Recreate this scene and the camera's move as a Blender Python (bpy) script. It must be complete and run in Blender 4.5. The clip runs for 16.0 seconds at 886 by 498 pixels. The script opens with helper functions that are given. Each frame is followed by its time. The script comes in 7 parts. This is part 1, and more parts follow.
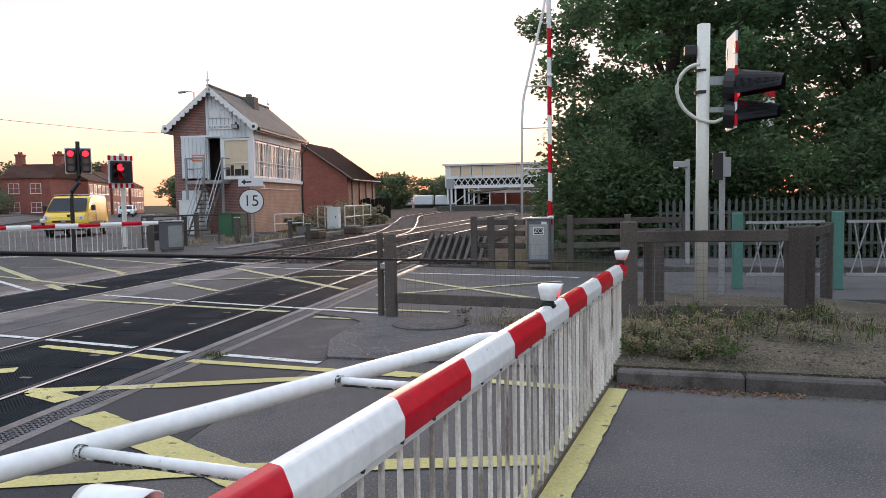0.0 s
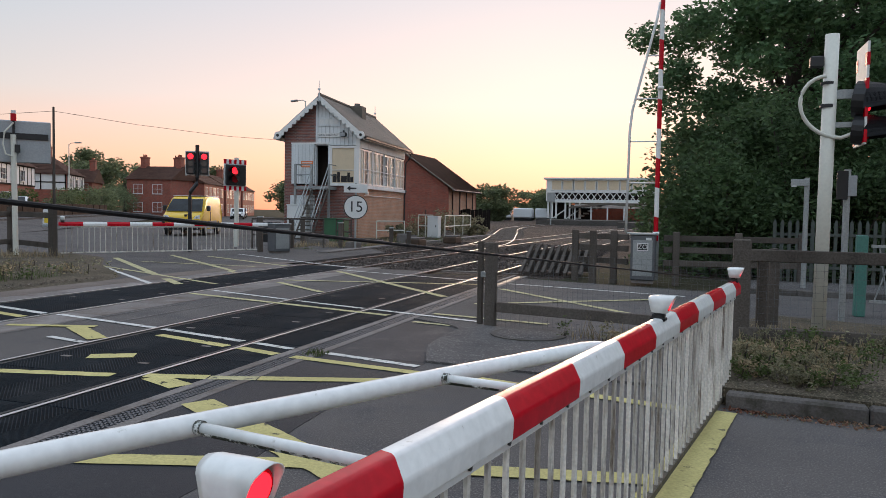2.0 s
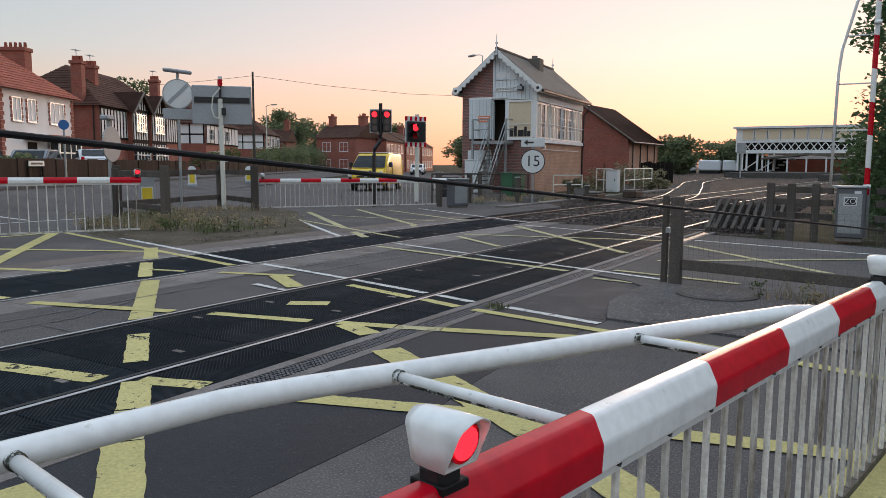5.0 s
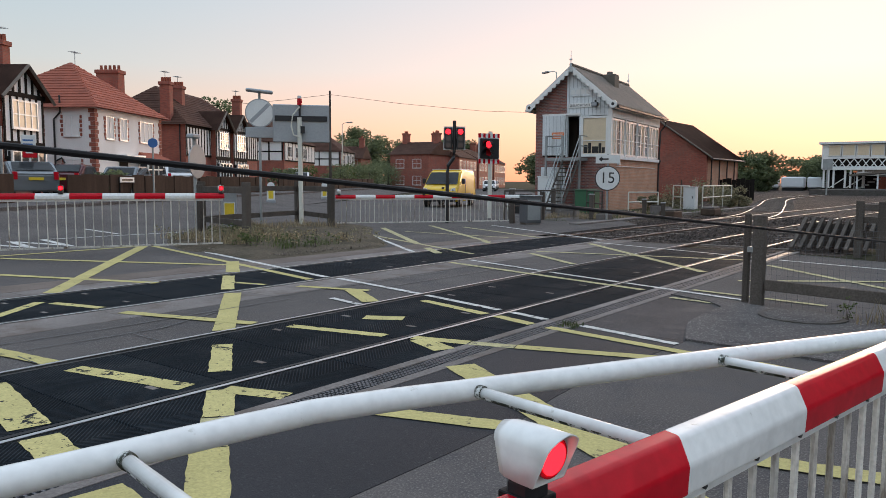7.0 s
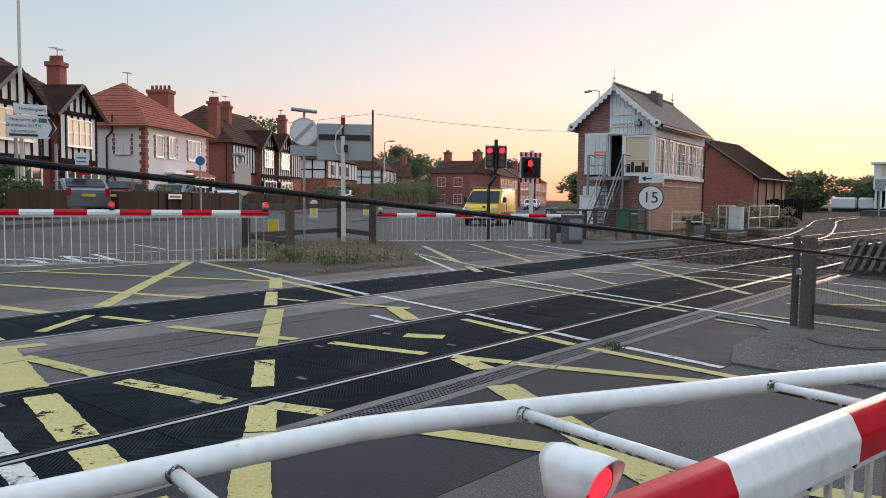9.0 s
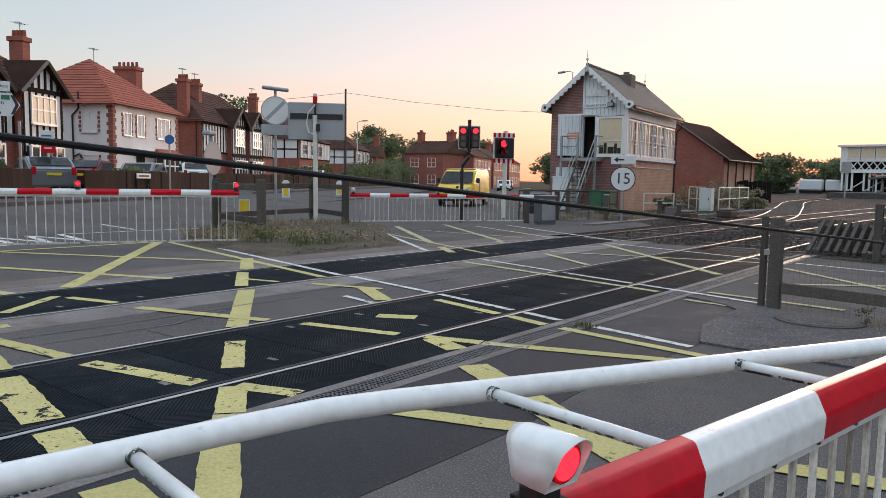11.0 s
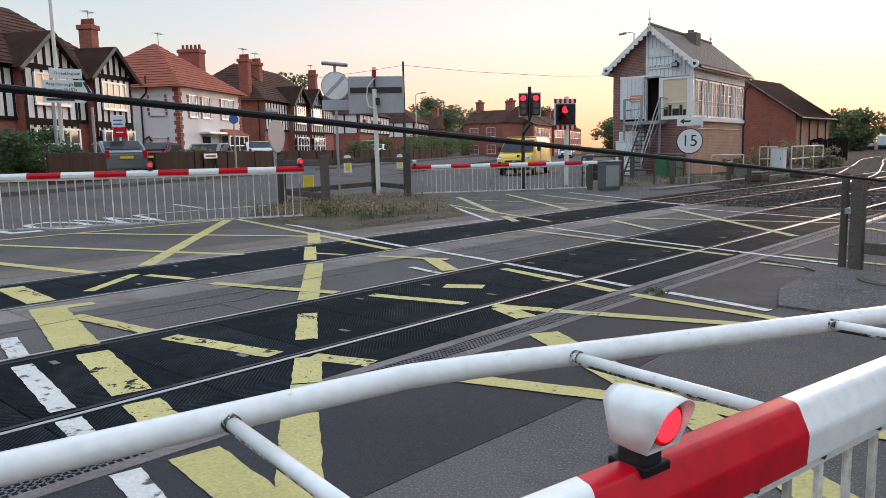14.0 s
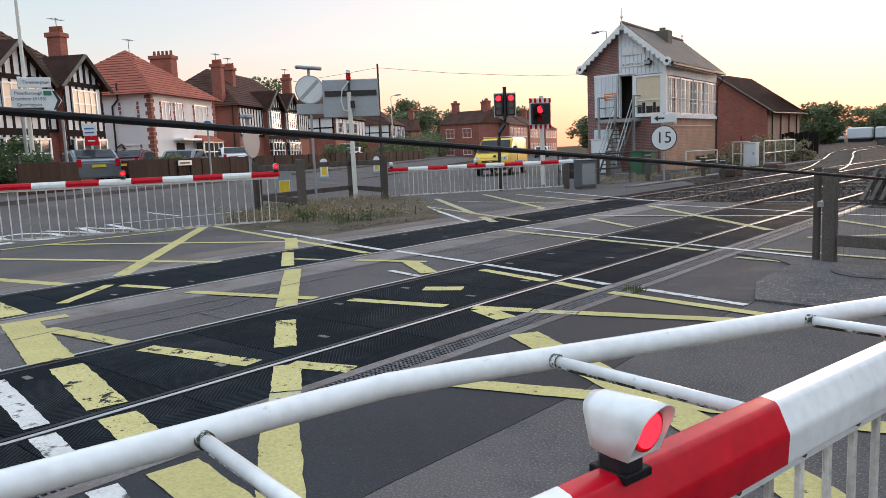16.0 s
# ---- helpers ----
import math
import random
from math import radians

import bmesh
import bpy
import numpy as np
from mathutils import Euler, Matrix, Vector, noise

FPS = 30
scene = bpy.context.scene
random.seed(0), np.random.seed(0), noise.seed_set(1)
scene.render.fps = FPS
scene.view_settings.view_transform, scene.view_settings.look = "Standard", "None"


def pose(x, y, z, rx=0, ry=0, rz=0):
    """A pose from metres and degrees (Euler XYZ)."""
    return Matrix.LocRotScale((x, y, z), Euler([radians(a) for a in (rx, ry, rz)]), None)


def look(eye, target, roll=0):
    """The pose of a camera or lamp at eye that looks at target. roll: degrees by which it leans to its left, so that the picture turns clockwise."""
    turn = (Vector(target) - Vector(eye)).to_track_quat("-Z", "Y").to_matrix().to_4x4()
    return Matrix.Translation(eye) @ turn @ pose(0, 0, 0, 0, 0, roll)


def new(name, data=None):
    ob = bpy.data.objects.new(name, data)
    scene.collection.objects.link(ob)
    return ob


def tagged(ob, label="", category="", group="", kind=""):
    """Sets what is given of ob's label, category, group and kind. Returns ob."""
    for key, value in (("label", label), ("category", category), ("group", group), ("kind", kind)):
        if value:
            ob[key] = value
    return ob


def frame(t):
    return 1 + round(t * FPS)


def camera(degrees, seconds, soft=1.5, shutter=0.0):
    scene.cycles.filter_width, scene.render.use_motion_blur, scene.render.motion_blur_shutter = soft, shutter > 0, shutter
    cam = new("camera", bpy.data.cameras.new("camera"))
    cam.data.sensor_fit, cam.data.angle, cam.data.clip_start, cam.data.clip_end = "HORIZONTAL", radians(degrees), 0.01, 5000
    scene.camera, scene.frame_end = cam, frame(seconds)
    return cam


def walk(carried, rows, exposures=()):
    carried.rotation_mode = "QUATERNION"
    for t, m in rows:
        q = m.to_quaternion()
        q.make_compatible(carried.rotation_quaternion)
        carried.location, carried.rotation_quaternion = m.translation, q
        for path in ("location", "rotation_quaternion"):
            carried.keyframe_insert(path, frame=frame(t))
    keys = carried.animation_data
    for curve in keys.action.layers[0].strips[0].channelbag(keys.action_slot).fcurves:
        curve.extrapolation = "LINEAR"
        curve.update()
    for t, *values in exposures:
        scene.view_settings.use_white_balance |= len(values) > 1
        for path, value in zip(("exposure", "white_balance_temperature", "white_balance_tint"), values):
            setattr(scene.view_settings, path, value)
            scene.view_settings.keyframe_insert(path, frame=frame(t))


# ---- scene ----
cam = camera(61.3, 16.0, soft=0.56)

PATH = [
    (0, (4.243, 0.812, 1.413), (3.878, 2.774, 1.283), -1.0),
    (0.5, (4.223, 0.806, 1.386), (3.755, 2.747, 1.279), -0.2),
    (1, (4.219, 0.839, 1.366), (3.664, 2.758, 1.263), -0.4),
    (1.5, (4.236, 0.869, 1.37), (3.664, 2.784, 1.272), 0.6),
    (2, (4.192, 0.827, 1.371), (3.574, 2.727, 1.273), 1.0),
    (2.5, (4.174, 0.779, 1.373), (3.443, 2.637, 1.26), 0.3),
    (3, (4.15, 0.844, 1.371), (3.306, 2.653, 1.241), -0.6),
    (3.5, (4.126, 0.825, 1.383), (3.199, 2.589, 1.213), -0.4),
    (4, (4.13, 0.851, 1.373), (3.166, 2.589, 1.154), -0.9),
    (4.5, (4.129, 0.852, 1.372), (3.135, 2.571, 1.131), -0.2),
    (5, (4.136, 0.839, 1.37), (3.101, 2.535, 1.146), 0.3),
    (7.5, (4.13, 0.785, 1.379), (2.893, 2.346, 1.199), 1.2),
    (8, (4.103, 0.781, 1.38), (2.827, 2.311, 1.207), 1.9),
    (8.5, (4.105, 0.78, 1.385), (2.805, 2.292, 1.232), 1.0),
    (9, (4.129, 0.781, 1.382), (2.846, 2.31, 1.248), 0.7),
    (11.5, (4.114, 0.81, 1.372), (2.892, 2.381, 1.173), 0.9),
    (12, (4.094, 0.803, 1.368), (2.813, 2.326, 1.169), -1.1),
    (12.5, (4.067, 0.79, 1.373), (2.73, 2.266, 1.186), -2.1),
    (13, (4.073, 0.783, 1.365), (2.722, 2.241, 1.146), -1.2),
    (13.5, (4.076, 0.79, 1.363), (2.727, 2.245, 1.119), -1.1),
    (14, (4.077, 0.796, 1.358), (2.732, 2.253, 1.097), -1.2),
    (14.5, (4.077, 0.803, 1.36), (2.739, 2.265, 1.088), -1.4),
    (15, (4.066, 0.806, 1.36), (2.733, 2.272, 1.087), -1.7),
    (15.5, (4.08, 0.808, 1.368), (2.752, 2.281, 1.106), -2.2),
    (16, (4.068, 0.819, 1.365), (2.765, 2.313, 1.106), -2.4),
]
walk(cam, [(t, look(eye, target, roll)) for t, eye, target, roll in PATH], [(0.0, 3.72, 6550, 20), (0.5, 3.64, 6550, 19), (1.5, 3.34, 6500, 17), (4.0, 3.23, 6500, 15), (8.0, 3.4, 6500, 15), (12.5, 3.46, 6500, 16), (14.0, 3.58, 6500, 16), (16.0, 3.66, 6500, 16)])

# ---- world and light ----
world = bpy.data.worlds.new("dusk_sky")
scene.world = world
world.use_nodes = True
wn = world.node_tree
sky = wn.nodes.new("ShaderNodeTexSky")
sky.sky_type, sky.sun_disc = "NISHITA", False
sky.sun_elevation, sky.sun_rotation = radians(3.0), radians(-7)
sky.altitude, sky.air_density, sky.dust_density, sky.ozone_density = 20, 1.0, 2.0, 2.0
wn.nodes["Background"].inputs[1].default_value = 0.15
soft = wn.nodes.new("ShaderNodeGamma")
soft.inputs[1].default_value = 0.16
pale = wn.nodes.new("ShaderNodeHueSaturation")
pale.inputs["Saturation"].default_value = 1.0
pale.inputs["Hue"].default_value = 0.485
wn.links.new(sky.outputs[0], soft.inputs[0])
wn.links.new(soft.outputs[0], pale.inputs["Color"])
warm = wn.nodes.new("ShaderNodeMix")
warm.data_type, warm.blend_type = "RGBA", "MULTIPLY"
warm.inputs[0].default_value, warm.inputs[7].default_value = 1.0, (1.03, 0.985, 0.975, 1)
wn.links.new(pale.outputs[0], warm.inputs[6])
# afterglow: peach at the horizon, pale blue grey higher up, the same all round
way = wn.nodes.new("ShaderNodeTexCoord")
axes = wn.nodes.new("ShaderNodeSeparateXYZ")
glow = wn.nodes.new("ShaderNodeValToRGB")
glow.color_ramp.elements[0].position, glow.color_ramp.elements[0].color = 0.0, (0.72, 0.36, 0.26, 1)
# unseen zenith raised above the sky below it, added to light the ground
glow.color_ramp.elements[1].position, glow.color_ramp.elements[1].color = 0.55, (0.86, 0.89, 0.91, 1)
mid_stop = glow.color_ramp.elements.new(0.14)
mid_stop.color = (0.52, 0.505, 0.46, 1)
low_stop = glow.color_ramp.elements.new(0.065)
low_stop.color = (0.66, 0.46, 0.34, 1)
high_stop = glow.color_ramp.elements.new(0.28)
high_stop.color = (0.395, 0.465, 0.48, 1)
wn.links.new(way.outputs["Generated"], axes.inputs[0])
wn.links.new(axes.outputs[2], glow.inputs[0])
tint = wn.nodes.new("ShaderNodeMix")
tint.data_type, tint.blend_type = "RGBA", "MULTIPLY"
tint.inputs[0].default_value = 1.0
wn.links.new(warm.outputs[2], tint.inputs[6])
wn.links.new(glow.outputs[0], tint.inputs[7])
# golden on the sunset side, cooler and dimmer away from it
fade = wn.nodes.new("ShaderNodeMapRange")
fade.interpolation_type = "SMOOTHSTEP"
fade.inputs[1].default_value, fade.inputs[2].default_value = 0.35, 1.0
wn.links.new(axes.outputs[1], fade.inputs[0])
side = wn.nodes.new("ShaderNodeMix")
side.data_type = "RGBA"
side.inputs[6].default_value, side.inputs[7].default_value = (0.77, 0.865, 0.94, 1), (1.13, 1.01, 1.02, 1)
wn.links.new(fade.outputs[0], side.inputs[0])
dim = wn.nodes.new("ShaderNodeVectorMath")
dim.operation = "MULTIPLY"
wn.links.new(tint.outputs[2], dim.inputs[0])
wn.links.new(side.outputs[2], dim.inputs[1])
wn.links.new(dim.outputs[0], wn.nodes["Background"].inputs[0])
sun = new("sun", bpy.data.lights.new("sun", "SUN"))
sun.data.energy, sun.data.angle, sun.data.color = 0.15, radians(25), (1.0, 0.72, 0.48)
sun.matrix_world = look((0, 0, 30), (0 + 0.122, -0.99, 30 - 0.06))


# ---- materials ----
def material(name, col, rough=0.7, metal=0.0, var=0.25, scale=3.0, fine=60.0, bump=0.15, col2=None, streak=False, rnd=0.0, emit=0.0, wear=None, spec=0.5, speck=None):
    m = bpy.data.materials.new(name)
    m.use_nodes = True
    nt = m.node_tree
    p = nt.nodes["Principled BSDF"]
    L = nt.links.new
    tc = nt.nodes.new("ShaderNodeTexCoord")
    mp = nt.nodes.new("ShaderNodeMapping")
    L(tc.outputs["Object"], mp.inputs[0])
    if rnd:
        who = nt.nodes.new("ShaderNodeObjectInfo")
        far_off = nt.nodes.new("ShaderNodeMath")
        far_off.operation = "MULTIPLY"
        far_off.inputs[1].default_value = 53.0
        L(who.outputs["Random"], far_off.inputs[0])
        L(far_off.outputs[0], mp.inputs["Location"])
    if streak:
        mp.inputs["Scale"].default_value = (1, 1, 0.15)
    big = nt.nodes.new("ShaderNodeTexNoise")
    big.inputs["Scale"].default_value, big.inputs["Detail"].default_value = scale, 5
    small = nt.nodes.new("ShaderNodeTexNoise")
    small.inputs["Scale"].default_value, small.inputs["Detail"].default_value = fine, 3
    L(mp.outputs[0], big.inputs[0])
    L(tc.outputs["Object"], small.inputs[0])
    ramp = nt.nodes.new("ShaderNodeMapRange")
    ramp.inputs[1].default_value, ramp.inputs[2].default_value = 0.3, 0.7
    L(big.outputs[0], ramp.inputs[0])
    c2 = col2 or tuple(c * (1 - var) for c in col)
    mix = nt.nodes.new("ShaderNodeMix")
    mix.data_type = "RGBA"
    mix.inputs[6].default_value, mix.inputs[7].default_value = (*col, 1), (*c2, 1)
    L(ramp.outputs[0], mix.inputs[0])
    gr = nt.nodes.new("ShaderNodeMapRange")
    gr.inputs[1].default_value, gr.inputs[2].default_value = 0.3, 0.7
    gr.inputs[3].default_value, gr.inputs[4].default_value = 1 - var * 0.8, 1 + var * 0.6
    L(small.outputs[0], gr.inputs[0])
    mul = nt.nodes.new("ShaderNodeVectorMath")
    mul.operation = "SCALE"
    L(mix.outputs[2], mul.inputs[0])
    L(gr.outputs[0], mul.inputs[3])
    out = mul.outputs[0]
    if rnd:
        oi = nt.nodes.new("ShaderNodeObjectInfo")
        r = nt.nodes.new("ShaderNodeMapRange")
        r.inputs[3].default_value, r.inputs[4].default_value = 1 - rnd, 1 + rnd
        L(oi.outputs["Random"], r.inputs[0])
        m2 = nt.nodes.new("ShaderNodeVectorMath")
        m2.operation = "SCALE"
        L(out, m2.inputs[0])
        L(r.outputs[0], m2.inputs[3])
        out = m2.outputs[0]
    if wear:
        wc, ws, lo, hi = wear
        wnz = nt.nodes.new("ShaderNodeTexNoise")
        wnz.inputs["Scale"].default_value, wnz.inputs["Detail"].default_value, wnz.inputs["Roughness"].default_value = ws, 8, 0.7
        L(mp.outputs[0], wnz.inputs[0])
        wr = nt.nodes.new("ShaderNodeMapRange")
        wr.inputs[1].default_value, wr.inputs[2].default_value = lo, hi
        L(wnz.outputs[0], wr.inputs[0])
        wm = nt.nodes.new("ShaderNodeMix")
        wm.data_type = "RGBA"
        wm.inputs[7].default_value = (*wc, 1)
        L(wr.outputs[0], wm.inputs[0])
        L(out, wm.inputs[6])
        out = wm.outputs[2]
    if speck:
        sc, ss, lo, hi = speck
        sn = nt.nodes.new("ShaderNodeTexNoise")
        sn.inputs["Scale"].default_value, sn.inputs["Detail"].default_value = ss, 1
        L(tc.outputs["Object"], sn.inputs[0])
        sr = nt.nodes.new("ShaderNodeMapRange")
        sr.inputs[1].default_value, sr.inputs[2].default_value = lo, hi
        L(sn.outputs[0], sr.inputs[0])
        sm = nt.nodes.new("ShaderNodeMix")
        sm.data_type = "RGBA"
        sm.inputs[7].default_value = (*sc, 1)
        L(sr.outputs[0], sm.inputs[0])
        L(out, sm.inputs[6])
        out = sm.outputs[2]
    L(out, p.inputs["Base Color"])
    p.inputs["Roughness"].default_value, p.inputs["Metallic"].default_value = rough, metal
    p.inputs["Specular IOR Level"].default_value = spec
    if bump:
        b = nt.nodes.new("ShaderNodeBump")
        b.inputs["Strength"].default_value, b.inputs["Distance"].default_value = bump, 0.01
        L(small.outputs[0], b.inputs["Height"])
        L(b.outputs[0], p.inputs["Normal"])
    if emit:
        p.inputs["Emission Color"].default_value, p.inputs["Emission Strength"].default_value = (*col, 1), emit
    return m


def brick_material(name, col, col2, mortar, size=1.0):
    m = material(name, col, 0.85, 0, 0.25, 1.5, 40, 0.2)
    nt = m.node_tree
    p = nt.nodes["Principled BSDF"]
    tc = nt.nodes.new("ShaderNodeTexCoord")
    geo = nt.nodes.new("ShaderNodeSeparateXYZ")
    nt.links.new(tc.outputs["Object"], geo.inputs[0])
    add = nt.nodes.new("ShaderNodeMath")
    nt.links.new(geo.outputs[0], add.inputs[0])
    nt.links.new(geo.outputs[1], add.inputs[1])
    comb = nt.nodes.new("ShaderNodeCombineXYZ")
    nt.links.new(add.outputs[0], comb.inputs[0])
    nt.links.new(geo.outputs[2], comb.inputs[1])
    br = nt.nodes.new("ShaderNodeTexBrick")
    br.inputs["Color1"].default_value, br.inputs["Color2"].default_value, br.inputs["Mortar"].default_value = (*col, 1), (*col2, 1), (*mortar, 1)
    br.inputs["Scale"].default_value, br.inputs["Mortar Size"].default_value = 1.0, 0.008
    br.inputs["Brick Width"].default_value, br.inputs["Row Height"].default_value = 0.225 * size, 0.075 * size
    nt.links.new(comb.outputs[0], br.inputs[0])
    nz = nt.nodes.new("ShaderNodeTexNoise")
    nz.inputs["Scale"].default_value = 1.2
    nt.links.new(tc.outputs["Object"], nz.inputs[0])
    mr = nt.nodes.new("ShaderNodeMapRange")
    mr.inputs[3].default_value, mr.inputs[4].default_value = 0.65, 1.25
    nt.links.new(nz.outputs[0], mr.inputs[0])
    mul = nt.nodes.new("ShaderNodeVectorMath")
    mul.operation = "SCALE"
    nt.links.new(br.outputs[0], mul.inputs[0])
    nt.links.new(mr.outputs[0], mul.inputs[3])
    nt.links.new(mul.outputs[0], p.inputs["Base Color"])
    return m


ASPHALT = material("asphalt", (0.134, 0.122, 0.117), 0.85, 0, 0.35, 0.5, 140, 0.5, wear=((0.07, 0.069, 0.074), 1.3, 0.5, 0.75), spec=0.02, speck=((0.195, 0.18, 0.172), 85, 0.52, 0.74))
ASPHALT_OLD = material("old_asphalt", (0.113, 0.104, 0.102), 0.9, 0, 0.3, 0.8, 120, 0.6, wear=((0.05, 0.05, 0.054), 2.0, 0.55, 0.7), spec=0.06, speck=((0.27, 0.255, 0.245), 70, 0.57, 0.72))
ASPHALT_DARK = material("dark_asphalt", (0.036, 0.037, 0.042), 0.72, 0, 0.3, 0.7, 160, 0.4, spec=0.15, speck=((0.09, 0.09, 0.09), 85, 0.64, 0.8))
# dark asphalt lightened in colour for the sheen at a grazing view
ASPHALT_PATCH_SHEEN = material("patch_asphalt_sheen", (0.062, 0.060, 0.064), 0.8, 0, 0.35, 0.9, 140, 0.5, wear=((0.10, 0.095, 0.092), 1.6, 0.52, 0.75), spec=0.12, speck=((0.15, 0.145, 0.14), 80, 0.6, 0.74))
GROUND = material("ground_earth", (0.055, 0.046, 0.034), 0.95, 0, 0.4, 0.3, 8, 0.5, col2=(0.034, 0.040, 0.02), spec=0.06)
BALLAST = material("ballast_stone", (0.062, 0.048, 0.04), 0.95, 0, 0.6, 0.8, 30, 1.0, col2=(0.036, 0.028, 0.024), spec=0.06, speck=((0.18, 0.15, 0.13), 14, 0.55, 0.7))
GRASSY = material("verge_earth", (0.125, 0.10, 0.075), 0.95, 0, 0.5, 1.8, 35, 0.8, col2=(0.05, 0.045, 0.032), spec=0.06, speck=((0.21, 0.175, 0.125), 60, 0.55, 0.72))
RUBBER = material("rubber_panel", (0.0135, 0.0175, 0.0215), 0.65, 0, 0.3, 2, 90, 0.25, rnd=0.15, wear=((0.030, 0.033, 0.036), 1.5, 0.5, 0.8), spec=0.01)
CONCRETE = material("grey_concrete", (0.235, 0.212, 0.20), 0.85, 0, 0.3, 1.0, 60, 0.25, rnd=0.12, wear=((0.12, 0.095, 0.08), 1.8, 0.47, 0.72), spec=0.06)
TAN = material("tan_concrete", (0.20, 0.165, 0.145), 0.9, 0, 0.3, 1.0, 60, 0.3, wear=((0.10, 0.085, 0.075), 1.4, 0.5, 0.8), spec=0.06)
KERB = material("kerb_concrete", (0.125, 0.113, 0.105), 0.9, 0, 0.3, 2, 60, 0.3, rnd=0.15, wear=((0.06, 0.055, 0.045), 5.0, 0.48, 0.66), spec=0.06)
YELLOW = material("yellow_paint", (0.53, 0.465, 0.20), 0.75, 0, 0.2, 2, 60, 0.3, wear=((0.075, 0.07, 0.055), 6.0, 0.61, 0.66), spec=0.06, speck=((0.40, 0.35, 0.16), 70, 0.6, 0.75))
YELLOW_RUB = material("peeling_yellow_paint", (0.58, 0.51, 0.225), 0.75, 0, 0.2, 2, 60, 0.3, wear=((0.02, 0.023, 0.026), 5.0, 0.585, 0.605), spec=0.06, speck=((0.03, 0.03, 0.03), 45, 0.68, 0.74))
YELLOW_FADED = material("faded_yellow_paint", (0.50, 0.455, 0.26), 0.8, 0, 0.2, 2, 60, 0.3, wear=((0.09, 0.088, 0.08), 10.0, 0.54, 0.64), spec=0.06)
WHITE_LINE = material("white_road_paint", (0.62, 0.61, 0.58), 0.75, 0, 0.15, 2, 60, 0.3, wear=((0.09, 0.085, 0.08), 9.0, 0.545, 0.62), spec=0.06)
WHITE = material("white_enamel", (0.80, 0.80, 0.78), 0.24, 0, 0.1, 3, 30, 0.05, wear=((0.30, 0.28, 0.22), 14.0, 0.64, 0.76))
WHITE_DIRTY = material("weathered_white_paint", (0.74, 0.77, 0.78), 0.55, 0, 0.15, 2, 30, 0.1, streak=True, wear=((0.30, 0.30, 0.28), 2.5, 0.55, 0.8))
RED = material("red_enamel", (0.55, 0.004, 0.016), 0.27, 0, 0.16, 3, 30, 0.05, wear=((0.40, 0.03, 0.035), 4.0, 0.66, 0.8), spec=0.22)
MOSS_SPOT = material("moss_spotted_paint", (0.72, 0.73, 0.70), 0.5, 0, 0.15, 8, 60, 0.15, wear=((0.02, 0.024, 0.012), 38, 0.44, 0.52))
GREEN_MOSS = material("moss_stain", (0.07, 0.08, 0.035), 0.95, 0, 0.4, 8, 60, 0.5)
ROD = material("galvanised_bar", (0.74, 0.70, 0.64), 0.45, 0.1, 0.25, 6, 60, 0.1, rnd=0.22, wear=((0.12, 0.085, 0.055), 7, 0.5, 0.64), streak=True)
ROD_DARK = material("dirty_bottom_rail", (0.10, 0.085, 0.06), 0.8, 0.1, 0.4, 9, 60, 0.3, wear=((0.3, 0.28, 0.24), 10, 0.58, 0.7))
STEEL = material("galvanised_steel", (0.36, 0.38, 0.38), 0.5, 0.5, 0.2, 2, 40, 0.1)
POLE_GREY = material("grey_pole_paint", (0.66, 0.645, 0.57), 0.5, 0, 0.07, 1.5, 30, 0.05, streak=True)
SIGN_BACK = material("grey_sign_back", (0.36, 0.38, 0.40), 0.5, 0.4, 0.12, 1.5, 30, 0.03)
BLACK = material("black_plastic", (0.014, 0.014, 0.016), 0.45, 0, 0.2, 3, 40, 0.05)
CABLE = material("black_cable", (0.013, 0.012, 0.013), 0.6, 0, 0.3, 10, 60, 0.2, spec=0.2)
RAIL = material("rusty_rail", (0.10, 0.065, 0.045), 0.7, 0.4, 0.3, 4, 50, 0.2)
RAIL_TOP = material("polished_rail_head", (0.50, 0.50, 0.51), 0.32, 1.0, 0.08, 4, 50, 0.02)
SLEEPER = material("sleeper", (0.13, 0.11, 0.095), 0.9, 0, 0.3, 3, 50, 0.3)
WOOD_GREY = material("weathered_grey_wood", (0.118, 0.101, 0.088), 0.9, 0, 0.35, 3, 60, 0.4, streak=True, rnd=0.2, spec=0.06)
BRICK = brick_material("red_brick", (0.36, 0.095, 0.06), (0.26, 0.066, 0.045), (0.22, 0.13, 0.10))
# orange brick with the warm sunset light put into its colour
BRICK_ORANGE_LIT = brick_material("lit_orange_brick", (0.50, 0.25, 0.15), (0.42, 0.20, 0.12), (0.45, 0.35, 0.28))
BRICK_MIX = brick_material("mixed_brick", (0.32, 0.10, 0.075), (0.15, 0.08, 0.075), (0.30, 0.26, 0.23))
RENDER_W = material("white_render", (0.82, 0.79, 0.77), 0.85, 0, 0.1, 0.8, 30, 0.15, streak=True)
TILE_RED = material("red_roof_tile", (0.36, 0.090, 0.048), 0.8, 0, 0.3, 1.2, 20, 0.4)
TILE_BROWN = material("brown_roof_tile", (0.105, 0.055, 0.041), 0.85, 0, 0.35, 1.2, 20, 0.4, spec=0.12)
SLATE = material("grey_slate", (0.155, 0.125, 0.10), 0.75, 0, 0.35, 1.2, 20, 0.3, col2=(0.105, 0.095, 0.075))
TIMBER = material("black_timber", (0.022, 0.018, 0.016), 0.8, 0, 0.3, 3, 30, 0.2, spec=0.08)
FENCE_BROWN = material("brown_fence_board", (0.062, 0.040, 0.030), 0.85, 0, 0.35, 4, 40, 0.25, streak=True, rnd=0.25, spec=0.1)
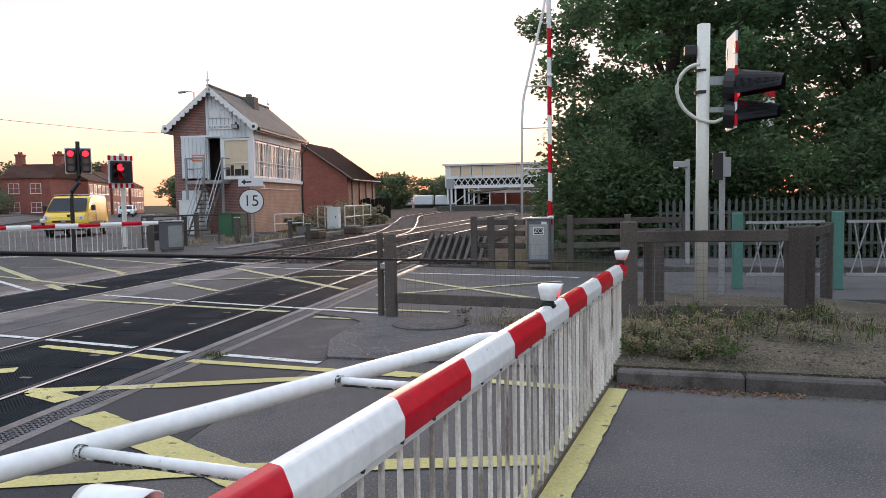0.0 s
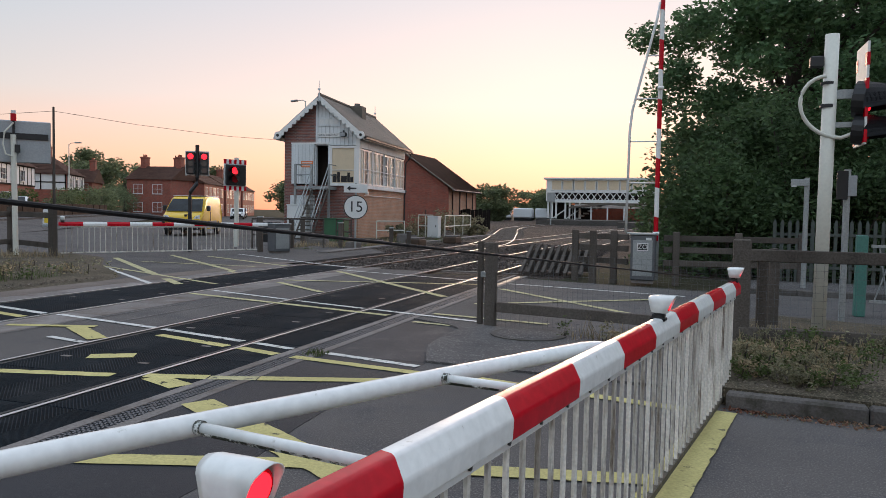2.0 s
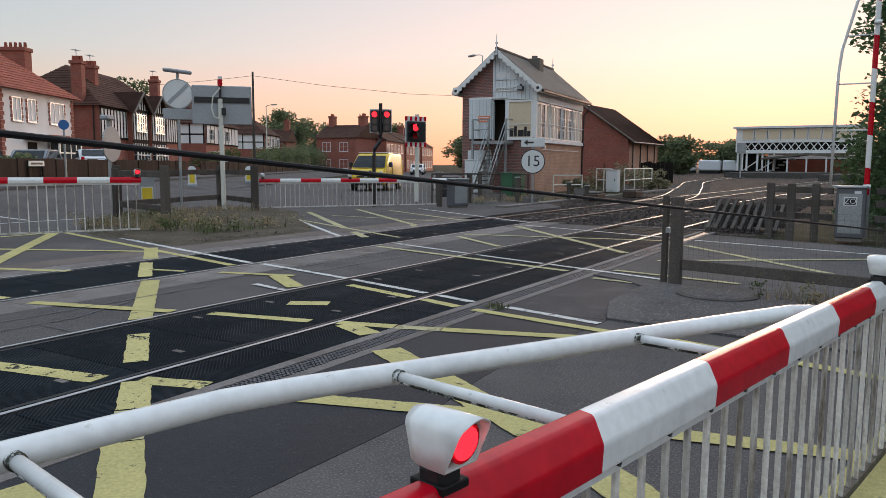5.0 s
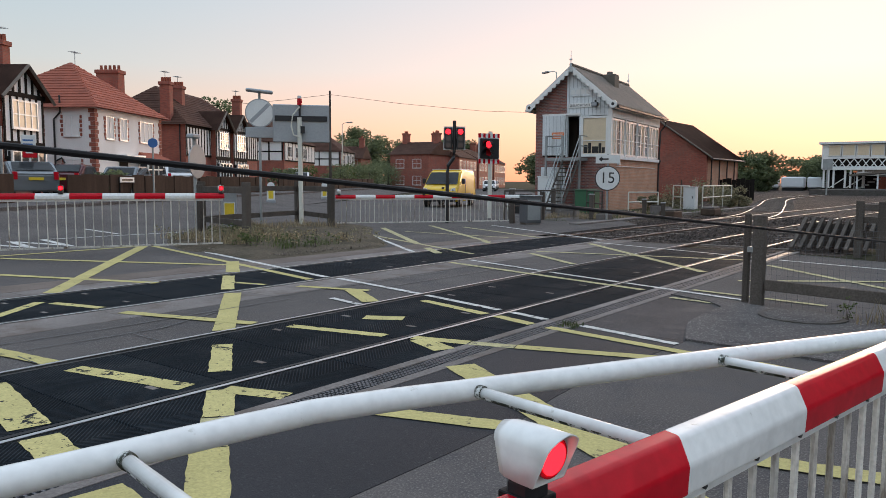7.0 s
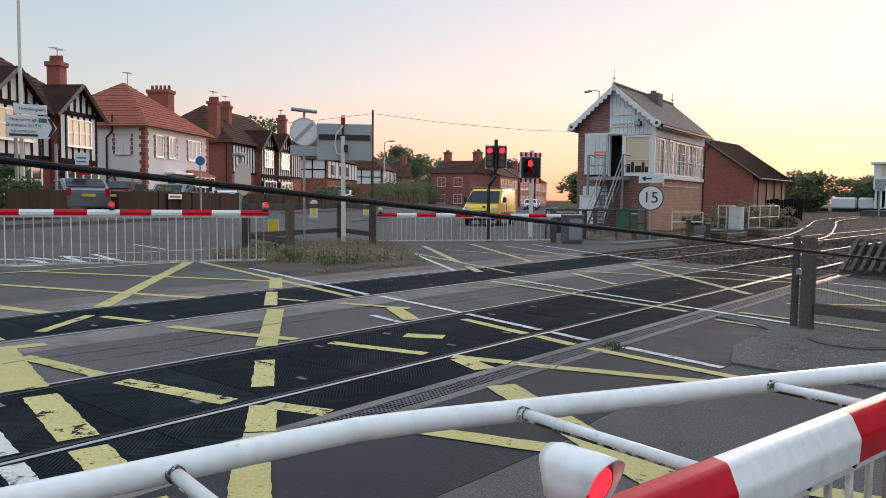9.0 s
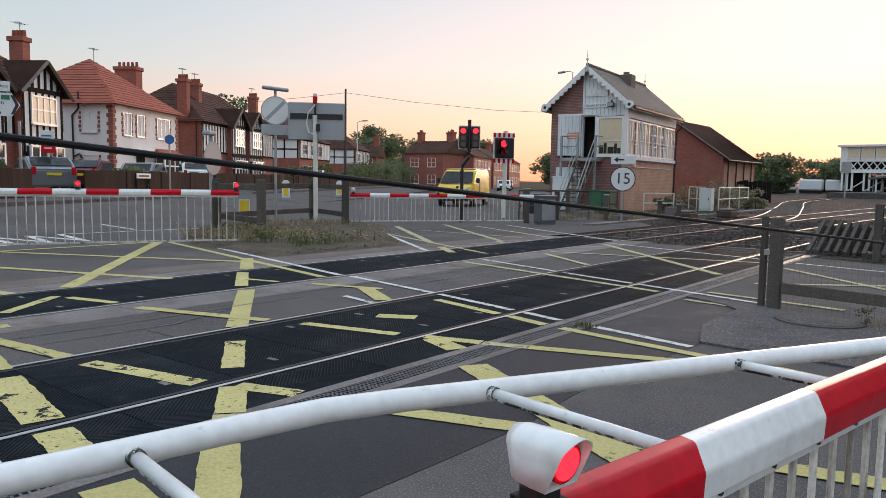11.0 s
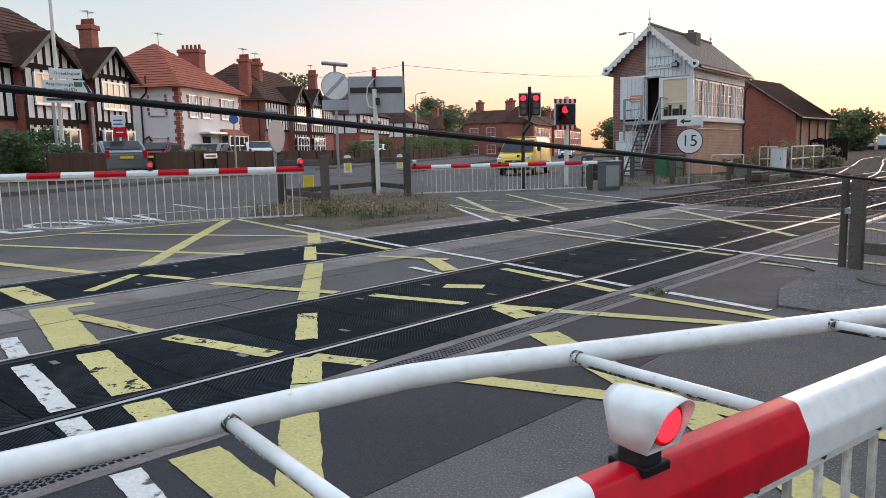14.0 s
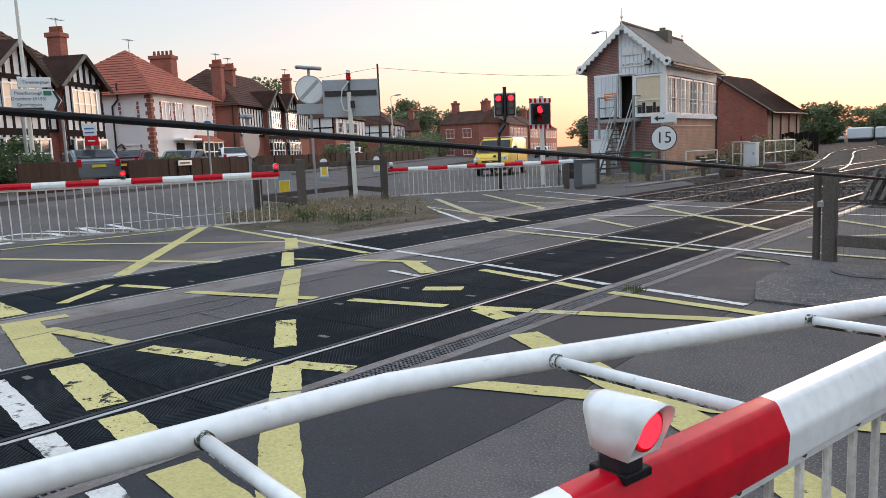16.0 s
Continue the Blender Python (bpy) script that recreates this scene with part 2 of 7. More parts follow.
BARGE = material("weathered_bargeboard", (0.20, 0.165, 0.135), 0.85, 0, 0.3, 3, 30, 0.2)
GLASS = material("window_glass", (0.05, 0.055, 0.06), 0.06, 0, 0.1, 1, 10, 0.0)
# cream of real blinds, also painted on panes that mirror the sunset sky
BLIND_AND_GLOW = material("cream_blind_and_glow", (0.70, 0.57, 0.40), 0.3, 0, 0.1, 3, 20, 0.0)
PALISADE = material("green_paint", (0.06, 0.19, 0.155), 0.5, 0, 0.2, 3, 40, 0.05)
PALISADE_GREY = material("grey_green_steel", (0.075, 0.09, 0.08), 0.6, 0.2, 0.2, 3, 40, 0.05)
GREEN_CAB = material("green_cabinet_paint", (0.03, 0.12, 0.055), 0.5, 0, 0.2, 2, 40, 0.05)
CAB_GREY = material("grey_cabinet", (0.13, 0.135, 0.145), 0.5, 0.3, 0.2, 2, 40, 0.05)
CAR_YELLOW = material("yellow_car_paint", (0.72, 0.46, 0.02), 0.25, 0, 0.05, 2, 40, 0.0)
CAR_SILVER = material("silver_car_paint", (0.24, 0.26, 0.28), 0.3, 0.5, 0.05, 2, 40, 0.0)
CAR_MAROON = material("maroon_car_paint", (0.09, 0.015, 0.02), 0.25, 0.2, 0.05, 2, 40, 0.0)
CAR_WHITE = material("white_car_paint", (0.75, 0.75, 0.76), 0.3, 0, 0.05, 2, 40, 0.0)
TYRE = material("tyre_rubber", (0.015, 0.015, 0.015), 0.85, 0, 0.2, 5, 40, 0.1)
BOLLARD_Y = material("yellow_bollard_plastic", (0.75, 0.53, 0.03), 0.4, 0, 0.1, 3, 30, 0.02)
BLUE = material("blue_sign", (0.03, 0.13, 0.36), 0.4, 0, 0.1, 3, 30, 0.0)
GREEN_SIGN = material("green_sign_panel", (0.02, 0.17, 0.09), 0.4, 0, 0.1, 3, 30, 0.0)
SIGN_WHITE = material("white_sign_face", (0.72, 0.73, 0.72), 0.45, 0, 0.08, 3, 30, 0.0)
SIGN_DARK = material("dark_lettering", (0.02, 0.02, 0.022), 0.5, 0, 0.05, 3, 30, 0.0)
RED_LIT = material("lit_red_lens", (1.0, 0.012, 0.02), 0.3, 0, 0.02, 3, 30, 0.0, emit=0.35)
ORANGE = material("orange_notice", (0.75, 0.22, 0.08), 0.6, 0, 0.1, 3, 30, 0.0)
GRATE = material("dark_grating_steel", (0.12, 0.12, 0.13), 0.6, 0.4, 0.3, 4, 40, 0.1)
BARK = material("bark", (0.07, 0.055, 0.045), 0.95, 0, 0.4, 4, 40, 0.6)

# near black that stands for shade down in the flangeway groove
FLANGE_SHADE = material("flangeway_shade", (0.008, 0.008, 0.009), 0.5, 0, 0.3, 6, 60, 0.2, spec=0.2)

# raised tread ribs on the rubber panels
nt = RUBBER.node_tree
tcr = nt.nodes.new("ShaderNodeTexCoord")
zig = nt.nodes.new("ShaderNodeSeparateXYZ")
nt.links.new(tcr.outputs["Object"], zig.inputs[0])
fold = nt.nodes.new("ShaderNodeMath")
fold.operation = "PINGPONG"
fold.inputs[1].default_value = 0.33
nt.links.new(zig.outputs[0], fold.inputs[0])
lean = nt.nodes.new("ShaderNodeMath")
lean.operation = "MULTIPLY_ADD"
lean.inputs[1].default_value = 1.0
nt.links.new(fold.outputs[0], lean.inputs[0])
nt.links.new(zig.outputs[1], lean.inputs[2])
row = nt.nodes.new("ShaderNodeCombineXYZ")
nt.links.new(lean.outputs[0], row.inputs[1])
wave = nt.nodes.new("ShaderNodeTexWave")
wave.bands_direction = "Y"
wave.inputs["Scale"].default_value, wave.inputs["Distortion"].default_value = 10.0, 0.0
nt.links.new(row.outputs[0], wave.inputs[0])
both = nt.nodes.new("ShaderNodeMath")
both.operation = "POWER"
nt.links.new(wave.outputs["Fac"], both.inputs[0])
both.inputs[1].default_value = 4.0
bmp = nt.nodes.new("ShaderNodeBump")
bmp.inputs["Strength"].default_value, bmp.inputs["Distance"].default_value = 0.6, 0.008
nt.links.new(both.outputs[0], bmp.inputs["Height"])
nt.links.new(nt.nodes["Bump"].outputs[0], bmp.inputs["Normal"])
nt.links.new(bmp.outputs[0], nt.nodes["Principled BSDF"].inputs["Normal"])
# rib shading put into the colour: crests lighter, grooves darker, as bump hardly shows
rib_shade = nt.nodes.new("ShaderNodeMapRange")
rib_shade.inputs[3].default_value, rib_shade.inputs[4].default_value = 0.75, 2.5
nt.links.new(both.outputs[0], rib_shade.inputs[0])
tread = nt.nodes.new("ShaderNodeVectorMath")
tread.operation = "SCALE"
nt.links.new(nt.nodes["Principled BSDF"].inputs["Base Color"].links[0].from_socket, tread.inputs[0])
nt.links.new(rib_shade.outputs[0], tread.inputs[3])
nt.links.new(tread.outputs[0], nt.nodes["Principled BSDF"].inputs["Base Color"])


# ---- building helpers ----
def box(bm, x0, x1, y0, y1, z0, z1, bev=0.0, m=None):
    mat = Matrix.Translation(((x0 + x1) / 2, (y0 + y1) / 2, (z0 + z1) / 2)) @ Matrix.Diagonal((abs(x1 - x0), abs(y1 - y0), abs(z1 - z0), 1))
    r = bmesh.ops.create_cube(bm, size=1, matrix=(m @ mat) if m else mat)
    if bev:
        edges = list({e for v in r["verts"] for e in v.link_edges})
        bmesh.ops.bevel(bm, geom=edges, offset=bev, segments=1, affect="EDGES")
    return bm


def rod(bm, p, q, r, seg=8, r2=None):
    p, q = Vector(p), Vector(q)
    d = q - p
    m = Matrix.Translation((p + q) / 2) @ d.to_track_quat("Z", "Y").to_matrix().to_4x4()
    bmesh.ops.create_cone(bm, cap_ends=True, segments=seg, radius1=r, radius2=r if r2 is None else r2, depth=d.length, matrix=m)
    return bm


def tube(bm, pts, r, seg=8):
    """A round bar bent along the points."""
    rings = []
    pts = [Vector(p) for p in pts]
    for i, p in enumerate(pts):
        d = (pts[min(i + 1, len(pts) - 1)] - pts[max(i - 1, 0)]).normalized()
        side = d.orthogonal() if abs(d.z) > 0.95 else d.cross(Vector((0, 0, 1)))
        side.normalize()
        up = side.cross(d)
        rings.append([bm.verts.new(p + r * (math.cos(a) * side + math.sin(a) * up)) for a in [2 * math.pi * k / seg for k in range(seg)]])
    for a, b in zip(rings, rings[1:]):
        for k in range(seg):
            bm.faces.new((a[k], a[(k + 1) % seg], b[(k + 1) % seg], b[k]))
    bm.faces.new(rings[0][::-1])
    bm.faces.new(rings[-1])
    return bm


def prism(bm, outline, depth, m=None):
    """A flat outline in x and z, made thick along y."""
    a = [bm.verts.new((x, 0, z)) for x, z in outline]
    b = [bm.verts.new((x, depth, z)) for x, z in outline]
    n = len(a)
    bm.faces.new(a)
    bm.faces.new(b[::-1])
    for i in range(n):
        bm.faces.new((a[i], b[i], b[(i + 1) % n], a[(i + 1) % n]))
    if m:
        bmesh.ops.transform(bm, matrix=m, verts=a + b)
    return bm


def to_mesh(name, bm, mat, smooth=False):
    bmesh.ops.recalc_face_normals(bm, faces=bm.faces)
    me = bpy.data.meshes.new(name)
    bm.to_mesh(me)
    bm.free()
    me.materials.append(mat)
    if smooth:
        for f in me.polygons:
            f.use_smooth = True
    return me


def part(name, bm, mat, parent, label="", smooth=False):
    ob = new(name, to_mesh(name, bm, mat, smooth))
    ob.parent = parent
    if label:
        ob["label"] = label
    return ob


def piece(name, me, parent, m):
    ob = new(name, me)
    ob.parent = parent
    ob.matrix_basis = m
    return ob


def thing(name, m, label, category, group=""):
    ob = new(name)
    ob.empty_display_size = 0.2
    ob.matrix_basis = m
    return tagged(ob, label, category, group)


def structure(name, bm, mat, label="", category="", smooth=False):
    ob = new(name, to_mesh(name, bm, mat, smooth))
    return tagged(ob, label, category, kind="structure")


def B(*a, **k):
    return box(bmesh.new(), *a, **k)


def R(*a, **k):
    return rod(bmesh.new(), *a, **k)


def slab(pts, z0, z1):
    bm = bmesh.new()
    lo, hi = [bm.verts.new((x, y, z0)) for x, y in pts], [bm.verts.new((x, y, z1)) for x, y in pts]
    bm.faces.new(hi)
    for i in range(len(pts)):
        j = (i + 1) % len(pts)
        bm.faces.new((lo[i], lo[j], hi[j], hi[i]))
    return bm


# ---- ground, road, crossing ----
bm = bmesh.new()
bmesh.ops.create_grid(bm, x_segments=1, y_segments=1, size=2500, matrix=Matrix.Translation((0, 0, -0.06)))
structure("ground", bm, GROUND, "bare earth and rough grass reaching the horizon", "ground")
structure("road", slab([(9, -12), (9, 6.3), (6.3, 6.5), (4.6, 6.7), (4.3, 7.2), (0.9, 7.2), (0.9, -12)], -0.05, 0.0), ASPHALT, "grey asphalt approach road with worn yellow box markings", "road")
structure("road_far_lane", slab([(0.9, 9.6), (4.1, 8.8), (4.5, 11.0), (7.4, 11.5), (30, 12.4), (30, 15.0), (6.8, 15.2), (4.2, 15.4), (0.9, 16.4)], -0.05, 0.0), ASPHALT, "grey asphalt lane with crossing hatching", "road")
structure("road_beyond", slab([(-5.4, -14), (-5.4, 24), (-9, 29), (-66, 118), (-74, 114), (-24, 24), (-60, 14), (-60, -14)], -0.05, 0.0), ASPHALT, "wide grey asphalt road beyond the tracks", "road")
structure("road_patch", slab([(0.92, 7.2), (1.97, 7.2), (1.87, 7.5), (1.72, 8.0), (1.69, 8.6), (1.7, 9.15), (1.5, 9.4), (0.92, 9.65)], -0.05, 0.002), ASPHALT_PATCH_SHEEN, "dark newer asphalt patch beside the track, grazing sheen in its colour", "road")
structure("pavement", slab([(1.97, 7.2), (4.1, 7.0), (4.3, 9.0), (0.93, 9.7), (1.5, 9.4), (1.7, 9.15), (1.69, 8.6), (1.72, 8.0), (1.87, 7.5)], -0.05, 0.022), ASPHALT_OLD, "rough grey asphalt apron round a manhole", "pavement")
structure("pavement_near", slab([(0.92, -9), (1.9, -9), (1.92, 2.9), (1.95, 3.7), (1.97, 4.4), (1.9, 4.95), (1.88, 5.4), (1.93, 6.3), (1.98, 7.19), (0.92, 7.19)], -0.05, 0.003), ASPHALT_DARK, "dark smooth asphalt strip beside the track", "road")
structure("verge", slab([(4.47, 6.62), (6.3, 6.42), (9.5, 6.14), (9.5, 8.6), (7.0, 10.6), (5.2, 11.2), (4.35, 9.2)], -0.05, 0.13), GRASSY, "dry weedy earth verge behind a kerb", "verge")
structure("crossing_deck", slab([(-3.35, -12), (-1.5, -12), (-1.5, 17.2), (-3.35, 17.2)], -0.05, -0.002), ASPHALT, "asphalt infill between the two tracks", "road")
structure("crossing_edge", slab([(-6.0, -12), (-5.4, -12), (-5.4, 18.0), (-6.0, 18.0)], -0.05, 0.006), TAN, "tan concrete edging along the far track", "road")
structure("trackbed", slab([(1.6, 17.1), (-6.2, 18.1), (-9.5, 26), (-11, 45), (-40, 120), (-40, 300), (30, 300), (12, 120), (6, 60), (3.0, 30)], -0.25, -0.055), BALLAST, "brown stone ballast of the railway", "trackbed")


def panels(name, x0, x1, y0, y1, step, mat, ztop, parent):
    me = to_mesh(name, B(x0, x1, 0.003, step - 0.003, -0.06, ztop, bev=0.005), mat)
    k = 0
    while y0 + (k + 1) * step <= y1 + 0.01:
        piece(name, me, parent, Matrix.Translation((0, y0 + k * step, 0)))
        k += 1


deck = tagged(new("crossing_panels"), "black ribbed rubber and grey concrete crossing panels between rails", "crossing deck", kind="structure")
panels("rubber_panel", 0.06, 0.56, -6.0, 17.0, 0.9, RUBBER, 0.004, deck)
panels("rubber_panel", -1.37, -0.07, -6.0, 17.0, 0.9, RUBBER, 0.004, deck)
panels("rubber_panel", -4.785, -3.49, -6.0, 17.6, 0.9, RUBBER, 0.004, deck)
panels("concrete_panel", -3.355, -2.75, -6.0, 17.6, 1.8, CONCRETE, 0.004, deck)
panels("concrete_panel", -5.40, -4.92, -6.0, 17.6, 1.8, CONCRETE, 0.004, deck)
# lifting slots of the panels
slot = to_mesh("lifting_slot", B(-0.05, 0.05, -0.022, 0.022, 0, 0.006), CONCRETE)
for k in range(25):
    for x in (-1.15, -0.3, -4.6, -3.7):
        if (k * 7 + int(x * 10)) % 3:
            piece("lifting_slot", slot, deck, Matrix.Translation((x, -5.5 + k * 0.9, 0.001)))
# drain grating along the near track
grate = tagged(new("drain_grating"), "steel mesh drain grating in pale concrete edging", "drain", kind="structure")
part("edging", B(0.565, 0.655, -8, 17.0, -0.05, 0.007), CONCRETE, grate)
part("edging", B(0.83, 0.92, -8, 17.0, -0.05, 0.007), CONCRETE, grate)
part("bed", B(0.65, 0.835, -8, 17.0, -0.05, -0.012), BLACK, grate)
bm = bmesh.new()
for k in range(560):
    y = -6 + k * 0.036
    box(bm, 0.656, 0.829, y, y + 0.012, -0.012, 0.004)
for x in (0.70, 0.742, 0.785):
    box(bm, x - 0.006, x + 0.006, -6, 14.2, -0.012, 0.004)
tagged(part("grating_bars", bm, GRATE, grate), kind="stuff")


# ---- rails ----
def rail(pts, deep, name, parent):
    """A rail along plan points: web and foot, with its bright running head."""
    for nm, w, z0, z1, mt in (("rail_web", 0.03, -deep, -0.012, RAIL), ("rail_head", 0.019, -0.012, 0.008, RAIL_TOP)):
        bm = bmesh.new()
        prev = None
        for i, p in enumerate(pts):
            a, b = pts[max(i - 1, 0)], pts[min(i + 1, len(pts) - 1)]
            d = Vector((b[0] - a[0], b[1] - a[1], 0)).normalized()
            n = Vector((d.y, -d.x, 0))
            q = [bm.verts.new(Vector((p[0], p[1], z)) + s * w * n) for s, z in ((-1, z0), (1, z0), (1, z1), (-1, z1))]
            if prev:
                for k in range(4):
                    bm.faces.new((prev[k], prev[(k + 1) % 4], q[(k + 1) % 4], q[k]))
            prev = q
        part(nm, bm, mt, parent)


def bend(points, n=60):
    """A smooth plan curve through the points."""
    out = []
    P = [points[0]] + list(points) + [points[-1]]
    for i in range(1, len(P) - 2):
        for k in range(n // (len(points) - 1)):
            t = k / (n // (len(points) - 1))
            out.append(tuple(0.5 * (2 * P[i][j] + (P[i + 1][j] - P[i - 1][j]) * t + (2 * P[i - 1][j] - 5 * P[i][j] + 4 * P[i + 1][j] - P[i + 2][j]) * t * t
                                    + (3 * P[i][j] - P[i - 1][j] - 3 * P[i + 1][j] + P[i + 2][j]) * t ** 3) for j in (0, 1)))
    return out + [points[-1]]


def offset(pts, s):
    out = []
    for i, p in enumerate(pts):
        a, b = pts[max(i - 1, 0)], pts[min(i + 1, len(pts) - 1)]
        d = Vector((b[0] - a[0], b[1] - a[1])).normalized()
        out.append((p[0] + s * d.y, p[1] - s * d.x))
    return out


TRACKS = [("near", bend([(-0.7175, -30), (-0.7175, -6), (-0.7175, 17), (-0.45, 30), (0.6, 50), (4, 90), (12, 160)], 96)),
          ("far", bend([(-4.1375, -30), (-4.1375, -6), (-4.1375, 17), (-3.9, 28), (-3.3, 44), (-1.5, 80), (6, 150)], 96)),
          ("siding", bend([(-4.0, 24), (-4.3, 34), (-7.4, 50), (-11.4, 70), (-13, 92), (-14, 130)], 80))]
for nm, line in TRACKS:
    tr = tagged(new("railway_track"), "railway track with polished rail heads on rusty rails", "railway track", kind="structure")
    rail(offset(line, 0.7525), 0.16, nm, tr)
    rail(offset(line, -0.7525), 0.16, nm, tr)
    sl = to_mesh("sleeper", B(-1.25, 1.25, -0.12, 0.12, -0.2, -0.035, bev=0.01), SLEEPER)
    run = 0.0
    for a, b in zip(line, line[1:]):
        run += math.dist(a, b)
        if run > 0.7 and 17.6 < a[1] < 75 and (nm != "siding" or a[1] > 40):
            steps = max(1, int(math.dist(a, b) / 0.7))
            for k in range(steps):
                f = k / steps
                piece("sleeper", sl, tr, Matrix.Translation((a[0] + f * (b[0] - a[0]), a[1] + f * (b[1] - a[1]), 0)) @ Matrix.Rotation(math.atan2(a[0] - b[0], b[1] - a[1]), 4, "Z"))
            run = 0.0


# black strip standing for the shaded flangeway groove beside each rail, on its gauge side
for x0, x1 in ((-0.062, -0.022), (-1.413, -1.373), (-3.482, -3.442), (-4.833, -4.793)):
    structure("flangeway_shade_strip", B(x0, x1, -8, 17.2, -0.03, 0.0048), FLANGE_SHADE, "black strip painted for the shaded flangeway groove beside the rail", "rail crossing")


# ---- road markings ----
LAID = [0]


def stripe(name, a, b, w, mat, z=0.0065, w2=None):
    LAID[0] += 1
    z += 0.00012 * (LAID[0] % 30)
    a, b = Vector((*a, 0)), Vector((*b, 0))
    d = (b - a).normalized()
    n = Vector((d.y, -d.x, 0))
    L = (b - a).length
    k = max(2, int(L / 0.05))
    bm = bmesh.new()
    rows = []
    for i in range(k + 1):
        f = i / k
        ww = (w + (w2 if w2 else w) * f - w * f) / 2 if w2 else w / 2
        j1, j2 = [0.007 * noise.noise((a + d * L * f) * 7 + Vector((0, 0, s))) + 0.009 * noise.noise((a + d * L * f) * 31 + Vector((0, 0, s))) for s in (3, 17)]
        rows.append([bm.verts.new(a + d * L * f + n * (ww + j1) + Vector((0, 0, z))), bm.verts.new(a + d * L * f - n * (ww + j2) + Vector((0, 0, z)))])
    for r, q in zip(rows, rows[1:]):
        bm.faces.new((r[0], r[1], q[1], q[0]))
    return structure(name, bm, mat, "worn painted road line", "road marking")


YL = "yellow_line"
for a, b, w in [((-6.2, 8.67), (-5.0, 7.75), .2), ((-4.7, 7.45), (-3.6, 6.6), .2), ((-3.3, 6.45), (-1.5, 4.97), .2), ((-1.02, 4.6), (-0.3, 4.04), .2), ((0.1, 3.75), (0.55, 3.4), .22), ((0.95, 3.05), (1.75, 2.45), .2),
                ((-9.9, 9.28), (-4.96, 5.08), .2), ((-9.95, 4.42), (-4.8, 6.38), .14), ((-9.95, 6.22), (-5.75, 8.34), .14), ((-9.0, 3.5), (-4.89, 4.42), .16), ((-10.05, 2.5), (-9.95, 9.4), .14), ((-9.8, 9.45), (-3.5, 7.9), .12),
                ((-3.16, 3.27), (-1.45, 2.87), .3), ((-3.1, 3.2), (-3.02, 3.64), .16), ((-2.6, 3.29), (-1.5, 3.42), .14), ((-1.2, 2.87), (-0.1, 2.64), .27), ((0.1, 2.6), (0.52, 2.52), .25), ((1.0, 2.42), (2.2, 2.25), .24),
                ((-3.08, 4.9), (-1.55, 5.36), .14), ((-3.13, 7.34), (-2.16, 7.64), .12), ((-2.35, 7.54), (-1.55, 7.01), .2), ((0.75, 6.95), (2.9, 6.6), .12),
                ((0.95, 6.05), (2.4, 6.53), .14), ((0.95, 5.25), (2.72, 4.19), .24), ((1.1, 4.01), (2.46, 4.44), .16), ((2.46, 4.44), (4.1, 4.8), .16), ((2.72, 4.19), (3.4, 3.7), .24),
                ((2.3, 6.78), (4.4, 6.3), .13), ((4.45, 6.38), (3.65, 2.0), .24), ((3.65, 2.0), (3.07, -1.2), .24)]:
    on_rubber = any(lo <= (a[0] + b[0]) / 2 <= hi for lo, hi in ((-4.79, -3.49), (-1.4, 0.57)))
    stripe(YL, a, b, w * (0.82 if on_rubber else 1.0), YELLOW_RUB if on_rubber else YELLOW)
for a, b, w in [((-4.39, 4.68), (-3.72, 3.87), .12), ((-4.22, 4.74), (-3.51, 4.91), .12), ((-4.65, 3.43), (-3.5, 3.35), .26), ((-4.2, 7.02), (-3.57, 7.17), .1), ((-1.2, 3.44), (-0.13, 3.65), .16), ((-1.2, 5.49), (-0.2, 5.72), .13), ((0.1, 3.78), (0.55, 3.92), .15),
                ((-1.15, 7.46), (-0.11, 7.18), .12), ((0.05, 7.15), (0.55, 7.0), .12), ((0.05, 5.8), (0.55, 5.94), .14), ((0.15, 5.77), (0.55, 5.6), .2), ((-0.95, 6.25), (-0.6, 6.45), .2), ((0.57, 5.93), (0.94, 6.05), .13), ((0.57, 3.38), (0.94, 3.06), .18),
                ((-10.3, 17.08), (-6.0, 13.4), .16), ((-5.3, 12.8), (-4.4, 12.03), .16), ((-9.92, 18.86), (-5.2, 14.94), .14), ((-9.97, 15.42), (-3.84, 12.35), .1), ((-3.3, 10.9), (0.5, 9.9), .12), ((-3.2, 13.6), (0.5, 14.6), .12),
                ((-3.2, 16.0), (0.5, 12.3), .14), ((-8.8, 19.0), (-4.95, 16.8), .12), ((-8.8, 16.31), (-5.5, 16.28), .1), ((-3.07, 13.18), (-1.56, 12.01), .12), ((-5.3, 14.9), (-4.95, 14.6), .12), ((1.0, 9.5), (3.6, 9.0), .1), ((1.04, 13.95), (3.56, 11.4), .12), ((1.2, 11.6), (3.9, 13.6), .12), ((1.0, 10.3), (2.6, 10.0), .1)]:
    stripe("faded_line", a, b, w, YELLOW_RUB if b[1] < 9 and any(lo <= (a[0] + b[0]) / 2 <= hi for lo, hi in ((-4.79, -3.49), (-1.4, 0.57))) else YELLOW_FADED)
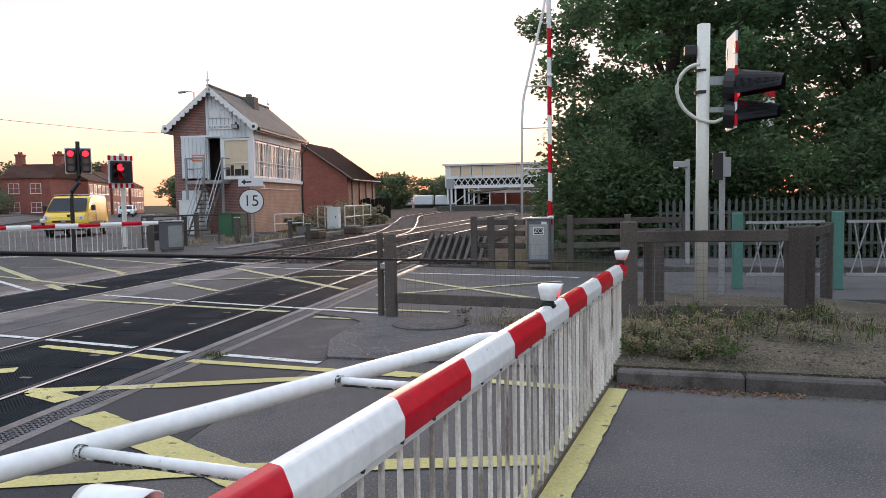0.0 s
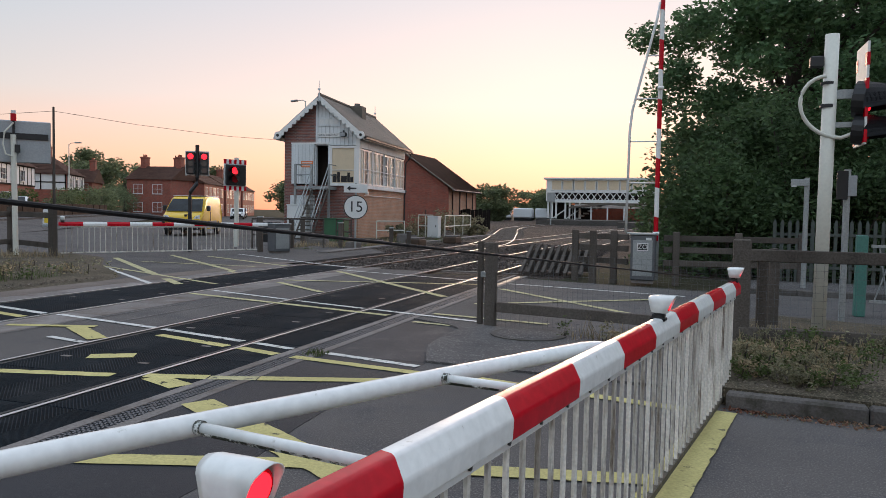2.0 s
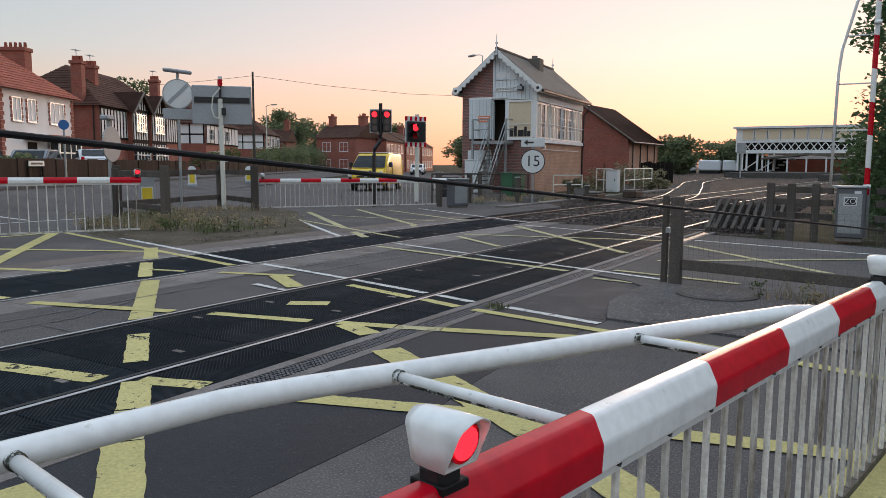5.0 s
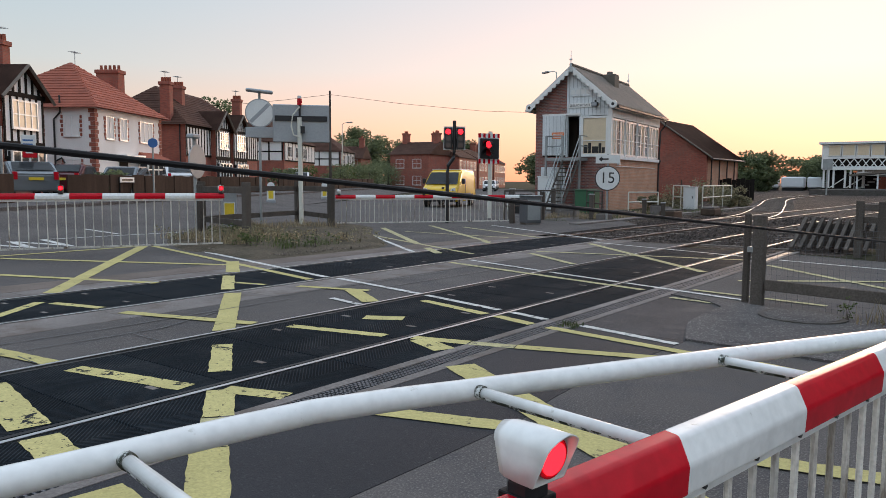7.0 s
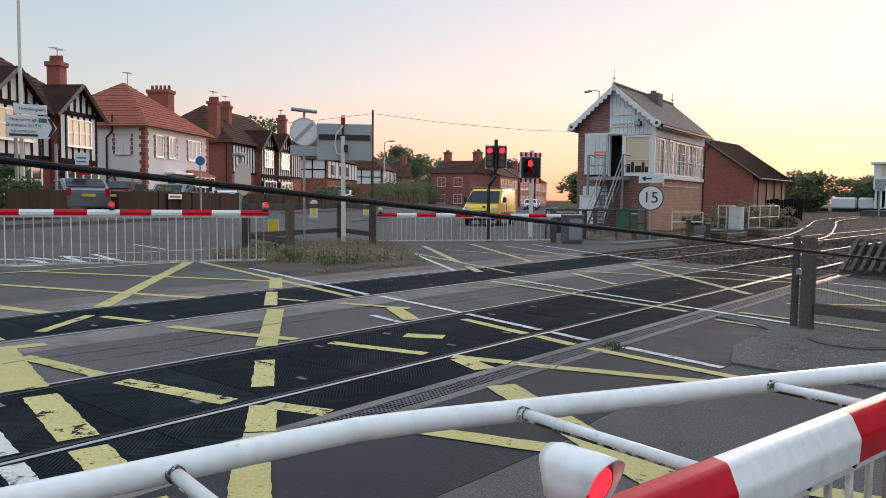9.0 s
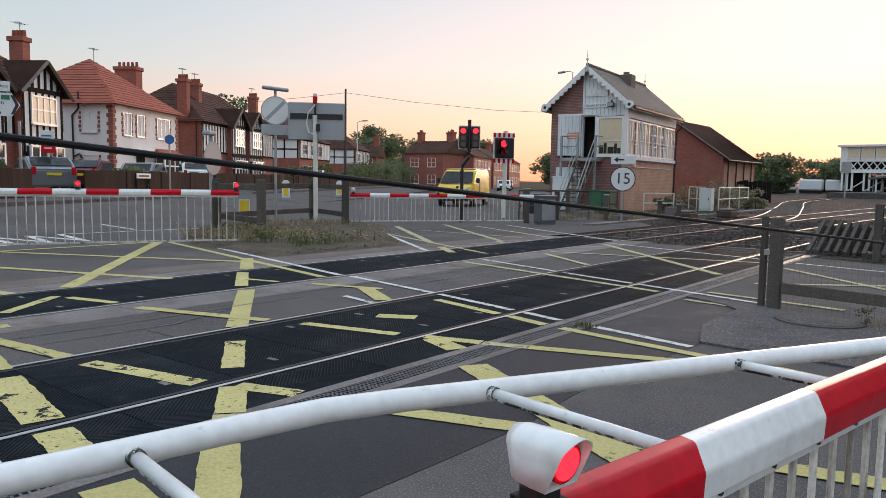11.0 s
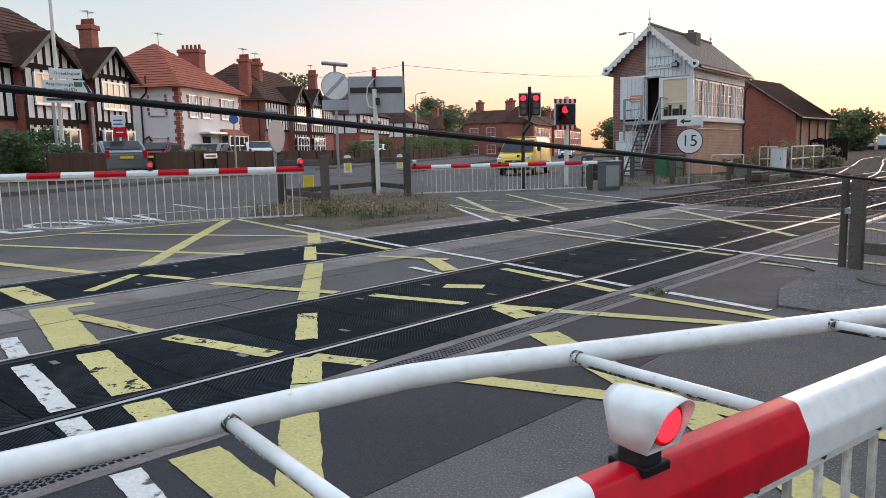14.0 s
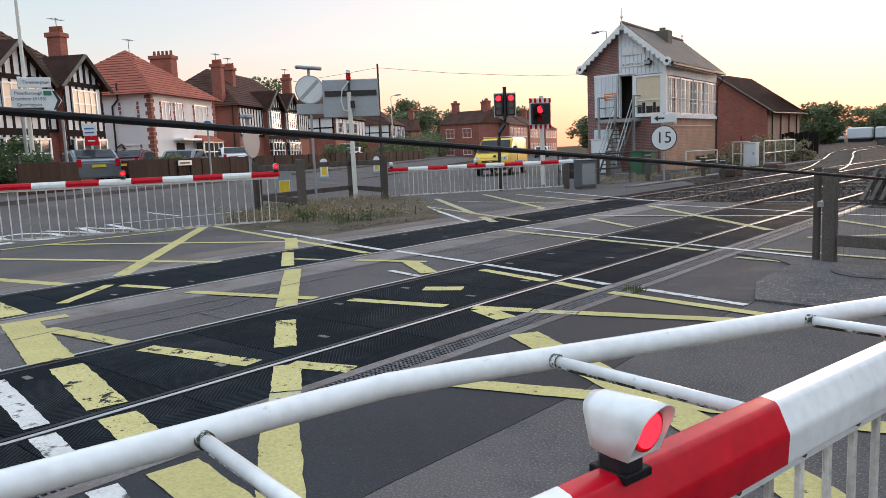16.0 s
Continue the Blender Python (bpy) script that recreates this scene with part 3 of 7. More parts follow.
for a, b, w in [((-2.17, 2.63), (-1.5, 2.5), .13), ((-1.25, 2.43), (-0.1, 2.26), .13), ((0.07, 2.22), (0.52, 2.16), .13), ((0.95, 2.12), (1.9, 1.95), .13), ((-8.28, 9.47), (-3.5, 8.22), .1), ((-3.3, 8.24), (-1.5, 7.84), .09), ((-2.1, 6.93), (-1.53, 6.8), .08),
                ((-1.37, 7.8), (-0.13, 7.48), .09), ((0.05, 7.44), (0.55, 7.3), .09), ((0.95, 7.24), (1.97, 7.0), .09), ((-9.9, 15.7), (-4.9, 11.9), .1), ((-3.3, 11.45), (-1.5, 10.85), .09), ((-1.34, 10.79), (-0.07, 10.4), .09), ((0.05, 10.38), (1.73, 9.85), .09),
                ((-8.62, 20.3), (-3.4, 17.15), .1), ((-3.3, 16.4), (0.5, 15.2), .09), ((0.95, 15.0), (4.2, 14.2), .1), ((-30, 13.5), (-13.5, 10.8), .12), ((-13.1, 8.75), (-12.92, 12.4), .12), ((-20.3, 16.4), (-19.8, 17.4), .1), ((-20.4, 9.0), (-21.4, 12.4), .1)]:
    stripe("white_line", a, b, w, WHITE_LINE)

TAR = [((-2.38, 2.6), (-2.45, 3.39)), ((-2.45, 3.39), (-2.40, 4.4)), ((-2.4, 4.4), (-2.44, 6.6)), ((-1.9, 3.36), (-1.55, 3.34)), ((-2.07, 3.5), (-2.04, 4.7)), ((-2.04, 4.7), (-2.34, 5.5)), ((-2.0, 4.38), (-1.52, 4.36)), ((-2.7, 6.6), (-2.62, 9.8)), ((-2.2, 8.0), (-2.15, 11.5))]
for a, b in TAR:
    stripe("tar_seam", a, b, 0.016, BLACK)

# ---- barriers ----
def lamp(parent, x, z, lit=True, size=1.0):
    """A boom lamp that faces local -y: rounded sloping white hood, red lens, black foot."""
    s = size
    h = part("lamp_hood", bmesh.new(), WHITE, parent, "white rounded lamp hood")
    bm = bmesh.new()
    rows = []
    # front rim leans out over the lens, back is smaller and square
    for y, w, top, lean, low in ((-0.070, 0.066, 0.140, 0.060, 0.0), (-0.02, 0.066, 0.140, 0.02, 0.0), (0.03, 0.062, 0.136, -0.02, 0.002), (0.05, 0.055, 0.128, -0.035, 0.006)):
        ring = []
        for k in range(13):
            a = math.pi * k / 12
            px = w * math.cos(a) / max(abs(math.cos(a)), abs(math.sin(a)), 0.8) * 0.92
            pz = low + (top - low) * (0.42 + 0.58 * math.sin(a))
            ring.append((px, pz))
        ring = [(w * 0.93, low)] + ring + [(-w * 0.93, low)]
        rows.append([bm.verts.new((x + px * s, (y - lean * pz / 0.14) * s, z + (0.045 + pz) * s)) for px, pz in ring])
    for a, b in zip(rows, rows[1:]):
        for k in range(len(a)):
            bm.faces.new((a[k], a[(k + 1) % len(a)], b[(k + 1) % len(a)], b[k]))
    bm.faces.new(rows[-1])
    bmesh.ops.recalc_face_normals(bm, faces=bm.faces)
    bmesh.ops.solidify(bm, geom=bm.faces[:], thickness=0.004 * s)
    bmesh.ops.recalc_face_normals(bm, faces=bm.faces)
    bm.to_mesh(h.data)
    bm.free()
    for f in h.data.polygons:
        f.use_smooth = f.area > 0
    d = Vector((0, -1, -0.12)).normalized()
    c = Vector((x, -0.080 * s, z + 0.112 * s))
    part("lens_ring", R(c - d * 0.03 * s, c + d * 0.002, 0.054 * s, 24), RED, h, "red lens surround")
    part("lens", R(c - d * 0.01, c + d * 0.008 * s, 0.043 * s, 24), RED_LIT if lit else RED, h, "glowing red round lens")
    part("lamp_foot", B(x - 0.042 * s, x + 0.042 * s, -0.05 * s, 0.05 * s, z - 0.01, z + 0.05 * s, bev=0.012), BLACK, h, "black rubber lamp foot")
    part("sealant", B(x - 0.05 * s, x + 0.05 * s, -0.058 * s, 0.058 * s, z - 0.012, z + 0.002, bev=0.002), CABLE, h, "ragged dark sealant")


def barrier(name, m, length, band, first, lamps, brace, struts, label, skirt=True, z=0.0, bar=0.115, drop=0.78, stay=None, folded=False, fine=True, first_red=True, lamp_size=0.62):
    """A lifting barrier: local +x runs along the boom from its pivot, -y is the road side."""
    top = thing(name, m, label, "level crossing barrier", "crossing barriers")
    half = [(0.044, -0.055), (0.0452, -0.052), (0.0455, -0.048), (0.0478, -0.006), (0.0478, -0.002), (0.0465, 0.004), (0.0448, 0.0075), (0.0432, 0.0102), (0.0256, 0.0412), (0.024, 0.0438), (0.0205, 0.0475), (0.016, 0.0497), (0.0135, 0.0504)]
    prof = [(-y, pz) for y, pz in half] + half[::-1]
    np_ = len(prof)
    x, k = 0.0, 0
    edges = [0.0]
    e = first
    while e < length - 0.05:
        edges.append(e)
        e += band
    edges.append(length)
    red = first_red
    for a, b in zip(edges, edges[1:]):
        bm = bmesh.new()
        p = [bm.verts.new((a + py * 0.25, py, z + pz)) for py, pz in prof]
        q = [bm.verts.new((b + py * 0.25, py, z + pz)) for py, pz in prof]
        for i in range(np_ - 1):
            bm.faces.new((p[i], p[(i + 1) % np_], q[(i + 1) % np_], q[i]))
        lo = [bm.verts.new(v.co) for v in (p[0], p[-1], q[-1], q[0])]
        bm.faces.new(lo)
        for ends in (p, q[::-1]):
            bm.faces.new([bm.verts.new(v.co) for v in ends])
        part("boom_section", bm, RED if red else WHITE, top, "glossy red boom section" if red else "glossy white boom section", smooth=True)
        red = not red
    if skirt and not folded:
        part("hanging_strip", B(0.3, length - 0.03, -0.012, 0.012, z - 0.095, z - 0.05), WHITE, top)
        mesh = to_mesh("skirt_bar", R((0, 0, z - drop), (0, 0, z - 0.09), 0.0095 if fine else 0.011, 6), ROD)
        x = 0.4
        while x < length - 0.05:
            piece("skirt_bar", mesh, top, Matrix.Translation((x, 0, 0)))
            x += bar
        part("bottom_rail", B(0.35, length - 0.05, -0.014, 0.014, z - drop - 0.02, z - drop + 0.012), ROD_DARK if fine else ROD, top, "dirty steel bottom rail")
        if fine:
            riv = to_mesh("rivet", R((0, -0.011, 0), (0, -0.018, 0), 0.008, 6), BLACK)
            x = 0.5
            while x < length:
                piece("rivet", riv, top, Matrix.Translation((x, 0, z - 0.078)))
                x += 0.23
    if folded:
        mesh = to_mesh("skirt_bar", R((0, 0.02, z - 0.10), (0.65, 0.02, z - 0.13), 0.009, 6), ROD)
        x = 0.4
        while x < length - 0.8:
            piece("skirt_bar", mesh, top, Matrix.Translation((x, 0, 0)))
            x += 0.3
    if brace:
        part("brace_tube", tube(bmesh.new(), brace, 0.028, 14), WHITE, top, "bent white steel brace tube", smooth=True)
        for a, b in struts:
            st = part("strut", R(a, b, 0.014, 16), WHITE, top, smooth=True)
            av, bv = Vector(a), Vector(b)
            part("moss", R(av.lerp(bv, 0.08) + Vector((0, 0, -0.0055)), av.lerp(bv, 0.85) + Vector((0, 0, -0.004)), 0.0125, 10), MOSS_SPOT, st, "green algae under the strut")
            part("collar", R(av + (bv - av).normalized() * 0.018, av + (bv - av).normalized() * 0.036, 0.0175, 14), MOSS_SPOT, st, "black spotted mossy collar", smooth=True)
    for lx, lit in lamps:
        lamp(top, lx, z + 0.05, lit, lamp_size)
    if stay:
        part("stay_cable", tube(bmesh.new(), stay, 0.0032, 8), CABLE, top, "black sheathed stay cable")
    return top


# the near boom: pivot behind the camera, tip over the verge
ang = 90 - 10.4
ux, uy = math.cos(radians(ang)), math.sin(radians(ang))
PIV = (3.75 - 4.6 * ux, 2.67 - 4.6 * uy)
L0 = 9.14


def boom_pt(s, off, dz):
    return (4.6 + s, off, dz)


near = barrier("barrier", pose(PIV[0], PIV[1], 0.882, 0, 0.35, ang), L0, 0.53, 0.36, [(4.6 - 0.942, True), (4.6 + 1.83, True), (L0 - 0.1, True)],
               [boom_pt(-4.2, 0.69, 0), boom_pt(-1.1, 0.69, 0), boom_pt(-0.88, 0.685, 0.0), boom_pt(-0.70, 0.645, 0.0), boom_pt(0.33, 0.345, 0.0), boom_pt(1.08, 0.125, 0.0), boom_pt(1.13, 0.08, 0.0), boom_pt(1.15, 0.05, 0)],
               [(boom_pt(x, o, 0), boom_pt(x, 0.04, 0)) for x, o in ((-1.3, 0.68), (-0.48, 0.575), (0.31, 0.345), (-2.15, 0.68), (-3.0, 0.68))],
               "lowered red and white barrier boom with hanging white bars",
               first_red=False, lamp_size=0.585, stay=[(0.0, 0.0, 0.781), (4.6, 0, 0.41), (L0 - 0.1, 0, 0.051)])
ped = thing("barrier_pedestal", pose(PIV[0], PIV[1], 0, 0, 0, ang), "grey steel barrier machine housing on the kerb", "barrier machine", "barrier machines")
part("housing", B(-0.35, 0.25, -0.18, 0.9, 0, 0.98, bev=0.02), CAB_GREY, ped)
part("mast", R((0, 0, 0.5), (0, 0, 1.66), 0.04, 12), STEEL, ped)
part("lid", B(-0.38, 0.28, -0.21, 0.93, 0.98, 1.02, bev=0.01), STEEL, ped)


def barrier_machine(m, w, d, h, label):
    t = thing("barrier_pedestal", m, label, "barrier machine", "barrier machines")
    part("housing", B(-w / 2, w / 2, -d / 2, d / 2, 0.06, h, bev=0.02), CAB_GREY, t)
    part("plinth", B(-w / 2 + 0.03, w / 2 - 0.03, -d / 2 + 0.03, d / 2 - 0.03, 0, 0.08), CONCRETE, t)
    part("lid", B(-w / 2 - 0.02, w / 2 + 0.02, -d / 2 - 0.02, d / 2 + 0.02, h, h + 0.04, bev=0.01), STEEL, t)
    part("door_seam", B(-w / 2 + 0.05, w / 2 - 0.05, -d / 2 - 0.006, -d / 2, 0.15, h - 0.1), STEEL, t)
    return t


def words(text, size, mat, parent, m, name="lettering"):
    cu = bpy.data.curves.new(name, "FONT")
    cu.body, cu.size, cu.align_x, cu.align_y, cu.extrude = text, size, "CENTER", "CENTER", 0.002
    tmp = bpy.data.objects.new(name, cu)
    scene.collection.objects.link(tmp)
    me = bpy.data.meshes.new_from_object(tmp.evaluated_get(bpy.context.evaluated_depsgraph_get()))
    bpy.data.objects.remove(tmp)
    me.materials.clear()
    me.materials.append(mat)
    ob = new(name, me)
    ob.parent = parent
    ob.matrix_basis = m
    return ob


slow = words("SLOW", 1.0, WHITE_LINE, None, pose(-11.95, 6.75, 0.004, 0, 0, 90) @ Matrix.Diagonal((1.5, 3.1, 1.0, 1.0)), "road_lettering")
tagged(slow, "long white SLOW lettering painted on the road", "road marking", kind="structure")

# the raised boom and its machine on the far side of the lane
mach = barrier_machine(pose(3.36, 16.75, 0), 0.48, 0.62, 0.98, "grey barrier machine cabinet with a white letter plate")
plate = part("letter_plate", B(-0.11, 0.11, -0.325, -0.312, 0.66, 0.82), SIGN_WHITE, mach, "white plate with dark lettering")
part("plate_border", B(-0.09, 0.09, -0.331, -0.324, 0.68, 0.80), BLACK, plate)
words("ZO", 0.13, SIGN_WHITE, plate, pose(0, -0.334, 0.74, 90, 0, 0))
part("notice", B(0.06, 0.17, -0.325, -0.312, 0.88, 0.93), SIGN_WHITE, mach, "small white notice")
up = barrier("barrier", pose(3.57, 17.35, 0.85, 0, -89.3, 0), 7.2, 0.62, 0.5, [(0.15, False), (3.2, False)],
             [(0.15, 0.62, 0), (2.3, 0.60, 0), (2.75, 0.56, 0), (4.6, 0.12, 0), (5.0, 0.05, 0)],
             [((0.15, 0.62, 0), (0.15, 0.04, 0)), ((1.22, 0.61, 0), (1.22, 0.04, 0)), ((2.1, 0.60, 0), (2.1, 0.04, 0)), ((3.0, 0.50, 0), (3.0, 0.04, 0)), ((3.9, 0.28, 0), (3.9, 0.04, 0))],
             "raised red and white barrier boom standing upright", folded=True)
up.matrix_basis = Matrix.Translation((3.57, 17.35, 0.85)) @ Matrix.Rotation(radians(90), 4, "Z") @ Matrix.Rotation(radians(-90), 4, "Y")
part("boom_mount", B(-0.85, 0.2, -0.07, 0.07, -0.09, -0.05), STEEL, up, "steel mounting arm")

# the two lowered booms on the far side
d1 = math.degrees(math.atan2(9.84 - 5.15, -8.24 + 10.57))
far1 = barrier("barrier", pose(-8.17, 10.0, 1.06, 0, 0, d1) @ pose(-8.0, 0, 0), 8.0, 0.545, 0.37, [(5.13, True), (7.93, True)], None, [], "lowered red and white barrier with white skirt bars", bar=0.15, drop=0.93, fine=False, first_red=True, lamp_size=0.85)
barrier_machine(pose(-8.24, 9.86, 0, 0, 0, d1) @ pose(-8.3, 0, 0), 0.6, 0.5, 1.0, "grey barrier machine cabinet beside the far kerb")
d2 = math.degrees(math.atan2(21.23 - 16.3, -8.2 + 11.36))
far2 = barrier("barrier", pose(-8.2, 21.23, 0.90, 0, 0, d2 + 180), 5.9, 0.6, 0.50, [(3.2, True), (5.8, True)], None, [], "lowered red and white barrier beyond the tracks", bar=0.14, drop=0.76, fine=False, first_red=False, lamp_size=0.85)
m2 = barrier_machine(pose(-8.0, 21.6, 0, 0, 0, d2), 0.55, 0.5, 0.9, "dark grey barrier machine cabinet by the signal box")


# ---- wooden posts, rails and wire fences ----
def post(parent, x, y, h, w=0.12, z0=0.0, name="post"):
    return part(name, B(x - w / 2, x + w / 2, y - w / 2, y + w / 2, z0 - 0.1, z0 + h, bev=0.012), WOOD_GREY, parent)


def plank(parent, a, b, z0, z1, t=0.05, name="rail"):
    bm = bmesh.new()
    a, b = Vector((*a, 0)), Vector((*b, 0))
    d = b - a
    m = Matrix.Translation(a) @ Matrix.Rotation(math.atan2(d.y, d.x), 4, "Z")
    box(bm, 0, d.length, -t / 2, t / 2, z0, z1, 0.006, m)
    return part(name, bm, WOOD_GREY, parent)


def wire_mesh(parent, a, b, z0, z1, step=0.075):
    a, b = Vector((*a, 0)), Vector((*b, 0))
    d = b - a
    bm = bmesh.new()
    m = Matrix.Translation(a) @ Matrix.Rotation(math.atan2(d.y, d.x), 4, "Z")
    n = int(d.length / step)
    for k in range(n + 1):
        box(bm, k * step - 0.0009, k * step + 0.0009, -0.0009, 0.0009, z0, z1, 0, m)
    for k in range(int((z1 - z0) / step) + 1):
        box(bm, 0, d.length, -0.0009, 0.0009, z0 + k * step - 0.0009, z0 + k * step + 0.0009, 0, m)
    return tagged(part("wire_mesh", bm, CAB_GREY, parent), kind="stuff")


f1 = thing("post_and_rail_fence", pose(0, 0, 0), "weathered grey timber fence with wire mesh on the verge", "fence", "timber fences")
post(f1, 4.74, 9.04, 1.15, 0.17)
post(f1, 4.98, 9.45, 1.0, 0.11)
post(f1, 5.18, 10.3, 1.0, 0.11)
post(f1, 6.42, 9.1, 1.08, 0.17)
post(f1, 6.62, 9.35, 1.08, 0.12)
post(f1, 7.3, 11.0, 1.05, 0.12)
plank(f1, (4.72, 8.98), (6.5, 9.06), 0.93, 1.05, 0.06)
plank(f1, (4.72, 8.98), (6.5, 9.06), 0.14, 0.26, 0.06)
plank(f1, (4.8, 9.1), (5.2, 10.35), 0.90, 1.02, 0.05)
plank(f1, (6.45, 9.1), (7.35, 11.05), 0.92, 1.03, 0.05)
wire_mesh(f1, (4.76, 9.02), (6.45, 9.1), 0.1, 0.95)
wire_mesh(f1, (6.5, 9.15), (7.3, 11.0), 0.1, 1.0)
f2 = thing("timber_gatepost", pose(0, 0, 0), "tall weathered timber post beside the track", "post", "timber posts")
post(f2, 1.787, 9.75, 1.03, 0.07)
post(f2, 1.952, 9.62, 1.02, 0.13)
part("bracket", B(1.84, 1.90, 9.55, 9.8, 0.6, 0.66), STEEL, f2)
f3 = thing("post_and_rail_fence", pose(0, 0, 0), "low dark timber rail and mesh along the apron", "fence", "timber fences")
plank(f3, (2.04, 9.6), (4.66, 9.0), 0.18, 0.30, 0.06)
wire_mesh(f3, (2.04, 9.6), (4.66, 9.0), 0.0, 0.9, 0.06)
f4 = thing("post_and_rail_fence", pose(0, 0, 0), "dark timber fence beyond the lane", "fence", "timber fences")
for x, y in ((1.9, 17.2), (2.35, 16.6), (2.75, 16.9), (4.0, 16.9), (5.2, 17.1), (6.4, 17.3)):
    post(f4, x, y, 1.05, 0.14)
for za in (0.35, 0.62, 0.86):
    plank(f4, (1.9, 17.2), (3.05, 16.8), za, za + 0.12)
    plank(f4, (3.75, 16.85), (6.5, 17.3), za, za + 0.12)
wire_mesh(f4, (1.9, 17.1), (6.5, 17.2), 0.02, 0.9, 0.06)
guard = thing("cattle_guard", pose(1.3, 17.7, 0, 0, 0, 0), "sloping black timber trespass guard slats beside the rails", "trespass guard")
for k in range(9):
    part("slat", B(-0.75 + k * 0.17, -0.68 + k * 0.17, -0.02, 1.5, -0.03, 0.06, m=Matrix.Rotation(radians(22), 4, "X")), WOOD_GREY, guard)
part("beam", B(-0.8, 0.8, 1.2, 1.3, 0.0, 0.5), WOOD_GREY, guard)


# ---- verge kerbs, manhole ----
kerb = tagged(new("kerb"), "worn concrete kerb stones along the verge", "kerb", kind="structure")


def kerb_run(a, b, h=0.075, step=0.9):
    a, b = Vector((*a, 0)), Vector((*b, 0))
    d = b - a
    n = max(1, round(d.length / step))
    me = to_mesh("kerb_stone", B(0.004, d.length / n - 0.004, -0.065, 0.065, -0.05, h, bev=0.018), KERB)
    m = Matrix.Translation(a) @ Matrix.Rotation(math.atan2(d.y, d.x), 4, "Z")
    for k in range(n):
        piece("kerb_stone", me, kerb, m @ Matrix.Translation((k * d.length / n, 0, 0)))


kerb_run((4.5, 6.56), (6.3, 6.36), 0.115)
kerb_run((6.3, 6.36), (9.6, 6.07), 0.115)
kerb_run((4.42, 8.8), (4.46, 6.65), 0.1)
kerb_run((6.9, 11.1), (9.6, 8.7), 0.1)
kerb_run((5.2, 15.45), (24, 15.1), 0.1)
structure("pavement_far", slab([(5.2, 15.5), (24, 15.15), (24, 17.2), (5.2, 17.4)], -0.05, 0.09), ASPHALT_OLD, "grey footway behind the lane", "pavement")
mh = thing("manhole_cover", pose(2.55, 9.0, 0.03), "round rusty iron manhole cover in the apron", "manhole cover")
part("cover", R((0, 0, -0.01), (0, 0, 0.008), 0.36, 28), ASPHALT_OLD, mh)
part("rim", R((0, 0, -0.01), (0, 0, 0.005), 0.42, 28), KERB, mh)


# ---- wig-wag signal pole and poles on the verge ----
wp = thing("wigwag_signal", pose(5.66, 10.25, 0.1), "grey pole with black crossing signal lamps and striped board", "railway signal")
part("pole", R((0, 0, -0.1), (0.02, 0, 3.34), 0.075, 18), POLE_GREY, wp, smooth=True)
bd = part("backboard", B(-0.012, 0.012, -0.28, 0.28, 2.1, 3.22, m=Matrix.Translation((0.36, 0.12, 0))), SIGN_WHITE, wp, "red and white striped backboard")
for k in range(4):
    part("red_stripe", B(-0.016, 0.016, -0.285, -0.19, 2.12 + k * 0.28, 2.26 + k * 0.28, m=Matrix.Translation((0.36, 0.12, 0))), RED, bd)
    part("red_stripe", B(-0.016, 0.016, 0.19, 0.285, 2.12 + k * 0.28, 2.26 + k * 0.28, m=Matrix.Translation((0.36, 0.12, 0))), RED, bd)


def hood(parent, x, y, z, r, length, ax, name="signal_hood"):
    """A long open half-round lamp hood that points along ax."""
    bm = bmesh.new()
    ax = Vector(ax).normalized()
    side = ax.cross(Vector((0, 0, 1))).normalized()
    up = side.cross(ax)
    rows = []
    for f in (0, 1):
        rr = r * (1 - 0.12 * f)
        lo, hi = radians(-35), radians(215)
        if f:
            lo, hi = radians(5), radians(175)
        rows.append([bm.verts.new(Vector((x, y, z)) + ax * length * f + rr * (math.cos(a) * side + math.sin(a) * up)) for a in [lo + (hi - lo) * k / 14 for k in range(15)]])
    for k in range(14):
        bm.faces.new((rows[0][k], rows[0][k + 1], rows[1][k + 1], rows[1][k]))
    bmesh.ops.solidify(bm, geom=bm.faces[:], thickness=0.006)
    h = part(name, bm, BLACK, parent, "black lamp hood", smooth=True)
    part("lamp_case", R(Vector((x, y, z)) - ax * 0.12, Vector((x, y, z)), r * 1.02, 18), BLACK, h)
    return h


AX = (0.92, -0.36, -0.14)
part("bracket", B(0.05, 0.36, -0.03, 0.03, 2.62, 2.72), STEEL, wp)
part("bracket", B(0.05, 0.36, -0.03, 0.03, 2.3, 2.36), STEEL, wp)
h1 = hood(wp, 0.40, 0.0, 2.60, 0.2, 0.5, AX)
part("lens", R((0.405, 0, 2.60), (0.415, -0.004, 2.60), 0.12, 18), RED_LIT, h1, "lit red lens")
h2 = hood(wp, 0.40, 0.0, 2.27, 0.17, 0.46, AX)
part("lens", R((0.405, 0, 2.27), (0.415, -0.004, 2.27), 0.10, 18), RED, h2, "unlit dark lens")
part("conduit", tube(bmesh.new(), [(-0.04 - 0.34 * math.sin(math.pi * k / 15) + 0.012 * k, -0.11 + 0.003 * k, 2.52 + 0.34 * math.cos(math.pi * k / 15)) for k in range(16)] + [(0.24, -0.06, 2.22), (0.31, -0.03, 2.32), (0.33, 0.0, 2.45)], 0.022, 10), POLE_GREY, wp, "looped grey cable conduit", smooth=True)
part("junction_box", B(-0.2, -0.06, -0.05, 0.07, 2.98, 3.1, bev=0.01), BLACK, wp)
part("band", R((0, 0, 2.52), (0, 0, 2.56), 0.082, 18), BLACK, wp)
part("band", R((0, 0, 2.78), (0, 0, 2.81), 0.082, 18), BLACK, wp)


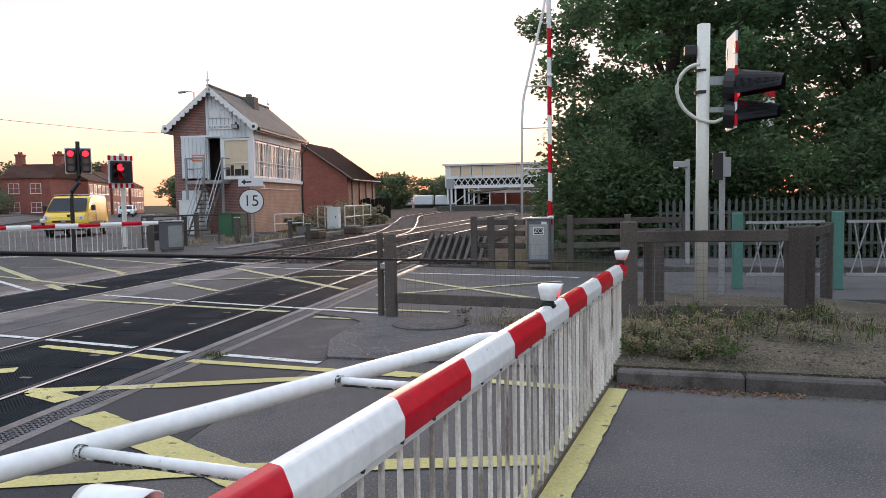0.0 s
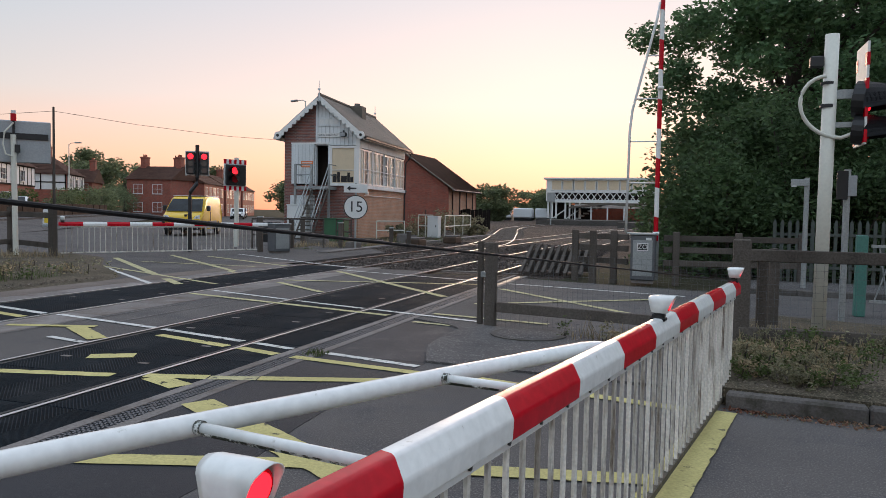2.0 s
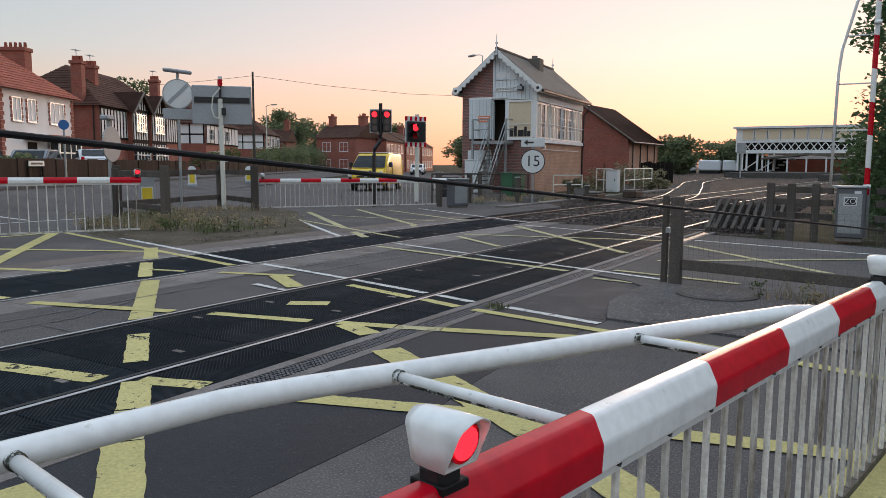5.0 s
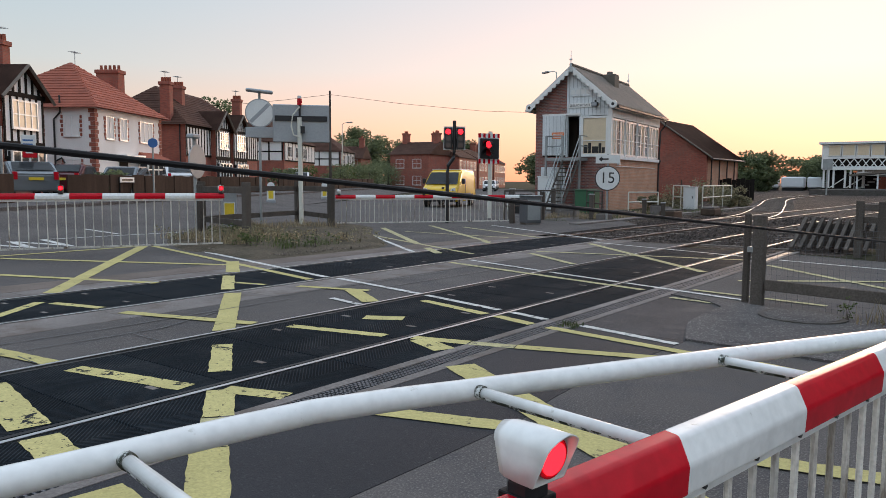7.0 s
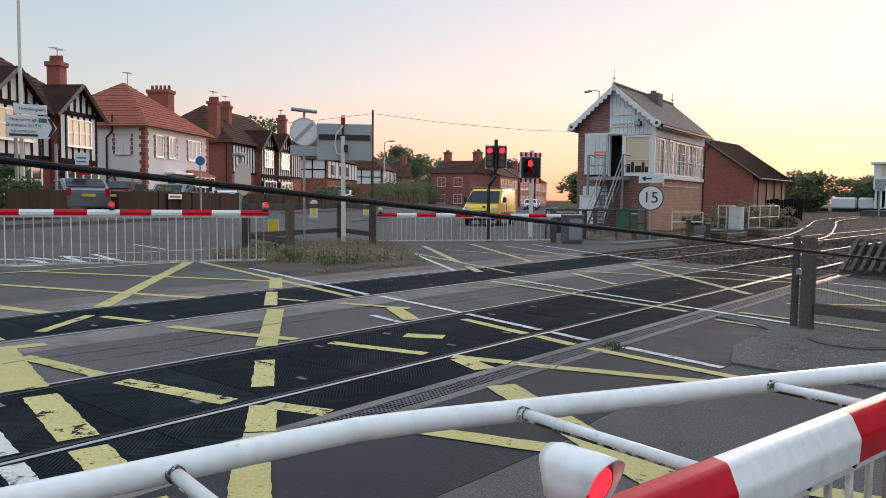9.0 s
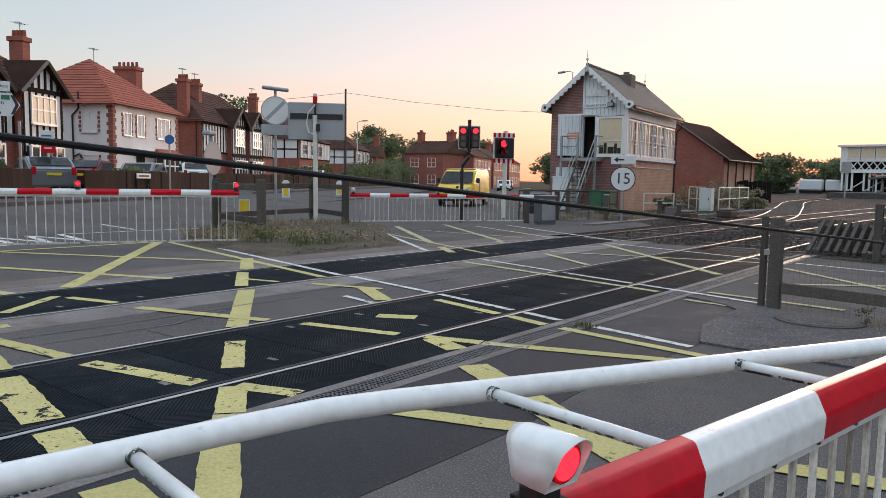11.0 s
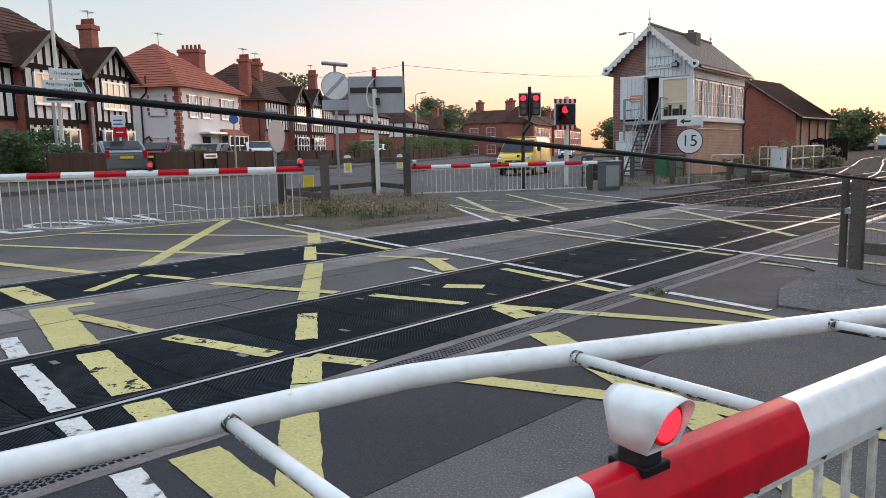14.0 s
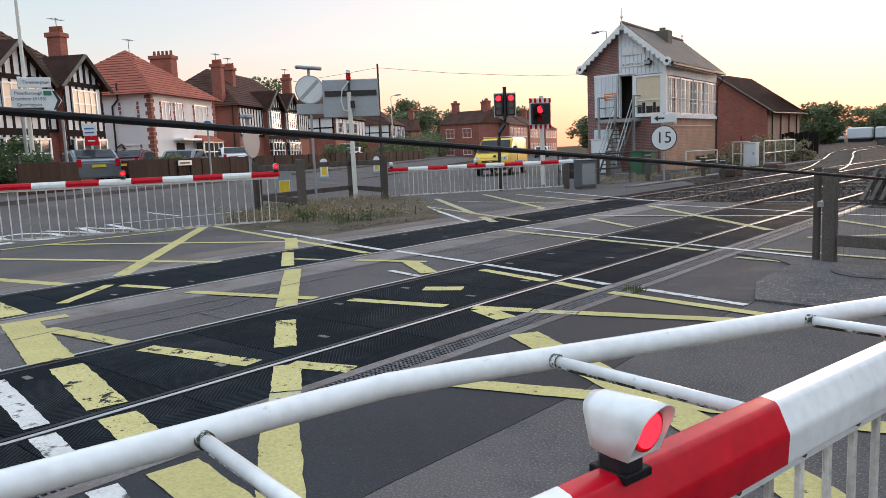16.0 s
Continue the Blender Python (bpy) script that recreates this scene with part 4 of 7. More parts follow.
def small_pole(x, y, h, r, label, plates=()):
    t = thing("sign_post", pose(x, y, 0.0), label, "sign post", "verge posts")
    part("pole", R((0, 0, -0.05), (0, 0, h), r, 12), STEEL, t)
    for nm, x0, x1, z0, z1, mt in plates:
        part(nm, B(x0, x1, -r - 0.03, -r, z0, z1, bev=0.004), mt, t)
    return t


small_pole(6.27, 16.0, 2.12, 0.045, "short grey lamp post with a small white lantern", [("lantern", -0.28, 0.02, 1.97, 2.09, STEEL), ("lantern_glass", -0.27, -0.18, 1.95, 1.98, SIGN_WHITE)])
p2 = small_pole(6.1, 11.4, 2.0, 0.04, "grey post with a small black control box", [("control_box", -0.13, 0.0, 1.62, 1.98, BLACK), ("notice_plate", 0.0, 0.10, 1.66, 1.92, SIGN_BACK)])
p3 = small_pole(9.0, 21.9, 3.9, 0.075, "pale post with a red and white notice", [("notice_plate", -0.12, 0.2, 3.18, 3.42, SIGN_WHITE), ("red_board", -0.06, 0.22, 3.45, 3.8, RED), ("white_band", -0.06, 0.22, 3.8, 3.95, SIGN_WHITE), ("red_cap", -0.06, 0.22, 3.95, 4.25, RED)])

# green railings and pale palisade beyond the lane
gr = thing("green_railing", pose(0, 0, 0), "teal green steel railing with slanted bars", "railing")
for x in (6.55, 7.95, 9.3, 10.7):
    part("post", B(x - 0.07, x + 0.07, 12.62, 12.76, 0, 1.15, bev=0.01), PALISADE, gr)
for i, x in enumerate((6.55, 7.95, 9.3)):
    part("top_bar", B(x + 0.12, x + 1.22, 12.66, 12.70, 0.98, 1.02), STEEL, gr)
    part("bottom_bar", B(x + 0.12, x + 1.22, 12.66, 12.70, 0.2, 0.24), STEEL, gr)
    for k in range(6):
        part("slanted_bar", R((x + 0.18 + k * 0.17, 12.68, 0.22), (x + 0.42 + k * 0.15 - (0.35 if k % 2 else 0), 12.68, 1.0), 0.011, 6), STEEL, gr)
pal = thing("palisade_fence", pose(0, 0, 0), "grey green pointed palisade fence below the trees", "fence")
me = to_mesh("pale", prism(bmesh.new(), [(-0.035, 0), (0.035, 0), (0.035, 1.28), (0, 1.36), (-0.035, 1.28)], 0.02), PALISADE_GREY)
for k in range(130):
    piece("pale", me, pal, Matrix.Translation((6.0 + k * 0.15, 18.4 + 0.05 * k * 0.15, 0)))
part("rail", B(6.0, 25.5, 18.44, 18.47, 0.3, 0.36), PALISADE_GREY, pal)
part("rail", B(6.0, 25.5, 18.44, 18.47, 1.0, 1.06), PALISADE_GREY, pal)


# ---- 15 mph sign by the track ----
s15 = thing("speed_sign", pose(-6.25, 23.5, 0.13, 0, 0, 22), "white round speed sign reading 15 with black rim", "railway sign")
part("post", R((0, 0.03, 0), (0, 0.03, 2.15), 0.035, 10), STEEL, s15)
dk = part("disc", R((0, 0, 1.36), (0, -0.02, 1.36), 0.40, 36), SIGN_DARK, s15, "black rimmed disc")
part("face", R((0, -0.018, 1.36), (0, -0.026, 1.36), 0.37, 36), SIGN_WHITE, dk)
words("15", 0.50, SIGN_DARK, dk, pose(0, -0.03, 1.36, 90, 0, 0))
pl = part("arrow_plate", B(-0.39, 0.39, -0.03, 0, 1.84, 2.12, bev=0.005), SIGN_WHITE, s15, "white plate with a black arrow")
part("arrow", prism(bmesh.new(), [(-0.3, 1.86), (-0.18, 1.95), (-0.18, 1.90), (-0.16, 1.885), (0.02, 1.885), (0.02, 1.835), (-0.16, 1.835), (-0.18, 1.82), (-0.18, 1.77)], 0.006, Matrix.Translation((0, -0.038, 0.12))), SIGN_DARK, pl)


# ---- signal box ----
def window(parent, m, w, h, cols=2, rows=1, frame_mat=WHITE, glass=GLASS, bar=0.035, fr=0.06, name="window", sill=True):
    """A framed window: x to the right, z up from its lower left corner, facing -y."""
    bm = bmesh.new()
    o = [(0, 0), (w, 0), (w, h), (0, h)]
    i = [(fr, fr), (w - fr, fr), (w - fr, h - fr), (fr, h - fr)]
    ring = [[bm.verts.new((x, y, z)) for x, z in q] for q, y in ((o, -0.03), (i, -0.03), (i, 0.05), (o, 0.05))]
    for a, b in zip(ring, ring[1:] + ring[:1]):
        for k in range(4):
            bm.faces.new((a[k], a[(k + 1) % 4], b[(k + 1) % 4], b[k]))
    ob = part(name, bm, frame_mat, parent)
    ob.matrix_basis = m
    for k in range(1, cols):
        part("glazing_bar", B(w * k / cols - bar / 2, w * k / cols + bar / 2, -0.02, 0.04, fr, h - fr), frame_mat, ob)
    for k in range(1, rows):
        part("glazing_bar", B(fr, w - fr, -0.018, 0.038, h * k / rows - bar / 2, h * k / rows + bar / 2), frame_mat, ob)
    if sill:
        part("window_sill", B(-0.04, w + 0.04, -0.09, 0.02, -0.05, 0.0), frame_mat, ob)
    part("pane", B(fr * 0.6, w - fr * 0.6, 0.012, 0.02, fr * 0.6, h - fr * 0.6), glass, ob)
    return ob


SBX, SBY, SBW, SBL = -11.31, 34.82, 3.95, 8.3
FL, EV, AP = 2.6, 4.62, 7.0
PITCH = 0.845
sb = thing("signal_box", pose(SBX, SBY, 0, 0, 0, 5.6), "old brick and white timber railway signal box", "signal box")
# local: x from -SBW to 0 along the gable, y from 0 to SBL
mid = -SBW / 2


def gable_z(x):
    return AP - 0.06 - PITCH * abs(x - mid)


for q in ((-SBW, -0.22, 0, 0.22, -0.1, FL), (-SBW, -0.22, SBL - 0.22, SBL, -0.1, FL), (-SBW, -SBW + 0.22, 0.22, SBL - 0.22, -0.1, FL + 0.7)):
    part("brick_wall", B(*q), BRICK_MIX, sb, "dark red brick lower storey")
part("track_side_wall", B(-0.22, 0.004, 0.0, SBL, -0.1, FL), BRICK_ORANGE_LIT, sb, "orange brick wall facing the track, sunset warmth in its colour")
part("brick_pier", B(-SBW, -SBW + 0.42, 0.0, 0.22, FL, EV), BRICK_MIX, sb)
part("floor", B(-SBW + 0.22, -0.22, 0.22, SBL - 0.22, FL - 0.15, FL), WOOD_GREY, sb)
gab = part("gable_brick", prism(bmesh.new(), [(-SBW, EV), (-2.28, EV), (-2.28, gable_z(-2.28)), (-SBW, gable_z(-SBW))], 0.2), BRICK_MIX, sb, "brick gable half")
wb = part("gable_boarding", prism(bmesh.new(), [(-2.28, EV - 0.02), (0.02, EV - 0.02), (0.02, gable_z(0.02)), (mid, AP - 0.06), (-2.28, gable_z(-2.28))], 0.16, Matrix.Translation((0, -0.03, 0))), WHITE_DIRTY, sb, "weathered white boarded gable")
for k in range(11):
    x = -2.16 + k * 0.2
    part("board_seam", B(x, x + 0.018, -0.04, -0.03, EV + 0.02, gable_z(x) - 0.1), SIGN_BACK, wb)
np1 = part("name_board", B(-2.14, -0.98, -0.08, -0.03, 5.0, 5.22, bev=0.01), WHITE, sb, "white name board with dark letters")
words("SLEAFORD", 0.15, SIGN_DARK, np1, pose(-1.75, -0.085, 5.11, 90, 0, 0))
words("EAST", 0.15, SIGN_DARK, np1, pose(-1.21, -0.085, 5.11, 90, 0, 0))
fbx = part("blank_board", B(-2.12, -0.98, -0.075, -0.03, 5.55, 5.98, bev=0.01), WHITE_DIRTY, sb, "blank framed white board")
for k in range(4):
    part("raised_panel", B(-2.04 + k * 0.25, -1.83 + k * 0.25, -0.09, -0.07, 5.65, 5.88, bev=0.005), WHITE, fbx)
fl = part("flood_lamp", B(-0.92, -0.62, -0.32, -0.08, 5.02, 5.22, bev=0.02), BLACK, sb)
part("lamp_glass", B(-0.9, -0.64, -0.33, -0.315, 5.04, 5.2), SIGN_BACK, fl)
part("lamp_bracket", B(-0.79, -0.75, -0.2, -0.02, 5.2, 5.32), BLACK, fl)
# sliding boarded panel, dark doorway, front window
sd = part("sliding_panel", B(-3.52, -2.3, -0.14, -0.07, FL + 0.08, 4.66, bev=0.01), WHITE_DIRTY, sb, "white boarded sliding shutter")
for k in range(6):
    part("board_seam", B(-3.33 + k * 0.19, -3.315 + k * 0.19, -0.146, -0.14, FL + 0.1, 4.63), SIGN_BACK, sd)
part("panel_rail", B(-3.55, -1.5, -0.12, -0.05, 4.66, 4.74), WHITE, sb)
nt1 = part("warning_notice", B(-3.0, -2.36, -0.155, -0.141, 3.5, 3.82), ORANGE, sd, "orange notice with pale lines")
for k in range(3):
    part("notice_line", B(-2.95, -2.42 - 0.1 * (k % 2), -0.159, -0.154, 3.56 + k * 0.08, 3.59 + k * 0.08), SIGN_WHITE, nt1)
part("door_frame", B(-2.3, -2.22, -0.05, 0.15, FL, EV), WHITE_DIRTY, sb)
part("door_frame", B(-1.6, -1.5, -0.05, 0.15, FL, EV), WHITE_DIRTY, sb)
part("half_open_door", B(-1.72, -1.66, 0.12, 0.75, FL, EV - 0.1), TIMBER, sb, "dark door standing open inward")
# pane painted cream for the peach sky it reflects
window(sb, pose(-1.5, -0.02, FL + 0.05), 1.36, 1.92, 1, 1, WHITE, BLIND_AND_GLOW, fr=0.1)
part("blind_bar", B(-1.38, -0.26, -0.05, 0.0, 3.36, 3.4), WHITE, sb)
for x0, x1, z1 in ((-1.36, -1.16, 3.18), (-1.13, -0.98, 3.28), (-0.93, -0.62, 3.1), (-0.6, -0.46, 3.26), (-0.44, -0.28, 3.05)):
    part("inside_clutter", B(x0, x1, -0.02, 0.008, 2.78, z1), BLACK, sb, "dark equipment behind the window")
part("corner_post", B(-0.14, 0.05, -0.07, 0.1, FL - 0.05, EV + 0.3), WHITE, sb)
for k in range(5):
    part("back_wall_post", B(-SBW, -SBW + 0.16, 0.22 + k * 1.9, 0.4 + k * 1.9, FL + 0.7, EV + 0.3), WHITE_DIRTY, sb)
# daylight through the rear windows put into an opaque cream sheet
part("back_wall_glass", B(-SBW + 0.05, -SBW + 0.06, 0.4, SBL - 0.22, FL + 0.7, EV + 0.2), BLIND_AND_GLOW, sb, "pale rear windows with daylight put into their cream colour")
part("back_partition", B(-SBW + 0.3, -1.7, 1.6, 1.65, FL, EV), WOOD_GREY, sb, "dim interior partition")
part("inner_ceiling", B(-SBW + 0.2, -0.1, 0.2, SBL - 0.2, EV + 0.1, EV + 0.14), WHITE_DIRTY, sb)
part("lever_frame", B(-1.1, -0.7, 1.8, 6.6, FL, FL + 1.0), BLACK, sb, "dark lever frame inside")
for k in range(4):
    y1 = 0.14 + k * 2.04
    for j in range(3):
        # most sashes have the pale sky reflection painted into the pane
        wnd = window(sb, Matrix.Translation((0.0, y1 + j * 0.66, FL + 0.08)) @ Matrix.Rotation(radians(90), 4, "Z"), 0.63, 1.78, 2, 3, WHITE, GLASS if (k, j) in ((0, 1), (1, 2), (2, 0), (2, 2)) else BLIND_AND_GLOW, bar=0.04, fr=0.085, sill=False)
        if (k, j) in ((0, 1), (1, 2), (2, 1)):
            part("open_gap", B(0.08, 0.27, -0.036, -0.03, 0.1, 1.68), BLACK, wnd, "dark gap of a slid-open sash")
    part("mullion_post", B(-0.06, 0.06, y1 - 0.06, y1, FL, EV), WHITE_DIRTY, sb)
part("guard_rail", R((0.1, 0.1, FL + 0.85), (0.1, SBL - 0.1, FL + 0.85), 0.02, 6), WHITE_DIRTY, sb)
part("sill_beam", B(-0.12, 0.14, -0.05, SBL, FL - 0.10, FL + 0.06), WHITE_DIRTY, sb)
part("head_beam", B(-0.12, 0.06, 0, SBL, EV - 0.12, EV + 0.3), WHITE_DIRTY, sb)
part("far_gable", prism(bmesh.new(), [(-SBW, EV), (0, EV), (0, gable_z(0)), (mid, AP - 0.1), (-SBW, gable_z(-SBW))], 0.2, Matrix.Translation((0, SBL - 0.2, 0))), BRICK_MIX, sb)
part("far_wall", B(-SBW, 0, SBL - 0.2, SBL, FL, EV), BRICK_MIX, sb)
slope = math.atan(PITCH)
for sgn, nm in ((1, "roof_slope"), (-1, "roof_slope")):
    o = 0.42
    hw = SBW / 2 + o
    dz = math.tan(slope) * hw
    bm = bmesh.new()
    v = [bm.verts.new((mid, -0.35, AP + 0.06)), bm.verts.new((mid + sgn * hw, -0.35, AP + 0.06 - dz)), bm.verts.new((mid + sgn * hw, SBL + 0.35, AP + 0.06 - dz)), bm.verts.new((mid, SBL + 0.35, AP + 0.06))]
    bm.faces.new(v)
    bmesh.ops.solidify(bm, geom=bm.faces[:], thickness=0.07)
    rf = part(nm, bm, SLATE, sb, "weathered brown grey slate roof slope")
    # slate courses
    for k in range(1, 24):
        f = k / 24
        bm = bmesh.new()
        c = Vector((mid + sgn * hw * f, 0, AP + 0.06 - dz * f))
        m = Matrix.Translation(c) @ Matrix.Rotation(sgn * slope, 4, "Y")
        box(bm, -0.06, 0.055, -0.34, SBL + 0.34, 0.0, 0.003 + 0.003 * (k % 2), 0, m)
        part("slate_course", bm, SLATE, rf)
    # bargeboard with scallops
    bm = bmesh.new()
    n = 11
    edge = [(0, 0.05)]
    Lb = math.hypot(hw, dz)
    edge = [(0.0, 0.0), (Lb, 0.0), (Lb, -0.16)]
    for k in range(n):
        a = Lb - (k + 0.0) * Lb / n
        w = Lb / n
        for j in range(1, 7):
            th = math.pi * j / 6
            edge.append((a - w * j / 6 * 0.999, -0.16 - 0.13 * abs(math.sin(th))))
    if sgn == 1:
        m = Matrix.Translation((mid, -0.40, AP + 0.05)) @ Matrix.Rotation(slope, 4, "Y")
    else:
        m = Matrix.Translation((mid, -0.36, AP + 0.05)) @ Matrix.Rotation(radians(180), 4, "Z") @ Matrix.Rotation(slope, 4, "Y")
    prism(bm, edge, 0.04, m)
    bb = part("bargeboard", bm, WHITE, sb, "white scalloped bargeboard")
    ex = mid + sgn * (hw - 0.22)
    part("end_roundel", R((ex, -0.42, AP + 0.05 - dz + 0.05), (ex, -0.35, AP + 0.05 - dz + 0.05), 0.19, 20), WHITE, bb)
    part("roundel_hole", R((ex, -0.43, AP + 0.05 - dz + 0.05), (ex, -0.415, AP + 0.05 - dz + 0.05), 0.075, 16), BLACK, bb)
    part("gutter", B(mid + sgn * hw - 0.06, mid + sgn * hw + 0.06, -0.3, SBL + 0.3, AP - dz - 0.07, AP - dz + 0.03), BLACK if sgn == 1 else WHITE, sb)
    part("fascia", B(mid + sgn * (hw - 0.1) - 0.03, mid + sgn * (hw - 0.1) + 0.03, -0.3, SBL + 0.3, AP - dz - 0.12, AP - dz + 0.06), WHITE, sb)
part("ridge_tiles", R((mid, -0.36, AP + 0.07), (mid, SBL + 0.36, AP + 0.07), 0.09, 10), SLATE, sb)
for y in (-0.38, SBL + 0.36):
    fn = part("finial", R((mid, y, AP - 0.25), (mid, y, AP + 0.75), 0.035, 8, 0.012), WHITE_DIRTY, sb)
    part("finial_knob", R((mid, y, AP + 0.28), (mid, y, AP + 0.36), 0.07, 10), WHITE_DIRTY, fn)
ch = part("chimney", B(mid - 0.1, mid + 0.75, 4.0, 4.7, AP - 0.7, AP + 0.12, bev=0.02), SLATE, sb)
part("chimney_pot", R((mid + 0.35, 4.35, AP + 0.1), (mid + 0.35, 4.35, AP + 0.28), 0.16, 12), CONCRETE, ch)
part("downpipe", tube(bmesh.new(), [(0.42, SBL - 0.05, EV + 0.2), (0.38, SBL - 0.05, EV - 0.05), (0.14, SBL - 0.08, EV - 0.35), (0.1, SBL - 0.08, FL + 0.1), (0.17, SBL - 0.08, FL), (0.09, SBL - 0.08, FL - 0.25), (0.09, SBL - 0.08, 0.0)], 0.05, 8), BLACK, sb)
part("bracket_light", B(0.02, 0.15, 1.0, 1.15, 2.2, 2.35, bev=0.01), WHITE, sb)
part("pipe_run", R((0.03, 0.8, 2.15), (0.03, 7.6, 2.15), 0.02, 6), WHITE, sb)
# lower door and meter cupboards on the gable wall
part("lower_board", B(-3.6, -2.3, -0.08, 0.0, 0.9, 2.1, bev=0.01), WHITE_DIRTY, sb, "pale boarded lower panel")
# landing and stairs
ld = part("landing", B(-3.0, -1.15, -1.0, 0.0, FL - 0.22, FL - 0.06, bev=0.01), STEEL, sb, "grey steel landing")
for x, y in ((-2.95, -0.95), (-1.2, -0.95), (-2.1, -0.95)):
    part("landing_post", B(x - 0.05, x + 0.05, y - 0.05, y + 0.05, 0.0, FL + 1.0), STEEL, ld)
for z in (FL + 0.5, FL + 1.0):
    part("rail_bar", R((-2.95, -0.95, z), (-2.1, -0.95, z), 0.025, 8), STEEL, ld)
    part("rail_bar", R((-2.95, -0.95, z), (-2.95, 0, z), 0.025, 8), STEEL, ld)
    part("rail_bar", R((-1.2, -0.95, z), (-1.2, 0, z), 0.025, 8), STEEL, ld)
stp = part("staircase", bmesh.new(), WOOD_GREY, sb, "steep grey timber open staircase")
for k in range(12):
    z = FL - 0.2 - (k + 1) * 0.195
    y = -1.0 - k * 0.17
    part("tread", B(-2.02, -1.26, y - 0.24, y, z - 0.03, z + 0.015), WOOD_GREY, stp)
for x in (-2.06, -1.24):
    part("stringer", tube(bmesh.new(), [(x, -0.9, FL - 0.12), (x, -3.1, 0.02)], 0.05, 6), WOOD_GREY, stp)
    for dz in (0.5, 0.95):
        part("handrail", R((x, -0.95, FL + dz - 0.05), (x, -3.0, 0.08 + dz), 0.022, 8), STEEL, stp)
    for k in range(3):
        f = k / 2
        part("baluster", R((x, -0.95 - 2.05 * f, FL - 0.15 - 2.45 * f), (x, -0.95 - 2.05 * f, FL + 0.92 - 2.45 * f), 0.02, 6), STEEL, stp)


def cabinet(name, m, w, d, h, mat, label, cat="cabinet", group=""):
    t = thing(name, m, label, cat, group)
    part("body", B(-w / 2, w / 2, -d / 2, d / 2, 0, h, bev=0.015), mat, t)
    part("door", B(-w / 2 + 0.04, w / 2 - 0.04, -d / 2 - 0.015, -d / 2, 0.08, h - 0.06, bev=0.005), mat, t)
    part("cap", B(-w / 2 - 0.03, w / 2 + 0.03, -d / 2 - 0.04, d / 2 + 0.03, h, h + 0.04, bev=0.008), mat, t)
    part("handle", B(w / 2 - 0.14, w / 2 - 0.1, -d / 2 - 0.035, -d / 2 - 0.01, h * 0.5, h * 0.5 + 0.12), BLACK, t)
    return t


cabinet("equipment_cabinet", pose(-14.0, 33.7, 0.0), 1.05, 0.5, 1.6, SIGN_WHITE, "white equipment cabinet in front of the signal box")
cabinet("equipment_cabinet", pose(-10.5, 30.7, 0.0), 0.95, 0.6, 1.0, GREEN_CAB, "dark green equipment cabinet by the stairs")
cabinet("relay_cabinet", pose(-8.75, 39.0, 0.0), 0.6, 0.5, 1.12, SIGN_WHITE, "pale tall relay cabinet beside the track")
cabinet("grit_bin", pose(-12.6, 28.6, 0.0), 0.75, 0.6, 0.8, BLACK, "small black grit bin near the barrier", "bin")


# railings, small posts by the box
def railing(x0, y0, x1, y1, h, mat, label, n=3):
    t = thing("railing", pose(0, 0, 0), label, "railing", "trackside railings")
    for k in range(n):
        f = k / (n - 1)
        part("post", R((x0 + f * (x1 - x0), y0 + f * (y1 - y0), 0), (x0 + f * (x1 - x0), y0 + f * (y1 - y0), h), 0.03, 8), mat, t)
    for z in (h * 0.5, h):
        part("rail", R((x0, y0, z), (x1, y1, z), 0.028, 8), mat, t)


railing(-10.2, 40.5, -8.9, 39.2, 1.2, POLE_GREY, "pale tubular steel railing beside the track")
railing(-8.3, 39.5, -9.0, 47.0, 1.2, POLE_GREY, "long pale tubular railing by the siding", 4)
railing(-9.8, 33.6, -9.0, 35.2, 0.9, POLE_GREY, "short pale railing below the signal box", 2)
for x, y, h in ((-8.0, 26.0, 0.9), (-9.2, 24.5, 1.0), (-6.9, 28.3, 0.7), (-5.9, 27.6, 0.6), (-9.9, 26.6, 1.1), (-8.8, 21.8, 1.1), (-10.4, 24.3, 1.0)):
    t = thing("trackside_post", pose(x, y, 0, 0, 0, 20), "short weathered timber post by the track", "post", "trackside posts")
    part("shaft", B(-0.08, 0.08, -0.08, 0.08, -0.1, h, bev=0.015), WOOD_GREY, t)
    part("cap", B(-0.1, 0.1, -0.1, 0.1, h, h + 0.04, bev=0.01), STEEL, t)
# point machine boxes beside the track
for x, y in ((-6.3, 29.5), (-6.0, 33.5)):
    t = thing("point_machine", pose(x, y, -0.02), "low rusty point machine beside the rails", "point machine", "point machines")
    part("case", B(-0.3, 0.3, -0.45, 0.45, 0, 0.28, bev=0.03), RAIL, t)
    part("cover", B(-0.26, 0.26, -0.4, 0.4, 0.28, 0.36, bev=0.03), CONCRETE, t)
rodding = tagged(new("cable_trough"), "line of pale concrete cable trough lids", "cable trough", kind="structure")
tr = to_mesh("trough_lid", B(-0.2, 0.2, 0.01, 0.97, -0.06, 0.05, bev=0.01), CONCRETE)
for k in range(24):
    piece("trough_lid", tr, rodding, Matrix.Translation((-6.9 - 0.02 * k, 22.5 + k, 0)))

# ---- brick goods shed and station beyond ----
sh = thing("brick_shed", pose(-14.2, 58.5, 0), "long red brick railway building with a pitched roof", "building")
part("gable_wall", prism(bmesh.new(), [(-8, -0.1), (0, -0.1), (0, 3.4), (-4, 6.2), (-8, 3.4)], 0.3), BRICK, sh)
# lit side of the red shed, painted as paler orange brick
part("side_wall", B(-0.3, 0.0, 0.3, 8, -0.1, 3.4), BRICK_ORANGE_LIT, sh)
part("back_wall", B(-8, -7.7, 0.3, 8, -0.1, 3.4), BRICK, sh)
